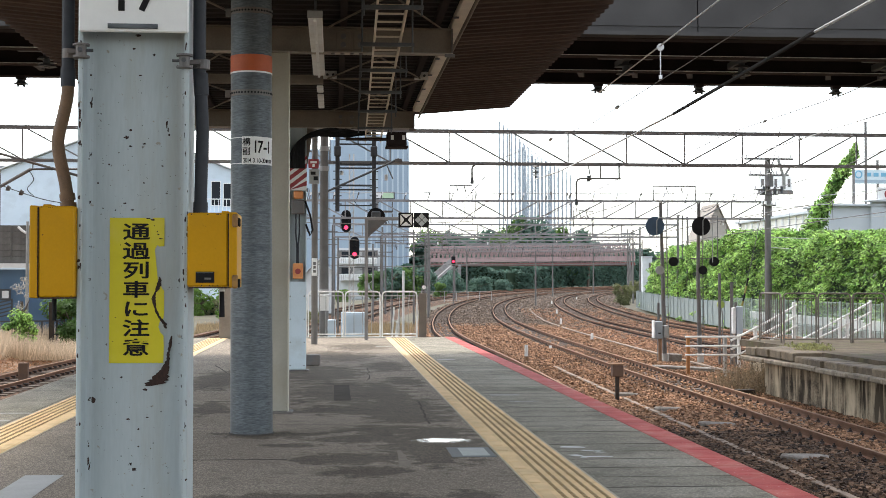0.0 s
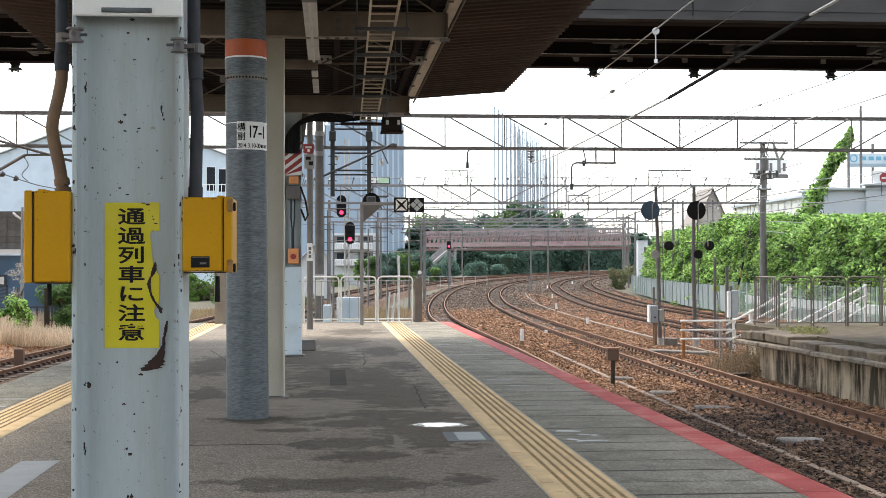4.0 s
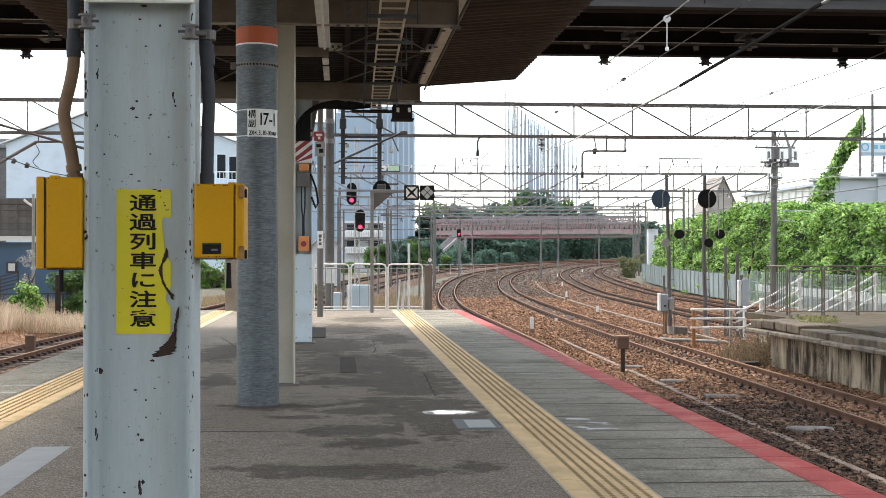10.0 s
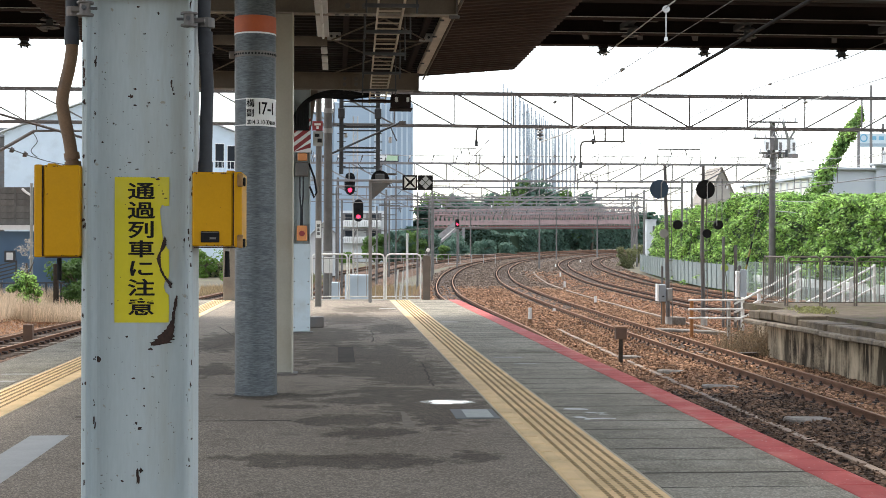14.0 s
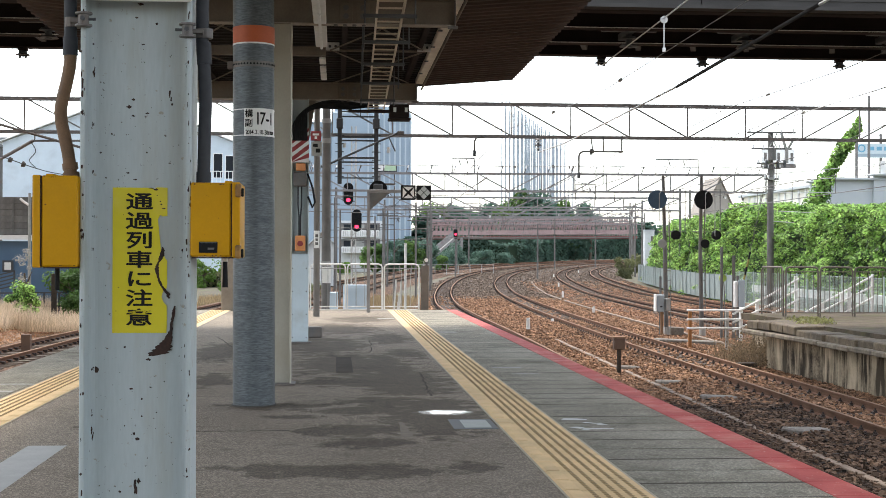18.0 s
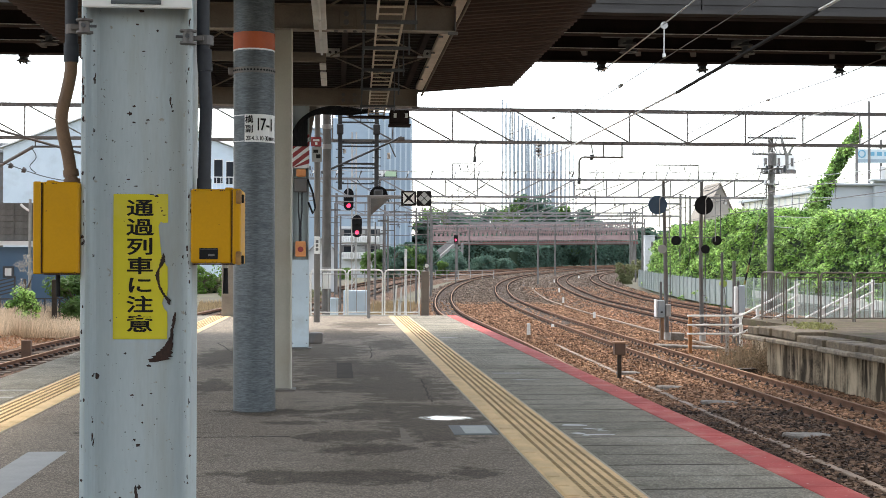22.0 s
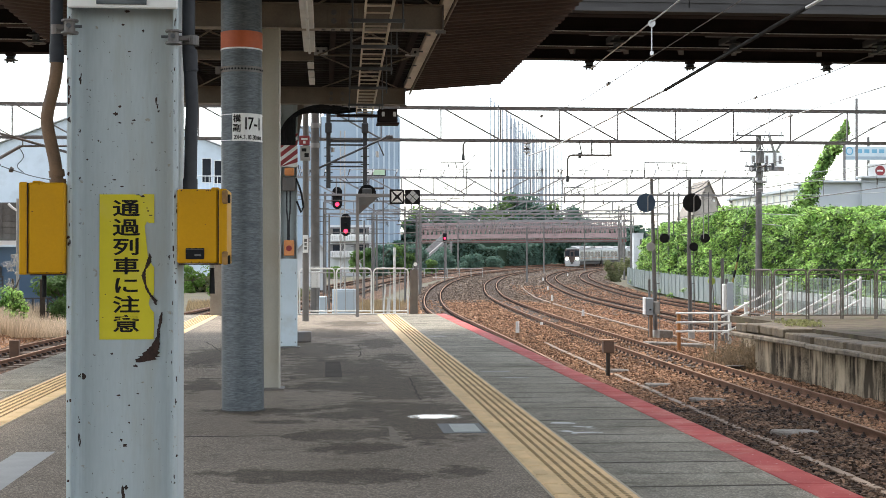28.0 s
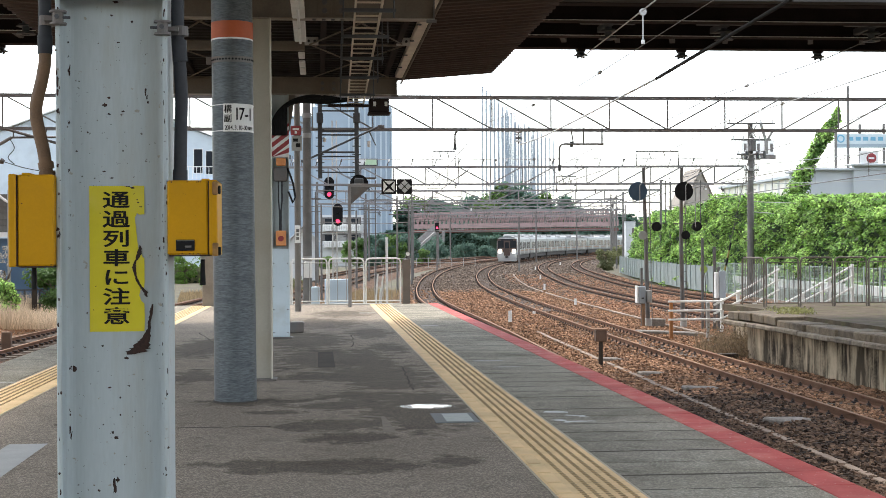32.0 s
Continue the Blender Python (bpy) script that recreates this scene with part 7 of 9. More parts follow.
POLE_CONC = surf("grey_pole_concrete", (0.125, 0.12, 0.112), (0.19, 0.18, 0.168), 0.5, 0.85, stain=(0.11, 0.10, 0.09), stain_size=0.5)


def build_platform_end():
    frame_fence("end_fence", "grey tubular fence across the platform end", -2.84, 2.36, 39.2, 0.0, 1.30, 5, WHITE_PAINT, FENCE_GREY, 0.21, "platform end fence")
    t = thing("gate_pillar", "weathered brown-grey square pillar at the platform end", "pillar", pose(-3.03, 39.0, 0))
    part("shaft", Shape().box(-0.165, 0.165, -0.165, 0.165, 0, 1.62, 0.012), surf("brown_grey_render", (0.22, 0.19, 0.16), (0.30, 0.265, 0.225), 0.4, 0.9, stain=(0.15, 0.12, 0.10), stain_size=0.4), t)
    part("cap", Shape().box(-0.19, 0.19, -0.19, 0.19, 1.62, 1.70, 0.015), PALE_CONC, t)
    t = thing("fence_end_panel", "brown steel panel closing the fence by the track", "panel", pose(2.5, 39.25, 0))
    part("panel", Shape().box(-0.11, 0.11, -0.03, 0.03, 0.0, 1.26, 0.01), FENCE_BROWN, t)
    part("reflector", Shape().disc((0.04, -0.03, 1.42), (0, 1, 0), 0.055, 0.03, 14), SIGN_WHITE, t)
    part("stem", Shape().tube([(0.04, 0, 1.2), (0.04, 0, 1.4)], 0.012, 6), GREY_STEEL, t)
    t = thing("sign_post", "grey steel post with small red and white notices", "post", pose(-0.5, 35.0, 0))
    part("shaft", Shape().tube([(0, 0, 0), (0, 0, 5.6)], 0.082, 16, 0.075), surf("dull_grey_paint", (0.12, 0.11, 0.10), (0.17, 0.155, 0.14), 0.4, 0.6), t, "", True)
    r = part("red_notice", Shape().box(-0.16, 0.10, -0.11, -0.09, 4.42, 4.66, 0.005), STRIPE_RED, t, "red notice with white marks")
    part("mark", Shape().box(-0.11, 0.05, -0.114, -0.11, 4.55, 4.60).box(-0.06, 0.0, -0.114, -0.11, 4.46, 4.53), SIGN_WHITE, r)
    g = part("grey_notice", Shape().box(-0.14, 0.12, -0.11, -0.09, 4.03, 4.40, 0.005), FENCE_GREY, t, "grey notice with dark marks")
    part("mark", Shape().box(-0.10, 0.02, -0.114, -0.11, 4.26, 4.34).box(-0.03, 0.08, -0.114, -0.11, 4.12, 4.22), BLACK, g)
    n = part("oval_plate", Shape().box(-0.07, 0.07, -0.11, -0.09, 1.72, 2.16, 0.02), SIGN_WHITE, t, "pale rounded plate with grey marks")
    part("mark", Shape().box(-0.035, 0.035, -0.114, -0.11, 1.99, 2.07).box(-0.03, 0.03, -0.114, -0.11, 1.90, 1.965).box(-0.035, 0.035, -0.114, -0.11, 1.80, 1.87), GREY_STEEL, n)
    # cantilever post with two cross indicators
    t = thing("track_indicator", "grey post with an arm carrying two black cross indicators", "signal", pose(0.86, 37.5, 0))
    part("post", Shape().box(-0.045, 0.045, -0.045, 0.045, 0, 3.33, 0.006), GANTRY, t)
    part("arm", Shape().box(-0.045, 0.88, -0.04, 0.04, 3.24, 3.33, 0.006), GANTRY, t)
    gs = Shape()
    for y in (-0.02, 0.02):
        gs.poly([(0.045, y, 3.24), (0.57, y, 3.24), (0.045, y, 2.78)])
    part("gusset", gs, GREY_STEEL, t)
    for k, x in enumerate((0.87, 1.29)):
        b = part("indicator_box", Shape().box(x, x + 0.40, -0.10, 0.10, 3.05, 3.45, 0.01), BLACK, t, "black indicator box with pale panes")
        c = (x + 0.2, 3.25)
        if k == 0:
            for sx, sz in ((0, 1), (0, -1), (1, 0), (-1, 0)):
                pts = [(c[0] + 0.035 * sx, c[1] + 0.035 * sz)]
                pts += [(c[0] + 0.16 * (sx if sx else -1), c[1] + 0.16 * (sz if sz else -1)), (c[0] + 0.16 * (sx if sx else 1), c[1] + 0.16 * (sz if sz else 1))]
                q = Vector((sum(p[0] for p in pts) / 3, sum(p[1] for p in pts) / 3))
                part("pane", Shape().poly([(q.x + (p[0] - q.x) * 0.86, -0.103, q.y + (p[1] - q.y) * 0.86) for p in pts]), SIGN_WHITE, b)
        else:
            for sx, sz in ((0, 1), (0, -1), (1, 0), (-1, 0)):
                m = (c[0] + 0.098 * sx, c[1] + 0.098 * sz)
                part("pane", Shape().poly([(m[0] - 0.086, -0.103, m[1]), (m[0], -0.103, m[1] - 0.086), (m[0] + 0.086, -0.103, m[1]), (m[0], -0.103, m[1] + 0.086)]), surf("dull_pane", (0.42, 0.44, 0.44), (0.5, 0.52, 0.52), 0.1, 0.4) if "dull_pane" not in bpy.data.materials else bpy.data.materials["dull_pane"], b)
    # things just beyond the platform end
    t = thing("catenary_pole", "grey concrete pole with a pale band", "pole", pose(-0.34, 45.3, -1.5))
    part("shaft", Shape().tube([(0, 0, 0), (0, 0, 9.2)], 0.16, 18, 0.125), POLE_CONC, t, "", True)
    for z in (2.7, 6.7, 7.35):
        part("band", Shape().tube([(0, 0, z), (0, 0, z + 0.16)], 0.158, 18, caps=False), FENCE_GREY, t, "", True)
    blue = surf("pale_blue_cabinet", (0.58, 0.67, 0.75), (0.52, 0.62, 0.70), 0.4, 0.45)
    t = thing("equipment_cabinet", "pale blue steel equipment cabinet beyond the fence", "cabinet", pose(0.59, 44.2, -1.55))
    part("body", Shape().box(-0.38, 0.38, -0.25, 0.25, 0.1, 2.17, 0.02), blue, t)
    part("door", Shape().box(-0.35, 0.0, -0.27, -0.251, 0.2, 2.1, 0.006), blue, t)
    part("door", Shape().box(0.008, 0.35, -0.27, -0.251, 0.2, 2.1, 0.006), blue, t)
    part("handle", Shape().box(-0.05, -0.02, -0.29, -0.27, 1.1, 1.3), GREY_STEEL, t)
    part("plinth", Shape().box(-0.42, 0.42, -0.3, 0.3, -0.1, 0.1, 0.02), PALE_CONC, t)
    t = thing("equipment_cabinet", "slim pale blue cabinet beside the concrete pole", "cabinet", pose(-0.08, 43.6, -1.55))
    part("body", Shape().box(-0.13, 0.13, -0.2, 0.2, 0.1, 1.95, 0.02), blue, t)
    part("plinth", Shape().box(-0.16, 0.16, -0.24, 0.24, -0.1, 0.1, 0.02), PALE_CONC, t)
    t = thing("notice_board", "blank white board on a thin post", "board", pose(-0.30, 42.0, -1.55))
    part("board", Shape().box(-0.13, 0.13, -0.02, 0.02, 2.26, 2.75, 0.005), SIGN_WHITE, t)
    part("post", Shape().tube([(0, 0.02, -0.1), (0, 0.02, 2.7)], 0.03, 8), GREY_STEEL, t)
    t = thing("hose_stand", "white bent pipes leaning beyond the fence", "pipes", pose(1.85, 43.0, -1.55))
    for dx, z in ((0.0, 2.35), (0.09, 1.9), (0.16, 2.3)):
        part("pipe", Shape().tube([(dx - 0.12, 0, 0), (dx - 0.05, 0, z * 0.7), (dx, 0, z)], 0.028, 8), WHITE_PAINT, t)
    t = thing("marker_post", "tall plain white marker post beside the track", "post", pose(2.48, 50.0, -1.5))
    part("post", Shape().tube([(0, 0, 0), (0, 0, 3.5)], 0.045, 10), WHITE_PAINT, t)


def oval_signal(t, x, y, z, lit):
    """A three-lamp colour-light head with its oval backboard."""
    pts = []
    for k in range(24):
        a = 2 * math.pi * k / 24
        pts.append((x + 0.33 * math.cos(a), z + 0.36 * math.sin(a) + (0.38 if math.sin(a) >= 0 else -0.38)))
    s = Shape()
    n = len(pts)
    s.v = [(px, y - 0.02, pz) for px, pz in pts] + [(px, y + 0.02, pz) for px, pz in pts]
    s.f = [tuple(range(n))[::-1], tuple(range(n, 2 * n))] + [(k, (k + 1) % n, n + (k + 1) % n, n + k) for k in range(n)]
    h = part("signal_head", s, BLACK, t, "black oval signal head with a lit red lamp")
    part("case", Shape().box(x - 0.17, x + 0.17, y + 0.02, y + 0.3, z - 0.6, z + 0.6, 0.03), BLACK_STEEL, h)
    for k, dz in enumerate((0.42, 0.0, -0.42)):
        part("lamp", Shape().disc((x, y - 0.03, z + dz), (0, 1, 0), 0.135 if k == lit else 0.11, 0.03, 16), RED_LAMP if k == lit else GLASS, h)
        hood = Shape()
        for j in range(8):
            a0, a1 = math.pi * j / 8, math.pi * (j + 1) / 8
            hood.poly([(x + 0.15 * math.cos(a0), y - 0.02, z + dz + 0.15 * math.sin(a0)), (x + 0.15 * math.cos(a1), y - 0.02, z + dz + 0.15 * math.sin(a1)),
                       (x + 0.15 * math.cos(a1), y - 0.25, z + dz + 0.15 * math.sin(a1)), (x + 0.15 * math.cos(a0), y - 0.25, z + dz + 0.15 * math.sin(a0))])
        part("hood", hood, BLACK, h)


RED_LAMP = glow("red_signal_lamp", (1.0, 0.03, 0.085), 2.0)


def build_signals():
    t = thing("signal_mast", "pale lattice mast with two colour-light signals showing red", "signal", pose(0, 0, 0))
    gm = -1.6
    for x in (0.98, 1.26):
        part("mast_leg", Shape().tube([(x, 92.3, gm), (x, 92.3, 10.2)], 0.05, 8), PALE_CONC, t)
    for k in range(28):
        z = gm + 0.4 * k
        part("lattice", Shape().bar((0.98, 92.3, z), (1.26, 92.3, z + 0.4), 0.035), PALE_CONC, t)
    oval_signal(t, 0.76, 92.0, 5.70, 2)
    oval_signal(t, 1.32, 91.8, 3.92, 2)
    part("bracket", Shape().bar((0.5, 92.2, 5.2), (1.2, 92.2, 5.2), 0.06).bar((1.1, 92.2, 3.3), (1.6, 92.2, 3.3), 0.06).bar((0.4, 92.2, 5.9), (0.4, 92.2, 5.2), 0.04), GREY_STEEL, t)
    t = thing("line_signal", "small black signal showing red before the footbridge", "signal", pose(12.89, 150, 4.00))
    part("pole", Shape().tube([(0, 0.15, -4.95), (0, 0.15, 0.6)], 0.07, 8), GREY_STEEL, t)
    h = part("head", Shape().box(-0.22, 0.22, -0.1, 0.1, -0.45, 0.55, 0.05), BLACK, t, "black signal head")
    part("lamp", Shape().disc((0, -0.11, 0.0), (0, 1, 0), 0.12, 0.03, 16), RED_LAMP, h, "lit red lamp")
    # drop frame under the wide gantry
    t = thing("drop_frame", "dark steel ladder frame hung from the gantry with a signal back", "signal frame")
    y = 45.6
    for x in (0.09, 1.29):
        part("upright", Shape().box(x - 0.07, x + 0.07, y - 0.07, y + 0.07, 3.9 if x < 1 else 3.75, 6.62, 0.01), BLACK_STEEL, t)
        part("shoe", Shape().box(x - 0.11, x + 0.11, y - 0.13, y + 0.1, 5.72, 6.05, 0.02), BLACK_STEEL, t)
        for k in range(6):
            part("step", Shape().tube([(x - 0.14, y, 4.15 + k * 0.27), (x + 0.14, y, 4.15 + k * 0.27)], 0.018, 6), BLACK_STEEL, t)
    for z, h in ((6.28, 0.05), (6.12, 0.05), (5.45, 0.07), (5.33, 0.05), (4.76, 0.06), (4.62, 0.05), (4.10, 0.04)):
        part("crossbar", Shape().bar((0.09, y, z), (1.29, y, z), 0.05, h), BLACK_STEEL, t)
    part("signal_back", Shape().disc((1.36, y - 0.05, 3.72), (0, 1, 0), 0.30, 0.12, 20), BLACK, t, "round black back of a signal")
    part("signal_case", Shape().box(1.2, 1.5, y - 0.3, y, 3.5, 3.9, 0.03), BLACK_STEEL, t)
    # two masts with round discs on the far side of the tracks
    navy = surf("dark_blue_disc", (0.03, 0.065, 0.11), (0.045, 0.085, 0.135), 0.3, 0.55)
    for x, dx, lab in ((11.83, -0.37, "slim mast with a round dark blue disc signal"), (13.12, 0.02, "slim mast with a round black-rimmed disc signal")):
        t = thing("disc_signal", lab, "signal", pose(x, 49.0, -1.3), group="disc signals")
        part("mast", Shape().tube([(0, 0, 0), (-0.06, 0, 3.0), (-0.03 if dx > -0.1 else -0.14, 0, 5.75)], 0.085, 12, 0.06), GREY_STEEL, t, "", True)
        part("foot", Shape().tube([(0.02, 0, -0.1), (0.02, 0, 0.33)], 0.12, 14), PALE_CONC, t, "pale concrete footing", True)
        b = part("disc", Shape().disc((dx, -0.12, 4.9), (0, 1, 0), 0.34, 0.05, 28), navy if dx < -0.1 else BLACK, t, "round disc facing the line")
        part("disc_case", Shape().box(dx - 0.15, dx + 0.15, -0.09, 0.12, 4.75, 5.05, 0.03), BLACK_STEEL, b)
        part("loop", Shape().tube([(dx + 0.05, -0.2, 4.1), (dx + 0.05, -0.2, 5.1), (dx + 0.12, -0.2, 5.2), (dx + 0.35, -0.2, 5.2), (dx + 0.4, -0.2, 5.1), (dx + 0.4, -0.2, 3.6)], 0.018, 6), FENCE_GREY, t)
        part("hoop", Shape().tube([(-0.3, 0.2, 3.75), (0.72, 0.2, 3.75), (0.72, 0.2, 5.3), (0.5, 0.2, 5.3)], 0.02, 6), GREY_STEEL, t)
        part("small_shade", Shape().disc((0.30 if dx < -0.1 else 0.50, -0.1, 3.63), (0, 1, 0), 0.17, 0.12, 16), BLACK, t, "small black lamp hood")
        part("small_disc", Shape().disc((-0.2 if dx < -0.1 else 0.08, -0.12, 3.32), (0, 1, 0), 0.16, 0.04, 16), FENCE_GREY if dx < -0.1 else BLACK, t)
        for k in range(12):
            part("rung", Shape().tube([(-0.02, 0.05, 0.6 + k * 0.35), (0.16, 0.05, 0.6 + k * 0.35)], 0.012, 5), GREY_STEEL, t)
        part("ladder_rail", Shape().tube([(0.17, 0.05, 0.3), (0.10, 0.05, 4.6)], 0.014, 6), GREY_STEEL, t)
    t = thing("relay_box", "pale grey relay box on a rusty post by the track", "relay box", pose(11.56, 48.6, -1.3))
    part("post", Shape().box(-0.05, 0.05, -0.05, 0.05, -0.1, 0.90, 0.01), surf("rusty_post", (0.22, 0.12, 0.07), (0.28, 0.17, 0.10), 0.3, 0.9), t)
    part("upper_post", Shape().box(-0.04, 0.04, 0.19, 0.25, 0.0, 2.15, 0.01), GREY_STEEL, t)
    part("case", Shape().box(-0.20, 0.06, -0.18, 0.18, 0.88, 1.50, 0.03), surf("relay_grey", (0.25, 0.28, 0.30), (0.30, 0.33, 0.35), 0.4, 0.5), t)
    part("side_door", Shape().box(-0.26, -0.205, -0.16, 0.16, 0.90, 1.52, 0.01), SIGN_WHITE, t)
    part("side_door", Shape().box(0.10, 0.27, -0.2, 0.1, 0.92, 1.36, 0.02), FENCE_GREY, t)
    part("plate", Shape().box(-0.10, -0.02, -0.19, -0.181, 1.05, 1.10), BLACK, t)
    for x, z, r in ((13.42, 2.6, 0.05), (13.85, 2.3, 0.06)):
        t = thing("utility_post", "thin grey utility post among the signals", "post", pose(x, 47.5, -1.3))
        part("post", Shape().tube([(0, 0, -0.1), (0, 0, z + 0.6)], r, 8), GREY_STEEL, t)
    t = thing("round_lamp", "small green-yellow round lamp on a bent stem", "lamp", pose(13.62, 48.0, -1.3))
    part("stem", Shape().tube([(0.05, 0, 0), (0.05, 0, 1.7), (0, 0, 2.05)], 0.02, 6), GREY_STEEL, t)
    part("lamp", Shape().disc((-0.02, 0, 2.1), (0, 1, 0), 0.13, 0.1, 16), surf("lime_paint", (0.35, 0.45, 0.08), (0.3, 0.4, 0.08), 0.1, 0.5), t)
    t = thing("white_equipment", "white and grey equipment boxes on a post", "equipment", pose(13.70, 46.5, -1.3))
    part("post", Shape().tube([(0, 0, -0.1), (0, 0, 2.2)], 0.05, 8), GREY_STEEL, t)
    part("box", Shape().box(-0.13, -0.02, -0.1, 0.1, 1.12, 2.02, 0.02), SIGN_WHITE, t)
    part("box", Shape().box(0.0, 0.22, -0.12, 0.12, 1.12, 2.07, 0.02), surf("relay_grey_b", (0.36, 0.42, 0.47), (0.42, 0.47, 0.5), 0.3, 0.5), t)


TWIG = leaf_mat("brown_twigs", (0.13, 0.095, 0.058), (0.22, 0.165, 0.10))


def build_trackside():
    rust = bpy.data.materials["rusty_post"]
    t = thing("track_stake", "short rusty stake with a square box head", "stake", pose(6.72, 32.6, -1.3))
    part("stem", Shape().box(-0.045, 0.045, -0.04, 0.04, -0.1, 0.64, 0.006), bpy.data.materials["old_dark_timber"], t)
    part("head", Shape().box(-0.13, 0.13, -0.12, 0.12, 0.62, 0.90, 0.015), surf("brown_box", (0.09, 0.05, 0.032), (0.13, 0.075, 0.046), 0.2, 0.8), t)
    part("lid", Shape().box(-0.16, 0.15, -0.14, 0.14, 0.90, 0.935, 0.008), rust, t)
    t = thing("track_stake", "short rusty stake beside the side track", "stake", pose(-8.62, 39.4, -1.3))
    part("stem", Shape().box(-0.13, 0.13, -0.1, 0.1, -0.1, 0.62, 0.015), surf("brown_stake", (0.11, 0.065, 0.045), (0.16, 0.095, 0.06), 0.2, 0.85), t)
    for x, y, h in ((6.85, 49.2, 0.62), (12.3, 65.6, 0.45), (14.6, 88.7, 0.6), (9.1, 58.0, 0.2), (18.9, 117.0, 0.5), (24.0, 152.0, 0.5), (31.0, 176.0, 0.5)):
        t = thing("marker_peg", "short white marker peg in the ballast", "peg", pose(x, y, rise(x, y) - 0.22), group="marker pegs")
        part("peg", Shape().tube([(0, 0, -0.1), (0, 0, h)], 0.075, 10, 0.06), WHITE_PAINT, t)
        part("foot", Shape().tube([(0, 0, -0.1), (0, 0, h * 0.35)], 0.085, 10), rust, t)
    # cable troughs with lids
    for off, s0, s1, w in ((-2.15, 15.0, 46.0, 0.125), (3.05, 42, 140, 0.13)):
        t = thing("cable_trough", "run of pale concrete trough lids along the ballast", "cable trough", kind="structure")
        lid = Shape().box(-w / 2, w / 2, 0.01, 0.97, -0.05, 0.012, 0.01).mesh("lid")
        s, k = s0, 0
        while s < s1:
            x, y, z, a = on_line(s, off + 0.012 * math.sin(s * 0.7))
            o = part("lid", lid, TROUGH, t)
            o.matrix_basis = pose(x, y, z - 0.178 + 0.004 * ((k * 7) % 3), 0, 0, -math.degrees(a) )
            s += 1.0
            k += 1
    # flat stones and slabs
    for x, y, w, d, h, r in ((7.35, 21.2, 0.75, 0.35, 0.10, 20), (7.4, 26.4, 0.7, 0.3, 0.09, 12), (7.25, 29.7, 0.6, 0.3, 0.09, 15), (7.15, 33.6, 0.55, 0.3, 0.1, 18), (11.2, 35.4, 0.8, 0.5, 0.22, 10), (12.2, 49.6, 0.7, 0.5, 0.25, 5), (11.2, 43.9, 1.9, 0.7, 0.12, 4)):
        t = thing("stone_slab", "loose grey concrete slab lying in the ballast", "slab", pose(x, y, -1.25, 0, 3, r), group="loose slabs")
        part("slab", Shape().box(-w / 2, w / 2, -d / 2, d / 2, -0.05, h, 0.03), surf("grey_slab", (0.16, 0.142, 0.122), (0.28, 0.255, 0.225), 0.12, 0.95, bump=0.6, fine=0.04, spec=0.1) if "grey_slab" not in bpy.data.materials else bpy.data.materials["grey_slab"], t)
    # far platform's fence and white stair rails
    frame_fence("platform_fence", "brown tubular fence on the old platform", 11.78, 17.38, 35.7, -0.03, 1.30, 6, FENCE_BROWN, FENCE_BROWN, 0.11, "old platform fence")
    t = thing("platform_fence", "brown tubular fence panel turned across the platform end", "fence", pose(11.76, 35.72, -0.03, 0, 0, 97), group="old platform fence")
    part("hoop", Shape().tube([(0.03, 0, 0), (0.03, 0, 1.2), (0.13, 0, 1.3), (1.27, 0, 1.3), (1.37, 0, 1.2), (1.37, 0, 0)], 0.024, 8), FENCE_BROWN, t)
    part("lower_rail", Shape().tube([(0.03, 0, 0.1), (1.37, 0, 0.1)], 0.018, 8), FENCE_BROWN, t)
    for k in range(1, 12):
        part("bar", Shape().tube([(0.03 + k * 0.112, 0, 0.1), (0.03 + k * 0.112, 0, 1.29)], 0.010, 6), FENCE_BROWN, t)
    t = thing("stair_rail", "white tubular stair rail with a rusty end post", "handrail", pose(0, 41.0, -1.3))
    part("end_post", Shape().box(10.56, 10.66, -0.05, 0.05, -0.1, 1.28, 0.01), surf("rust_orange", (0.40, 0.18, 0.06), (0.33, 0.14, 0.06), 0.3, 0.85), t, "rust-orange end post")
    for x, z0, z in ((12.175, 0.3, 1.32), (12.68, 0.9, 1.56), (11.75, -0.1, 1.2), (13.87, 0.9, 2.27)):
        part("post", Shape().box(x - 0.045, x + 0.045, -0.05, 0.05, z0, z, 0.01), WHITE_PAINT if x != 11.75 else FENCE_GREY, t)
    for k, z in enumerate((1.235, 0.96, 0.69)):
        part("rail", Shape().tube([(10.5, -0.075, z), (12.17, -0.075, z)], 0.032, 8), WHITE_PAINT, t)
        part("sloping_rail", Shape().tube([(11.9, -0.08, 1.115 - k * 0.256), (13.08, -0.08, 1.71 - k * 0.30), (13.95, -0.08, 2.19 - k * 0.31)], 0.032, 8), WHITE_PAINT, t)
    t = thing("ramp_rail", "white rails of a sloping walkway behind the platform", "handrail", pose(0, 43.5, -1.3))
    for x0, z1 in ((14.99, 2.25), (15.46, 1.92), (16.3, 1.56)):
        part("sloping_rail", Shape().tube([(x0, -0.06, 1.06), (17.25, -0.06, z1)], 0.032, 8), WHITE_PAINT, t)
    for x, z in ((17.25, 2.30), (16.24, 1.70), (16.48, 1.85), (15.6, 1.38)):
        part("post", Shape().box(x - 0.045, x + 0.045, -0.03, 0.05, -0.1, z, 0.01), WHITE_PAINT, t)
    t = thing("guard_rail", "long white barrier on a grey base behind the fence", "guard rail", kind="structure")
    beam = Shape().box(0.0, 0.10, 0.0, 1.995, 0.72, 1.18, 0.03).mesh("barrier_beam")
    base = Shape().box(0.01, 0.16, 0.0, 2.0, -0.3, 0.719).mesh("barrier_base")
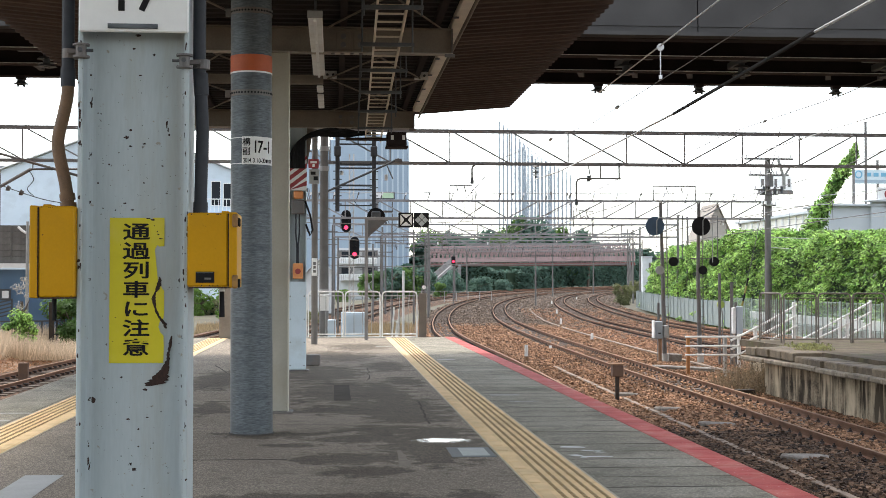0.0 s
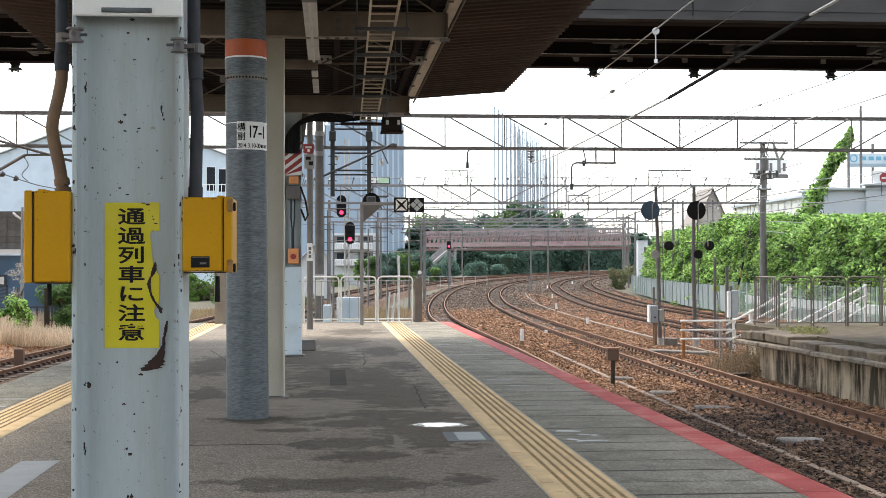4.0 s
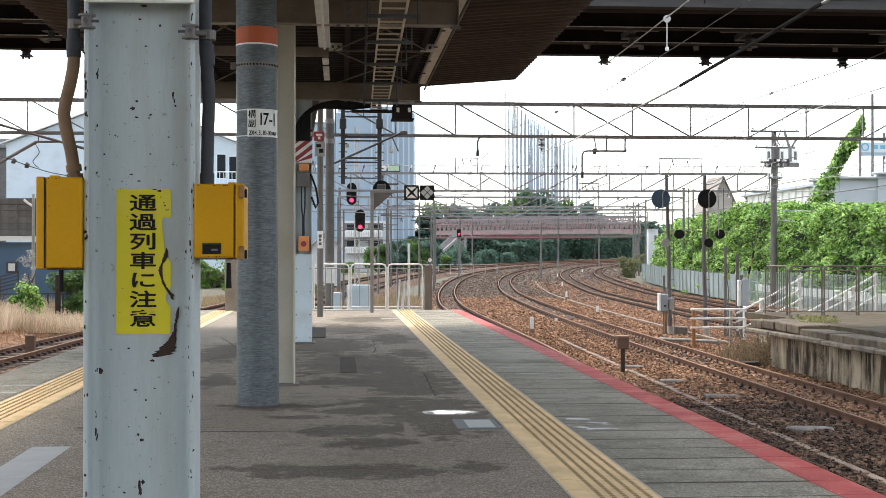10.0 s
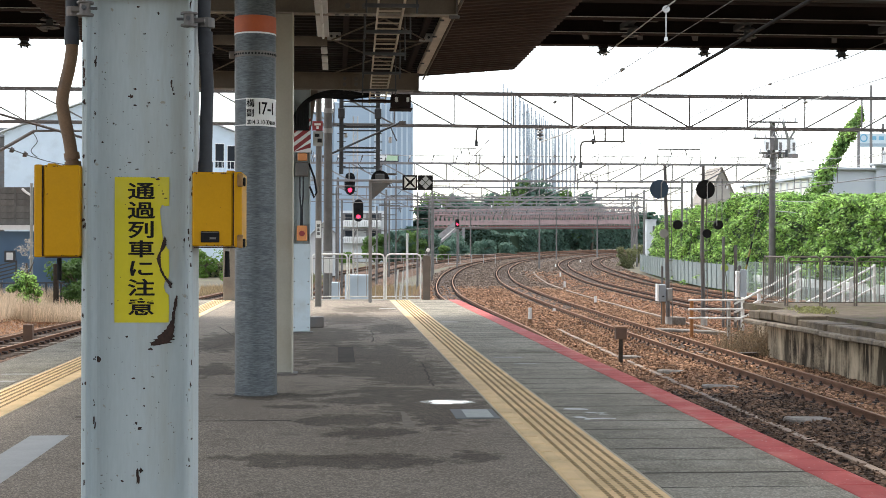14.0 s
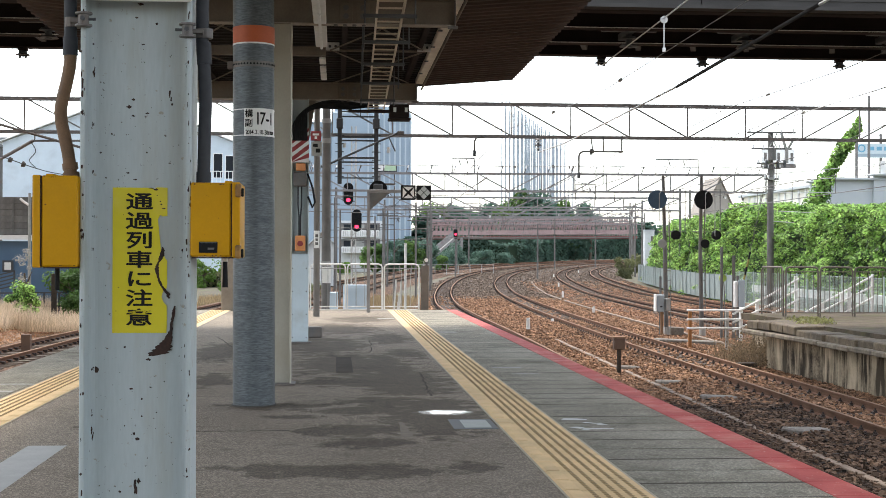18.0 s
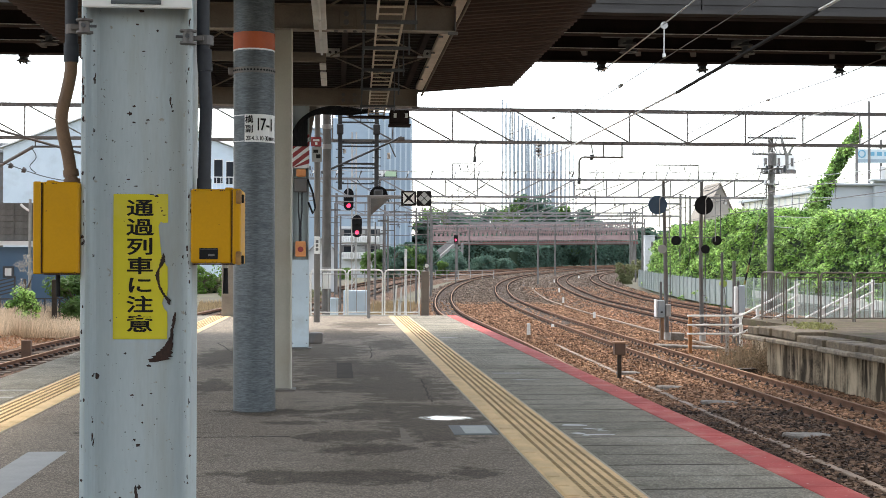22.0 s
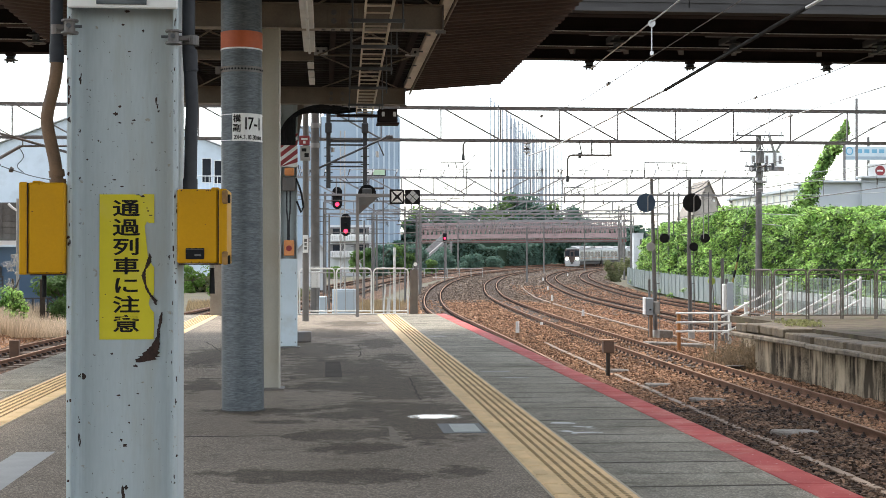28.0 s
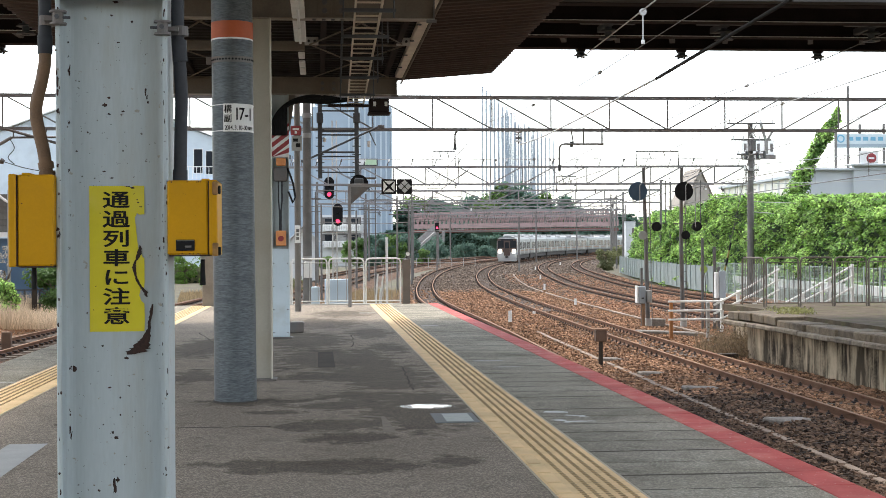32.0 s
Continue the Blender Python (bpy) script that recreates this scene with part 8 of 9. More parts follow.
    stud_post = Shape().box(-0.03, -0.002, -0.05, 0.05, 0.0, 1.22, 0.005).mesh("barrier_post")
    base_mat = surf("grey_barrier_base", (0.16, 0.15, 0.14), (0.22, 0.21, 0.195), 0.8, 0.9, stain=(0.12, 0.11, 0.10), stain_size=0.6, vary=0.1)
    q = 55.0
    while q < 86:
        x, y, z, a = on_line(q, 14.75)
        m = pose(x, y, z - 0.3, 0, 0, -math.degrees(a))
        part("barrier_beam", beam, WHITE_PAINT, t, "white barrier beam").matrix_basis = m
        part("barrier_base", base, base_mat, t).matrix_basis = m
        part("barrier_post", stud_post, FENCE_GREY, t).matrix_basis = m
        q += 2.0
    t = thing("striped_guy", "black and yellow guard on a slanting guy wire", "guy wire", pose(0, 62.0, -1.5))
    part("wire", Shape().tube([(18.15, 0, 0.3), (20.4, 0, 10.2)], 0.015, 5), GREY_STEEL, t)
    for k in range(8):
        a, b = k / 8, (k + 1) / 8
        p0, p1 = Vector((18.2, 0, 0.5)), Vector((18.85, 0, 3.3))
        part("guard_band", Shape().tube([p0.lerp(p1, a), p0.lerp(p1, b)], 0.045, 8), BLACK if k % 2 else GUARD_YELLOW, t)
    # dry brush by the old platform's end
    rng = random.Random(17)
    spots = []
    for _ in range(5200):
        x, y = rng.gauss(10.85, 0.36), rng.uniform(33.2, 36.6)
        z = -1.35 + abs(rng.gauss(0, 0.36))
        spots.append((x, y, z, rng.uniform(-1, 1), -1, rng.uniform(-0.5, 1)))
    t = thing("dry_brush", "dry brown brush at the old platform's end", "brush")
    part("twig_mass", leaves("twig_mass", spots, 0.03, TWIG, 5, 1.0), TWIG, t)
    st = Shape()
    for _ in range(950):
        x, y, h = rng.gauss(10.85, 0.42), rng.uniform(33.9, 36.9), rng.uniform(0.2, 1.1) * rng.uniform(0.5, 1)
        dx, dy, w = rng.gauss(0, 0.22), rng.uniform(-0.1, 0.1), rng.uniform(0.006, 0.011)
        st.poly([(x - w, y, -1.36), (x + w, y, -1.36), (x + dx * 0.4 + w * 0.6, y + dy * 0.4, -1.36 + h * 0.6), (x + dx, y + dy, -1.36 + h), (x + dx * 0.4 - w * 0.6, y + dy * 0.4, -1.36 + h * 0.6)])
    part("stalk_mass", st, leaf_mat("dry_stalks", (0.12, 0.085, 0.055), (0.27, 0.195, 0.125), 0.6), t, "upright dry stalks", kind="stuff")


def build_wires():
    def wire(label, pts, r, mat=GREY_STEEL, sag=0.0, group="overhead wires"):
        P = [Vector(p) for p in pts]
        if sag and len(P) == 2:
            a, b = P
            P = [a.lerp(b, k / 10) - Vector((0, 0, sag * 4 * (k / 10) * (1 - k / 10))) for k in range(11)]
        t = thing("overhead_wire", label, "wire", group=group)
        part("strand", Shape().tube(P, r, 6), mat, t)
        return t
    pale = surf("pale_wire", (0.45, 0.45, 0.44), (0.52, 0.52, 0.5), 0.5, 0.5)
    f = wire("feeder wire with a thick dark sleeve under the bridge", [(6.35, 4, 4.98), (6.48, 18.2, 4.93), (6.62, 26.6, 4.85), (6.75, 36, 4.9), (6.72, 41, 4.9), (6.66, 45.6, 5.0)], 0.022, pale)
    part("sleeve", Shape().tube([(6.48, 18.2, 4.93), (6.62, 26.6, 4.85)], 0.031, 10), BLACK, f, "dark insulating sleeve")
    wire("thin overhead wire above the tracks", [(6.25, 6, 5.45), (6.2, 33, 5.4), (5.6, 46, 5.75)], 0.008)
    wire("thin overhead wire above the tracks", [(6.05, 8, 6.15), (6.1, 25, 6.0), (6.2, 32.2, 6.02)], 0.014, pale)
    t = thing("wire_hanger", "pale insulated hanger between two wires", "hanger", pose(6.12, 25.6, 6.0))
    part("clip", Shape().disc((0, 0, -0.02), (0, 1, 0), 0.07, 0.04, 12), pale, t)
    part("link", Shape().tube([(0, 0, -0.05), (0, 0, -0.55)], 0.014, 6), pale, t)
    part("weight", Shape().tube([(0, 0, -0.55), (0, 0, -0.62)], 0.035, 8), SIGN_WHITE, t)
    wire("thin overhead wire above the far track", [(12.2, 20, 5.35), (12.6, 32, 5.45), (13.7, 46, 5.8), (14.6, 60, 5.4), (17, 83, 5.6)], 0.014, pale)
    wire("thin overhead wire above the far track", [(12.0, 20, 6.2), (12.0, 32.2, 6.0), (13.2, 46, 6.6), (15.5, 83, 6.4)], 0.012)
    wire("thin overhead wire above the old platform", [(16.4, 32.2, 6.0), (17.2, 46, 5.5)], 0.012)
    for k, off in enumerate((-4.6, 0.0, 6.4, 10.6)):
        for z, r in ((4.25, 0.018), (5.15, 0.014)):
            pts = []
            for s in range(46, 250, 4):
                sg = 0.45 * (1 - abs(((s - 46) % 36) / 18 - 1)) if z > 5 else 0
                pts.append(on_line(s, off + 0.2 * math.sin(s / 18))[:2] + (on_line(s, off)[2] + z + 1.0 - sg * 0.6,))
            wire("contact wire over a track" if z < 5 else "messenger wire over a track", pts, r)
        for s in range(50, 200, 6):
            x, y, z, a = on_line(s, off + 0.2 * math.sin(s / 18))
            t = thing("wire_dropper", "short dropper between messenger and contact wire", "dropper", group="wire droppers")
            part("dropper", Shape().tube([(x, y, z + 5.25), (x, y, z + 6.0)], 0.012, 4), GREY_STEEL, t)
    for z0, z1, x1 in ((6.45, 9.4, 46), (6.0, 8.4, 46), (5.35, 6.6, 44), (4.3, 4.6, 44), (3.7, 3.4, 44)):
        wire("power line from the pole to the roadside", [(25.4, 79.6, z0), (x1, 70 + z0, z1)], 0.022, pale, 0.35, "power lines")
    for x, y, z in ((5.97, 38, 5.53), (13.07, 38, 5.6), (12.68, 40, 6.34), (6.2, 30, 5.406), (12.5, 29, 5.425), (16.8, 39, 5.75)):
        t = thing("wire_insulator", "small dark bead insulator on an overhead wire", "insulator", pose(x, y, z), group="wire insulators")
        part("bead", Shape().tube([(0, -0.09, 0), (0, 0, 0), (0, 0.09, 0)], 0.04, 10), FENCE_GREY, t)
        part("cap", Shape().tube([(0, -0.12, 0), (0, -0.09, 0)], 0.03, 8), FENCE_GREY, t)
    # arms and hoops on the gantries
    for x0, x1, z0, z1, y in ((8.05, 9.55, 4.35, 5.05, 45.7), (4.55, 4.95, 5.05, 5.5, 45.7)):
        t = thing("registration_arm", "bent steel pipe arm hung below the gantry", "arm", group="registration arms")
        part("pipe", Shape().tube([(x0, y, z0), (x0, y, z1 - 0.15), (x0 + 0.05, y, z1 - 0.04), (x0 + 0.16, y, z1), (x1, y, z1)], 0.032, 8), GREY_STEEL, t)
        part("hanger", Shape().tube([(x0 + 0.55 * (x1 - x0), y, z1), (x0 + 0.55 * (x1 - x0), y, 5.58)], 0.03, 6), GREY_STEEL, t)
        part("hanger", Shape().tube([(x1 - 0.05, y, z1), (x1 - 0.05, y, 5.58)], 0.03, 6), GREY_STEEL, t)
        part("insulator", Shape().tube([(x0, y, z0 - 0.2), (x0, y, z0)], 0.06, 10, 0.05), BLACK_STEEL, t)
    t = thing("suspension_insulator", "stacked pale insulator discs below the gantry", "insulator", pose(6.68, 45.7, 5.5))
    for k in range(4):
        part("disc", Shape().tube([(0, 0, -0.08 - 0.1 * k), (0, 0, -0.03 - 0.1 * k)], 0.13, 12, 0.08), SIGN_WHITE if k % 2 else GREY_STEEL, t)
    part("cap", Shape().tube([(0, 0, -0.45), (0, 0, 0.05)], 0.03, 8), GREY_STEEL, t)
    for x0, x1, y, z in ((6.95, 8.3, 83.4, 6.55), (19.2, 21.8, 82.3, 6.5), (14.4, 15.6, 82.8, 5.0)):
        t = thing("gantry_hoop", "rectangular steel hoop on the gantry", "hoop", group="gantry hoops")
        part("hoop", Shape().tube([(x0, y, z), (x0, y, z + 0.95), (x1, y, z + 0.95), (x1, y, z)], 0.045, 6), GREY_STEEL, t)
        for u in (0.3, 0.65):
            x = x0 + (x1 - x0) * u
            part("insulator", Shape().tube([(x, y, z + 0.9), (x + 0.1, y, z + 0.55)], 0.035, 6), GREY_STEEL, t)
    # poles along the line
    for x, y, zt, r, arms in ((7.45, 110, 6.0, 0.15, 0), (21.9, 150, 5.2, 0.16, 1), (36.4, 170, 8.4, 0.18, 1), (37.5, 172, 8.4, 0.18, 0), (28.97, 112, 7.1, 0.17, 0), (4.4, 120, 5.6, 0.14, 1), (2.9, 105, 4.6, 0.12, 0), (32.5, 205, 7.5, 0.18, 1), (43.0, 228, 8.0, 0.2, 1),
                             (9.6, 140, 6.2, 0.15, 1), (0.2, 80, 4.2, 0.1, 0), (5.6, 98, 5.4, 0.12, 1), (16.5, 190, 7.0, 0.18, 1)):
        t = thing("line_pole", "slim weathered pole beside the tracks", "pole", pose(x, y, rise(x, y) - 0.6), group="line poles")
        h = zt - rise(x, y) + 0.6
        part("shaft", Shape().tube([(0, 0, 0), (0, 0, h)], r * 0.65, 10, r * 0.5), POLE_CONC, t, "", True)
        if arms:
            part("arm", Shape().bar((-0.9, 0, h - 0.5), (0.9, 0, h - 0.5), 0.09), GREY_STEEL, t)
            part("arm", Shape().bar((-0.6, 0, h - 1.3), (0.6, 0, h - 1.3), 0.08), GREY_STEEL, t)
    t = thing("utility_pole", "concrete utility pole with crossarms and transformer", "utility pole", pose(25.4, 79.6, -1.5))
    part("shaft", Shape().tube([(0, 0, 0), (0, 0, 10.4)], 0.22, 14, 0.15), POLE_CONC, t, "", True)
    for z, w in ((10.38, 2.9), (9.43, 2.4), (8.57, 1.75), (8.3, 1.1), (7.65, 0.9)):
        part("crossarm", Shape().bar((-w / 2, -0.2, z), (w / 2, -0.2, z), 0.1), GREY_STEEL, t)
        for u in (-0.45, -0.2, 0.2, 0.45):
            part("insulator", Shape().tube([(u * w, -0.2, z), (u * w, -0.2, z + 0.25)], 0.06, 8, 0.04), SIGN_WHITE, t)
    part("transformer", Shape().tube([(0, -0.3, 8.75), (0, -0.3, 9.45)], 0.24, 14), GREY_STEEL, t, "grey drum transformer", True)
    part("lid", Shape().tube([(0, -0.3, 9.45), (0, -0.3, 9.52)], 0.26, 14, 0.12), FENCE_GREY, t, "", True)
    for sx in (-0.32, 0.35, 0.75):
        part("cutout", Shape().box(sx - 0.06, sx + 0.06, -0.36, -0.2, 8.35, 8.75, 0.02), BLACK_STEEL, t)
    part("brace", Shape().bar((0.57, -0.25, 10.33), (0.88, -0.25, 9.3), 0.13).bar((1.25, -0.25, 9.9), (0.88, -0.25, 9.3), 0.12).bar((0.88, -0.25, 9.3), (0.88, -0.25, 8.6), 0.17).bar((-0.15, -0.25, 10.3), (0.3, -0.25, 9.5), 0.05).bar((0.3, -0.25, 10.3), (-0.15, -0.25, 9.5), 0.05), FENCE_GREY, t)
    for k in range(12):
        part("step_bolt", Shape().tube([(-0.33, 0, 2.5 + k * 0.5), (0.33, 0, 2.5 + k * 0.5)], 0.02, 5), GREY_STEEL, t)
    part("collar", Shape().tube([(0, 0, 7.6), (0, 0, 7.75)], 0.3, 10), FENCE_GREY, t)


def house(name, label, x0, x1, y0, y1, zb, zw, zr, wall, roof, ridge_along_y=True, wins=()):
    t = thing(name, label, "house")
    part("wall", Shape().box(x0, x1, y0, y1, zb, zw), wall, t)
    xm = (x0 + x1) / 2
    if ridge_along_y:
        part("gable", Shape().poly([(x0, y0, zw), (x1, y0, zw), (xm, y0, zr)]), wall, t)
        part("gable", Shape().poly([(x1, y1, zw), (x0, y1, zw), (xm, y1, zr)]), wall, t)
        s = Shape()
        for sd in (-1, 1):
            e = x0 if sd < 0 else x1
            sl = (zr - zw) / (xm - x0)
            a, b = Vector((xm, 0, zr + 0.06)), Vector((e + sd * 0.5, 0, zw - 0.5 * sl + 0.06))
            for dz in (0, 0.12):
                s.poly([(a.x, y0 - 0.5, a.z + dz), (b.x, y0 - 0.5, b.z + dz), (b.x, y1 + 0.5, b.z + dz), (a.x, y1 + 0.5, a.z + dz)])
            s.poly([(a.x, y0 - 0.5, a.z), (b.x, y0 - 0.5, b.z), (b.x, y0 - 0.5, b.z + 0.12), (a.x, y0 - 0.5, a.z + 0.12)])
            s.poly([(b.x, y0 - 0.5, b.z), (b.x, y1 + 0.5, b.z), (b.x, y1 + 0.5, b.z + 0.12), (b.x, y0 - 0.5, b.z + 0.12)])
        part("roof", s, roof, t)
    else:
        part("roof", Shape().box(x0 - 0.4, x1 + 0.4, y0 - 0.5, y1, zw, zr, 0.05), roof, t)
    for wx0, wx1, wz0, wz1 in wins:
        w = part("window", Shape().box(wx0, wx1, y0 - 0.06, y0 - 0.002, wz0, wz1, 0.02), SIGN_WHITE, t)
        n = max(1, round((wx1 - wx0) / 0.9))
        for k in range(n):
            a, b = wx0 + (wx1 - wx0) * k / n + 0.06, wx0 + (wx1 - wx0) * (k + 1) / n - 0.06
            part("pane", Shape().box(a, b, y0 - 0.075, y0 - 0.061, wz0 + 0.07, wz1 - 0.07), GLASS, w)
    return t


def build_left_side():
    white = surf("pale_house_wall", (0.62, 0.70, 0.76), (0.56, 0.64, 0.70), 1.5, 0.8, stain=(0.45, 0.50, 0.53), stain_size=2.0)
    grey = surf("grey_roof_tile", (0.16, 0.165, 0.17), (0.22, 0.225, 0.23), 0.4, 0.7, stretch=(1, 3, 1))
    blue = surf("blue_wall", (0.075, 0.14, 0.23), (0.095, 0.17, 0.265), 1.0, 0.7)
    house("house", "two-storey white house with a broad low gable", -33.0, -9.9, 140, 158, -1.6, 12.8, 17.2, white, SIGN_WHITE, True, ((-12.35, -11.4, 9.35, 11.85), (-11.15, -10.2, 9.25, 11.65)))
    t = thing("balcony_rail", "pale steel balcony rail on the white house", "railing", pose(0, 138.4, 0))
    part("top_rail", Shape().tube([(-13.2, 0, 9.95), (-9.8, 0, 9.95)], 0.05, 8), SIGN_WHITE, t)
    for k in range(9):
        part("post", Shape().tube([(-13.1 + k * 0.4, 0, 8.7), (-13.1 + k * 0.4, 0, 9.95)], 0.03, 6), SIGN_WHITE, t)
    part("floor", Shape().box(-13.4, -9.8, -0.1, 1.58, 8.5, 8.7, 0.01), white, t)
    house("house", "grey house wall behind the white gable", -45.0, -34.4, 148, 160, -1.6, 12.9, 13.9, GREY_STEEL, grey, False)
    t = thing("shed", "blue-walled shed with a grey tiled roof", "shed")
    part("wall", Shape().box(-17, -10.4, 57, 59.5, -1.6, 2.1), blue, t)
    part("eave", Shape().box(-17.3, -10.1, 56.75, 56.99, 2.16, 2.345), SIGN_WHITE, t)
    brown = surf("brown_grey_roof", (0.06, 0.055, 0.048), (0.085, 0.078, 0.068), 0.4, 0.9, stretch=(1, 6, 1))
    part("upper_wall", Shape().box(-17.3, -10.1, 57.0, 59.4, 2.352, 3.88), brown, t, "grey-brown panelled upper wall")
    panel = Shape().box(0.008, 0.692, -0.03, 0.0, 0.006, 0.248, 0.006).mesh("cladding_panel")
    clad = surf("grey_block_panel", (0.135, 0.13, 0.12), (0.19, 0.183, 0.17), 0.3, 0.9, vary=0.12, stain=(0.09, 0.085, 0.075), stain_size=0.5)
    for k in range(10):
        for r in range(6):
            part("cladding_panel", panel, clad, t).matrix_basis = pose(-17.2 + k * 0.7, 56.995, 2.36 + r * 0.252)
        part("mullion", Shape().box(-17.225 + k * 0.7, -17.175 + k * 0.7, 56.93, 56.998, 2.36, 3.87), clad, t)
    w = part("window", Shape().box(-13.42, -12.98, 56.93, 56.99, 0.86, 1.32, 0.02), BLACK_STEEL, t)
    part("pane", Shape().box(-13.33, -13.07, 56.91, 56.93, 0.94, 1.24), SIGN_WHITE, w)
    t = thing("garden_fence", "low dark rusty rail fence behind the grass", "fence", pose(0, 54, -1.0))
    for k in range(12):
        part("post", Shape().box(-15.1 + k * 0.56, -15.03 + k * 0.56, -0.03, 0.03, -0.6, 1.12), BLACK_STEEL, t)
    for z in (0.55, 1.06):
        part("rail", Shape().bar((-15.2, -0.045, z), (-8.9, -0.045, z + 0.06), 0.05), BLACK_STEEL, t)
    t = thing("stair_railing", "black slatted stair railing before the blue shed", "railing", pose(0, 55.6, 0))
    for k in range(5):
        part("slat", Shape().bar((-15.2, 0, -0.32 + k * 0.14), (-12.61, 0, 0.35 + k * 0.14), 0.05), BLACK_STEEL, t)
    for x in (-14.9, -14.1, -13.35, -12.65):
        part("post", Shape().box(x - 0.03, x + 0.03, 0.03, 0.09, -1.6, 0.30 + 0.26 * (x + 15.1)), BLACK_STEEL, t)
    t = thing("street_lamp", "white street lamp on a slim grey pole", "street lamp", pose(-11.93, 55.0, -1.6))
    part("pole", Shape().tube([(0, 0, 0), (0, 0, 5.55)], 0.07, 10, 0.055), FENCE_GREY, t, "", True)
    part("arm", Shape().tube(spline([(0, 0, 5.08), (-0.18, 0, 5.18), (-0.36, 0, 5.34)], 4), 0.05, 8), SIGN_WHITE, t, "white lamp arm", True)
    t = thing("gate_post", "dark wooden post beside the shrub", "post", pose(-10.46, 52.4, -1.2))
    part("post", Shape().box(-0.09, 0.09, -0.08, 0.08, -0.2, 2.05, 0.015), bpy.data.materials["old_dark_timber"], t)
    tree(-11.28, 51.0, -0.95, 1.45, 1.15, VINE, 3600, 0.055, 71, "small bright green bush", low=0.05, clumps=22)
    tree(-9.95, 53.5, -1.05, 2.2, 2.0, TREE, 5200, 0.075, 72, "dark green shrub beside the side track", low=0.03, clumps=24)
    tree(-9.2, 54.6, -1.05, 2.1, 2.0, HAZED_DARK_TREE, 4600, 0.075, 73, "dark green shrub beside the side track", low=0.03, clumps=24)
    tree(-11.73, 53.2, -0.85, 2.75, 0.75, leaf_mat("bare_grey_twigs", (0.34, 0.33, 0.30), (0.44, 0.42, 0.38)), 700, 0.035, 79, "leafless pale grey shrub", low=0.35)
    # raised verge with fallen leaves, and tall grass upon it
    verge = [(-18.0, 0.2), (-10.0, 0.28), (-5.0, 0.30), (-3.4, 0.18), (-2.6, -0.02), (-1.75, -0.3), (-1.4, -0.6)]
    tagged(part("verge", Shape().sweep(verge, line_of("side", 34, 76), closed=False), LITTER), "low earth verge strewn with dry orange leaves", "verge", kind="structure")
    rng = random.Random(9)
    spots = []
    for _ in range(11000):
        q, o = rng.uniform(38, 66), -rng.uniform(1.6, 3.4)
        x, y, z, a = on_line(q, ramp(q, TRACKS["side"]) + o)
        up = -0.35 + (min(-o, 2.6) - 1.6) * 0.33 + max(0, -o - 2.6) * 0.25
        spots.append((x, y, z + up + 0.02 + abs(rng.gauss(0, 0.035)), rng.gauss(0, 0.4), rng.gauss(0, 0.4), 1))
    litter = leaf_mat("fallen_leaves", (0.24, 0.125, 0.065), (0.40, 0.235, 0.14), 0.6)
    tagged(part("fallen_leaves", leaves("fallen_leaves", spots, 0.036, litter, 8, 0.7), litter), "dry orange-brown fallen leaves on the verge", "leaves", kind="stuff")
    tree(-12.1, 127, -1.5, 3.2, 2.2, BUSH, 1600, 0.12, 74, "light green bush behind the platform", low=0.1)
    tree(-6.0, 92, -1.55, 3.6, 3.6, BUSH, 1600, 0.12, 75, "light green bush behind the platform", low=0.05)
    bank("hedge", "low olive scrub beyond the side track", "hedge", [(-4.0, 131, -1.7), (-10.0, 130, -1.7), (-19.0, 128, -1.7)], 1.5, 3.0, OLIVE, 60, 0.2, 61, lumps=1.2)
    for x, y, h in ((-4.5, 96, 1.4), (-2.5, 104, 1.0)):
        tree(x, y, -1.5, h, 3.4, OLIVE, 1500, 0.08, int(y), "low olive scrub beside the yard track", "yard scrub", low=0.05)
    # dry grass on the verge
    rng = random.Random(9)
    s = Shape()
    for _ in range(13000):
        q, o = rng.uniform(40, 66), -(2.7 + abs(rng.gauss(0, 1.1)))
        x, y, z, a = on_line(q, ramp(q, TRACKS["side"]) + o)
        z += 0.02 + min(0.24, (-o - 2.9) * 0.2)
        h = rng.uniform(0.4, 1.05) * (0.85 + 0.5 * noise.noise((x * 0.8, y * 0.8, 3)))
        dx, dy, w = rng.gauss(0.04, 0.16), rng.uniform(-0.15, 0.15), rng.uniform(0.008, 0.014)
        s.poly([(x - w, y, z), (x + w, y, z), (x + dx * 0.4 + w * 0.6, y + dy * 0.4, z + h * 0.6), (x + dx, y + dy, z + h), (x + dx * 0.4 - w * 0.6, y + dy * 0.4, z + h * 0.6)])
    for _ in range(2600):
        x, y = rng.uniform(-11.2, -8.7), rng.uniform(48.6, 52.2)
        h = rng.uniform(0.35, 0.85) * (0.85 + 0.5 * noise.noise((x * 0.8, y * 0.8, 3)))
        dx, dy, w = rng.gauss(0.04, 0.14), rng.uniform(-0.12, 0.12), rng.uniform(0.008, 0.013)
        z = -1.12
        s.poly([(x - w, y, z), (x + w, y, z), (x + dx * 0.4 + w * 0.6, y + dy * 0.4, z + h * 0.6), (x + dx, y + dy, z + h), (x + dx * 0.4 - w * 0.6, y + dy * 0.4, z + h * 0.6)])
    tagged(part("dry_grass", s, GRASS), "tall dry straw-coloured grass beside the side track", "grass", kind="stuff")
    s = Shape()
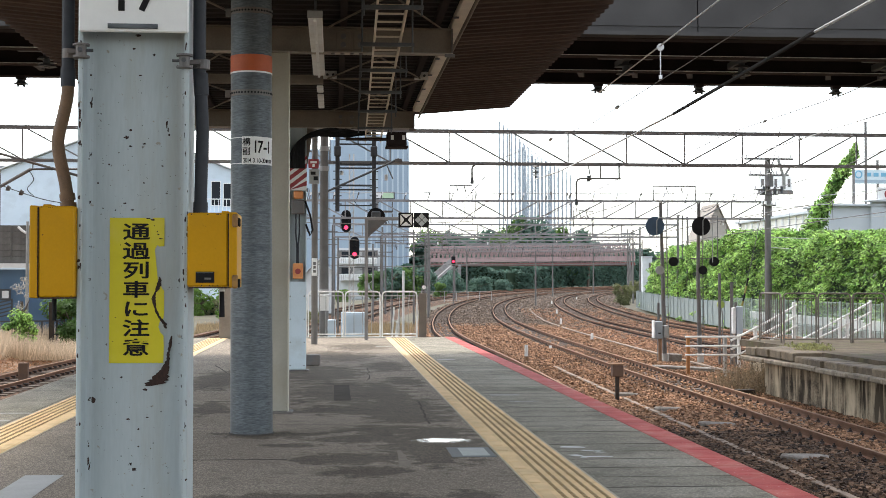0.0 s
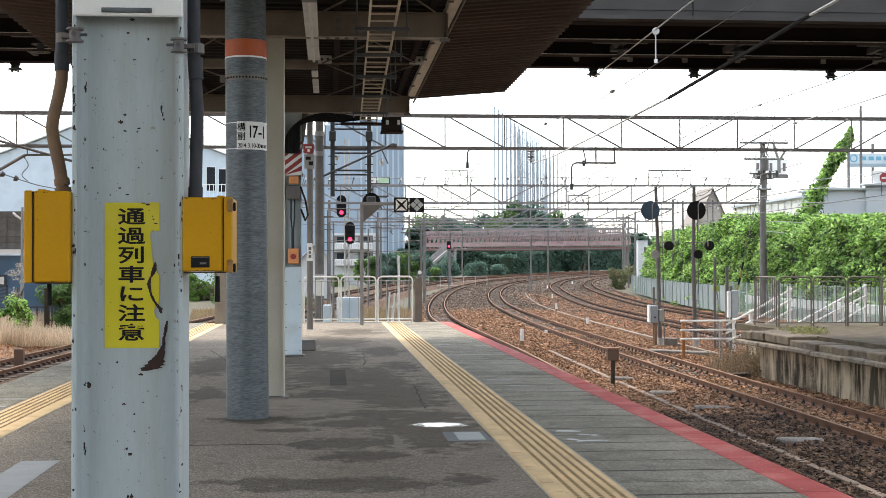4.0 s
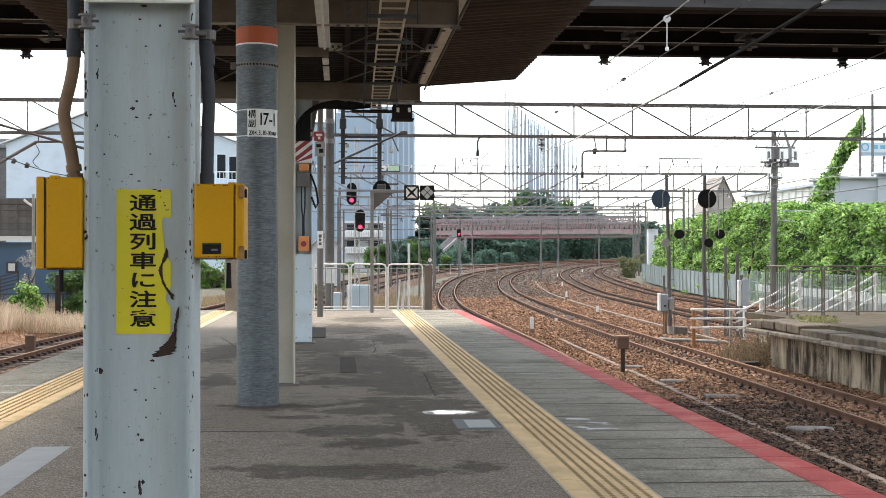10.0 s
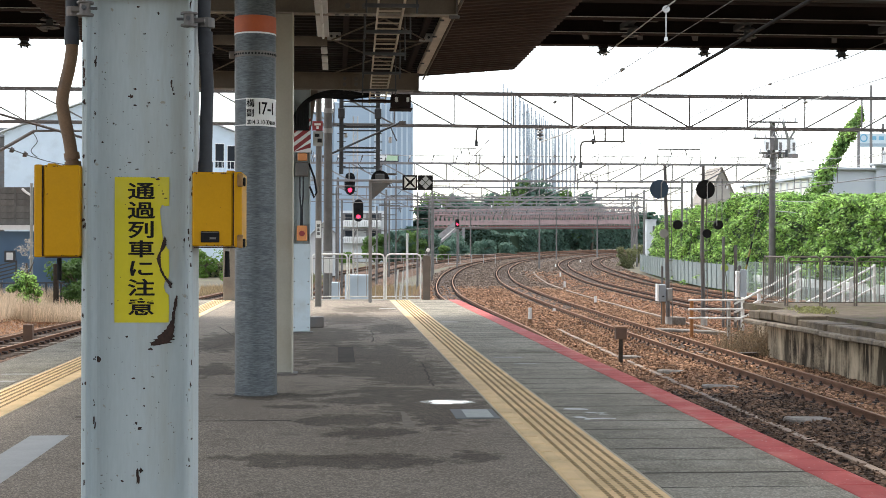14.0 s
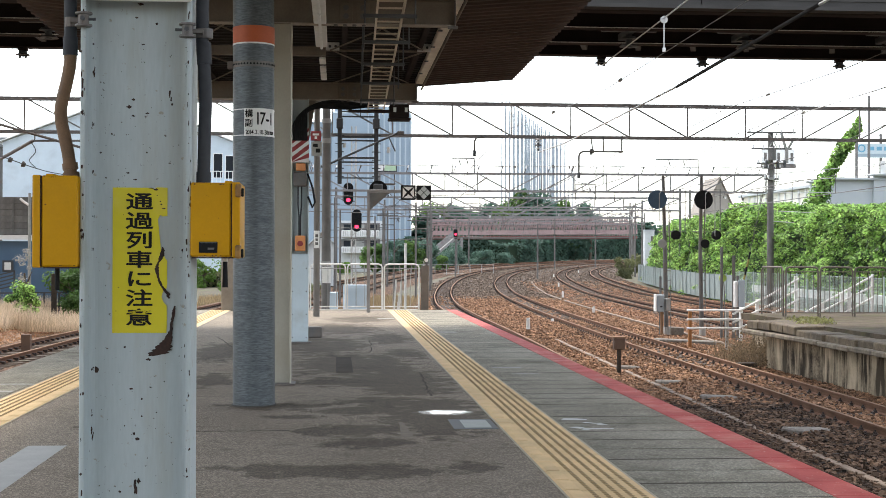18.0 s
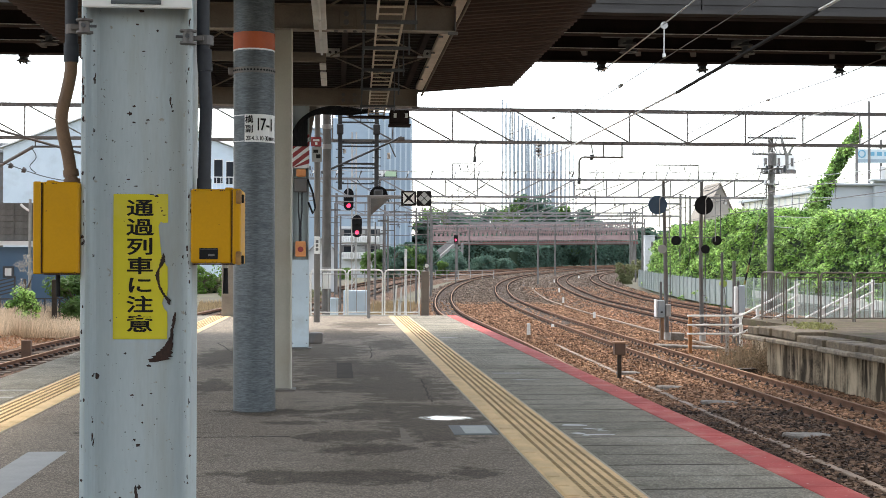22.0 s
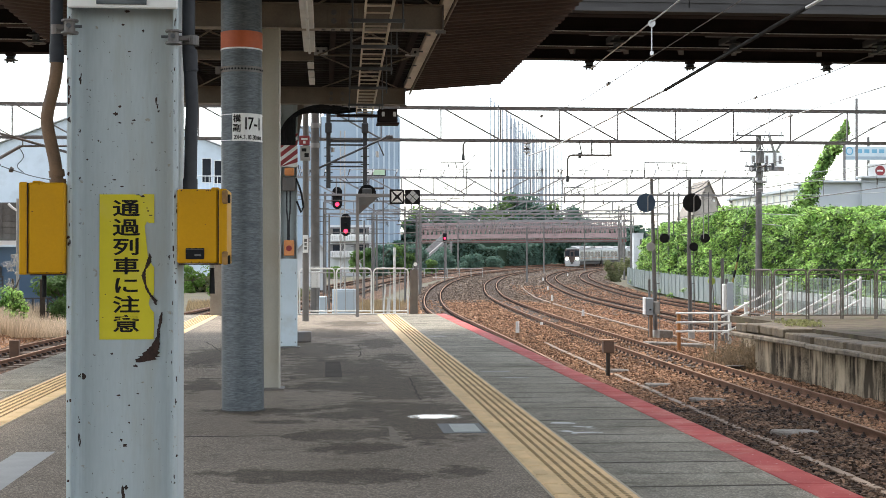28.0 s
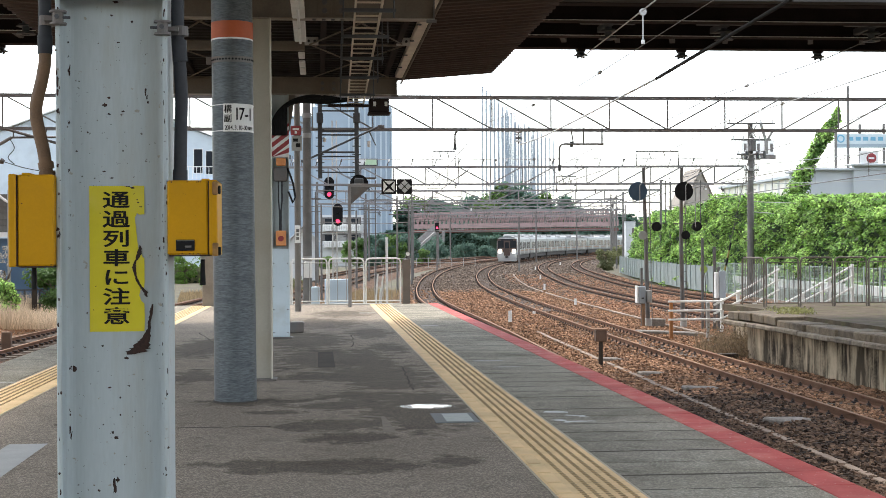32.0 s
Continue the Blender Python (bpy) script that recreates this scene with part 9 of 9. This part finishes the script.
    for _ in range(20000):
        y = rng.uniform(40.5, 104)
        x = rng.uniform(-6.2 - 0.09 * max(0, y - 60), 3.3 + 0.045 * (y - 40))
        if abs(x - (-8.75 + (y - 40) * 0.075)) < 1.5:
            continue
        h = rng.uniform(0.2, 1.0) * (1.0 if y < 58 else 0.45)
        dx = rng.uniform(-0.3, 0.3) * h
        s.poly([(x - 0.02, y, -1.55), (x + 0.02, y, -1.55), (x + dx, y, -1.55 + h)])
    tagged(part("dry_weeds", s, leaf_mat("dry_weed", (0.24, 0.17, 0.10), (0.30, 0.23, 0.13))), "dry brown weeds beyond the platform end", "weeds", kind="stuff")


def build_far_right():
    pale = surf("cream_warehouse", (0.90, 0.86, 0.77), (0.85, 0.81, 0.72), 2.0, 0.8)
    grey = surf("grey_hall_wall", (0.46, 0.50, 0.52), (0.52, 0.55, 0.57), 2.0, 0.7)
    w = house("warehouse", "long cream warehouse with a flat grey roof", 41.9, 56, 118, 141, -1, 7.75, 8.05, pale, grey, False)
    for k in range(12):
        part("wall_rib", Shape().box(41.78, 41.9, 119 + k * 1.9, 119.25 + k * 1.9, 0, 7.7), WHITE_PAINT, w)
    house("hall", "grey flat-roofed hall above the vines", 40.7, 62, 112, 116.8, -1, 8.0, 8.2, grey, grey, False)
    house("hall", "taller grey hall section with a flat roof", 44.4, 62, 111.6, 111.99, -1, 8.35, 8.55, grey, grey, False)
    house("steep_roofed_house", "small house with a steep pointed grey roof", 43.3, 46.5, 160, 166, 0, 7.5, 10.9, surf("brown_grey_wall", (0.36, 0.33, 0.29), (0.42, 0.39, 0.35), 1.0, 0.8), surf("brown_pointed_roof", (0.24, 0.21, 0.18), (0.30, 0.27, 0.23), 0.5, 0.8), True)
    t = thing("billboard", "white billboard with plain blue shapes on posts", "billboard", pose(0, 140, 0))
    # greyed blue tones paint the sky's wash over the board and its strip
    part("board", Shape().box(53.7, 59.4, -0.1, 0.1, 12.0, 13.45, 0.03), surf("sky_washed_board", (0.42, 0.50, 0.53), (0.50, 0.57, 0.59), 0.8, 0.6), t)
    bl = surf("sign_blue", (0.11, 0.30, 0.42), (0.13, 0.33, 0.45), 0.5, 0.5)
    strip = surf("sky_washed_strip", (0.24, 0.31, 0.35), (0.29, 0.36, 0.40), 0.5, 0.6)
    part("blue_ring", Shape().tube([(54.3 + 0.36 * math.cos(k * 0.524), -0.13, 12.95 + 0.36 * math.sin(k * 0.524)) for k in range(13)], 0.07, 6), bl, t)
    for k in range(5):
        part("blue_shape", Shape().box(55.1 + k * 0.8, 55.65 + k * 0.8, -0.13, -0.11, 12.75, 13.15, 0.01), bl, t)
    part("blue_strip", Shape().box(53.9, 59.2, -0.13, -0.11, 12.1, 12.4), strip, t)
    for x in (53.9, 56.5, 59.1):
        part("post", Shape().tube([(x, 0.3, 0), (x, 0.3, 14.5)], 0.14, 8), GREY_STEEL, t)
    t = thing("billboard", "pale billboard behind the utility pole", "billboard", pose(0, 150, 0))
    part("board", Shape().box(46.9, 50.6, -0.1, 0.1, 11.95, 13.6, 0.03), SIGN_WHITE, t)
    for x in (47.1, 48.6, 49.5, 50.1):
        part("dark_bar", Shape().box(x, x + 0.3, -0.13, -0.11, 12.3, 13.2), GREY_STEEL, t)
    part("frame", Shape().box(46.8, 50.7, -0.2, 0.2, 11.5, 11.94), GREY_STEEL, t)
    part("post", Shape().tube([(48.3, 0.3, 0), (48.3, 0.3, 14.0)], 0.15, 8), GREY_STEEL, t)
    for x, y, h in ((50.4, 128, 18.0), (49.2, 128, 13.6), (51.9, 118, 10.5)):
        t = thing("line_pole", "thin grey pole above the roofs", "pole", pose(x, y, -1), group="line poles")
        part("shaft", Shape().tube([(0, 0, 0), (0, 0, h)], 0.16, 8, 0.12), GREY_STEEL, t)
    t = thing("road_sign", "white board with a red disc and white bar", "sign", pose(45.66, 111.4, -0.15))
    part("board", Shape().box(-0.8, 0.8, 0, 0.06, 8.6, 9.75, 0.02), SIGN_WHITE, t)
    d = part("disc", Shape().disc((0.2, -0.01, 9.15), (0, 1, 0), 0.42, 0.02, 24), STRIPE_RED, t)
    part("bar", Shape().box(-0.05, 0.45, -0.03, -0.021, 9.08, 9.22), SIGN_WHITE, d)
    part("post", Shape().tube([(0, 0.1, 8.0), (0, 0.1, 9.7)], 0.06, 8), GREY_STEEL, t)
    # vines climbing a slanting guy
    rng = random.Random(21)
    t = thing("vine_column", "slanting column of green vines climbing a guy wire", "vines")
    way = [Vector((x, 90, z)) for x, z in ((31.5, 4.2), (31.82, 5.1), (32.21, 6.2), (32.83, 7.35), (33.35, 8.3), (33.85, 9.1), (34.25, 9.7), (34.62, 10.2), (34.75, 10.9))]
    wide = (1.25, 1.0, 0.8, 0.62, 0.62, 0.68, 0.55, 0.38, 0.1)
    a, b = way[0], way[-1]
    part("wire", Shape().tube([a - (b - a) * 0.6, b + (b - a) * 0.02], 0.05, 6), BARK, t)
    spots = []
    for _ in range(5200):
        u = rng.random() ** 1.15
        i = min(7, int(u * 8))
        p = way[i].lerp(way[i + 1], u * 8 - i)
        r = (wide[i] + (wide[i + 1] - wide[i]) * (u * 8 - i)) * (0.85 + 0.5 * noise.noise((0, 0, u * 14)))
        v = Vector((rng.gauss(0, 1), rng.gauss(0, 1), rng.gauss(0, 1))).normalized()
        q = p + v * r * rng.uniform(0.5, 1.05)
        spots.append((*q, v.x, v.y, v.z + 0.3))
    part("leaves", leaves("leaves", spots, 0.13, VINE, 4), VINE, t)
    # trees and bushes in the middle distance
    tree(34.35, 163, -0.7, 2.3, 3.0, OLIVE, 2600, 0.11, 81, "rounded green bush beside the outer track", low=0.05)
    tree(39.0, 176, -0.4, 2.2, 3.4, OLIVE, 1600, 0.16, 82, "green bush beside the outer track", low=0.05)
    tree(47.0, 190, 0.2, 3.4, 5.0, HAZED_DARK_TREE, 1600, 0.25, 83, "green bush beside the outer track", low=0.05)
    t = thing("white_hut", "small white equipment hut beside the steel wall", "hut")
    hut = surf("white_hut_wall", (0.66, 0.69, 0.70), (0.56, 0.59, 0.60), 1.0, 0.7, stain=(0.42, 0.44, 0.44), stain_size=1.2)
    part("wall", Shape().box(33.77, 34.85, 150, 151.6, -1.0, 4.5, 0.03), hut, t)
    part("roof", Shape().box(33.72, 34.9, 149.95, 151.65, 4.5, 4.62), grey, t)
    for z in (1.2, 3.1):
        part("vent", Shape().box(34.45, 34.8, 149.95, 149.999, z, z + 0.8), GREY_STEEL, t)
    for k, (x, y, h, w, mat) in enumerate(((1.0, 186, 1.7, 2.2, BUSH), (5.4, 190, 4.1, 3.6, TREE), (7.8, 190, 4.8, 4.2, HAZED_DARK_TREE), (10.0, 191, 4.6, 4.0, TREE), (12.2, 192, 4.3, 4.2, HAZED_DARK_TREE), (15.3, 200, 2.2, 2.4, TREE), (20.0, 235, 4.0, 6.0, HAZED_DARK_TREE), (27.0, 255, 2.6, 5.0, HAZED_DARK_TREE), (32.0, 262, 2.2, 5.0, HAZED_DARK_TREE))):
        tree(x, y, rise(x, y) - 0.5, h, w, mat, 3400, 0.17, 90 + k, "green roadside tree beyond the yard", "yard trees", low=0.15)
    t = thing("yard_fence", "low grey mesh fence at the far side of the yard", "fence", pose(0, 176, rise(8, 176) - 0.5))
    for k in range(17):
        part("post", Shape().tube([(-4 + k * 1.5, 0, 0), (-4 + k * 1.5, 0, 1.5)], 0.05, 6), FENCE_GREY, t)
    for z in (0.3, 0.9, 1.45):
        part("wire_rail", Shape().tube([(-4, 0, z), (20, 0, z)], 0.025, 5), FENCE_GREY, t)
    apt = surf("white_apartment_wall", (0.62, 0.64, 0.64), (0.56, 0.58, 0.58), 2.0, 0.8)
    t = thing("apartment_block", "white apartment block with balconies", "building")
    part("wall", Shape().box(0.3, 6.7, 200, 210, -1, 6.75), apt, t)
    for z in (2.05, 4.4):
        # dark panel before the wall paints the shaded depth behind the balconies
        part("recess_shade_panel", Shape().box(0.6, 6.2, 199.7, 199.99, z + 0.9, z + 2.0), GREY_STEEL, t)
        for k in range(3):
            b = part("balcony", Shape().box(0.75 + k * 1.78, 2.48 + k * 1.78, 198.8, 199.69, z, z + 0.95, 0.03), WHITE_PAINT, t)
            for j in range(5):
                part("groove", Shape().box(0.95 + k * 1.78 + j * 0.32, 1.0 + k * 1.78 + j * 0.32, 198.78, 198.799, z + 0.15, z + 0.8), FENCE_GREY, b)
            part("window", Shape().box(1.0 + k * 1.78, 2.2 + k * 1.78, 199.66, 199.699, z + 0.95, z + 1.8), GLASS if k != 1 else FENCE_GREY, t)
    # thin poles and cross wires of the yard beyond the platform end
    for x, zt in ((-0.14, 5.15), (2.83, 4.5), (3.53, 5.86), (5.55, 4.3), (1.9, 4.4)):
        t = thing("line_pole", "thin pale pole in the yard beyond the platform", "pole", pose(x, 85, -1.6), group="line poles")
        part("shaft", Shape().tube([(0, 0, 0), (0, 0, zt + 1.6)], 0.048, 8, 0.036), GREY_STEEL, t)
        for k in range(3):
            part("arm", Shape().bar((-0.35, 0, zt + 1.2 - k * 0.8), (0.35, 0, zt + 1.2 - k * 0.8), 0.05), GREY_STEEL, t)
    for xa, xb, z in ((-2.0, 8.5, 5.3), (-2.5, 9.0, 4.3), (-3.0, 8.8, 4.75), (0.0, 8.0, 3.3), (-1.0, 9.0, 2.7)):
        t = thing("cross_wire", "thin cross wire between the yard poles", "wire", group="overhead wires")
        part("strand", Shape().tube([(xa, 85, z), ((xa + xb) / 2, 85, z - 0.12), (xb, 85, z + 0.1)], 0.022, 5), GREY_STEEL, t)
    house("far_house", "small pale house beyond the yard", -2.5, 0.0, 120, 128, -1, 2.4, 3.6, apt, grey, True)


# ---- the whole place ----
build_near_post()
build_numbered_pole()
build_canopy()
build_overpass()
build_gantries()
build_opposite_platform()
build_right_side()
build_distance()
build_train()
build_canopy_fittings()
build_platform_end()
build_signals()
build_trackside()
build_wires()
build_left_side()
build_far_right()
build_ground()
build_tracks()
build_platform()
motions()
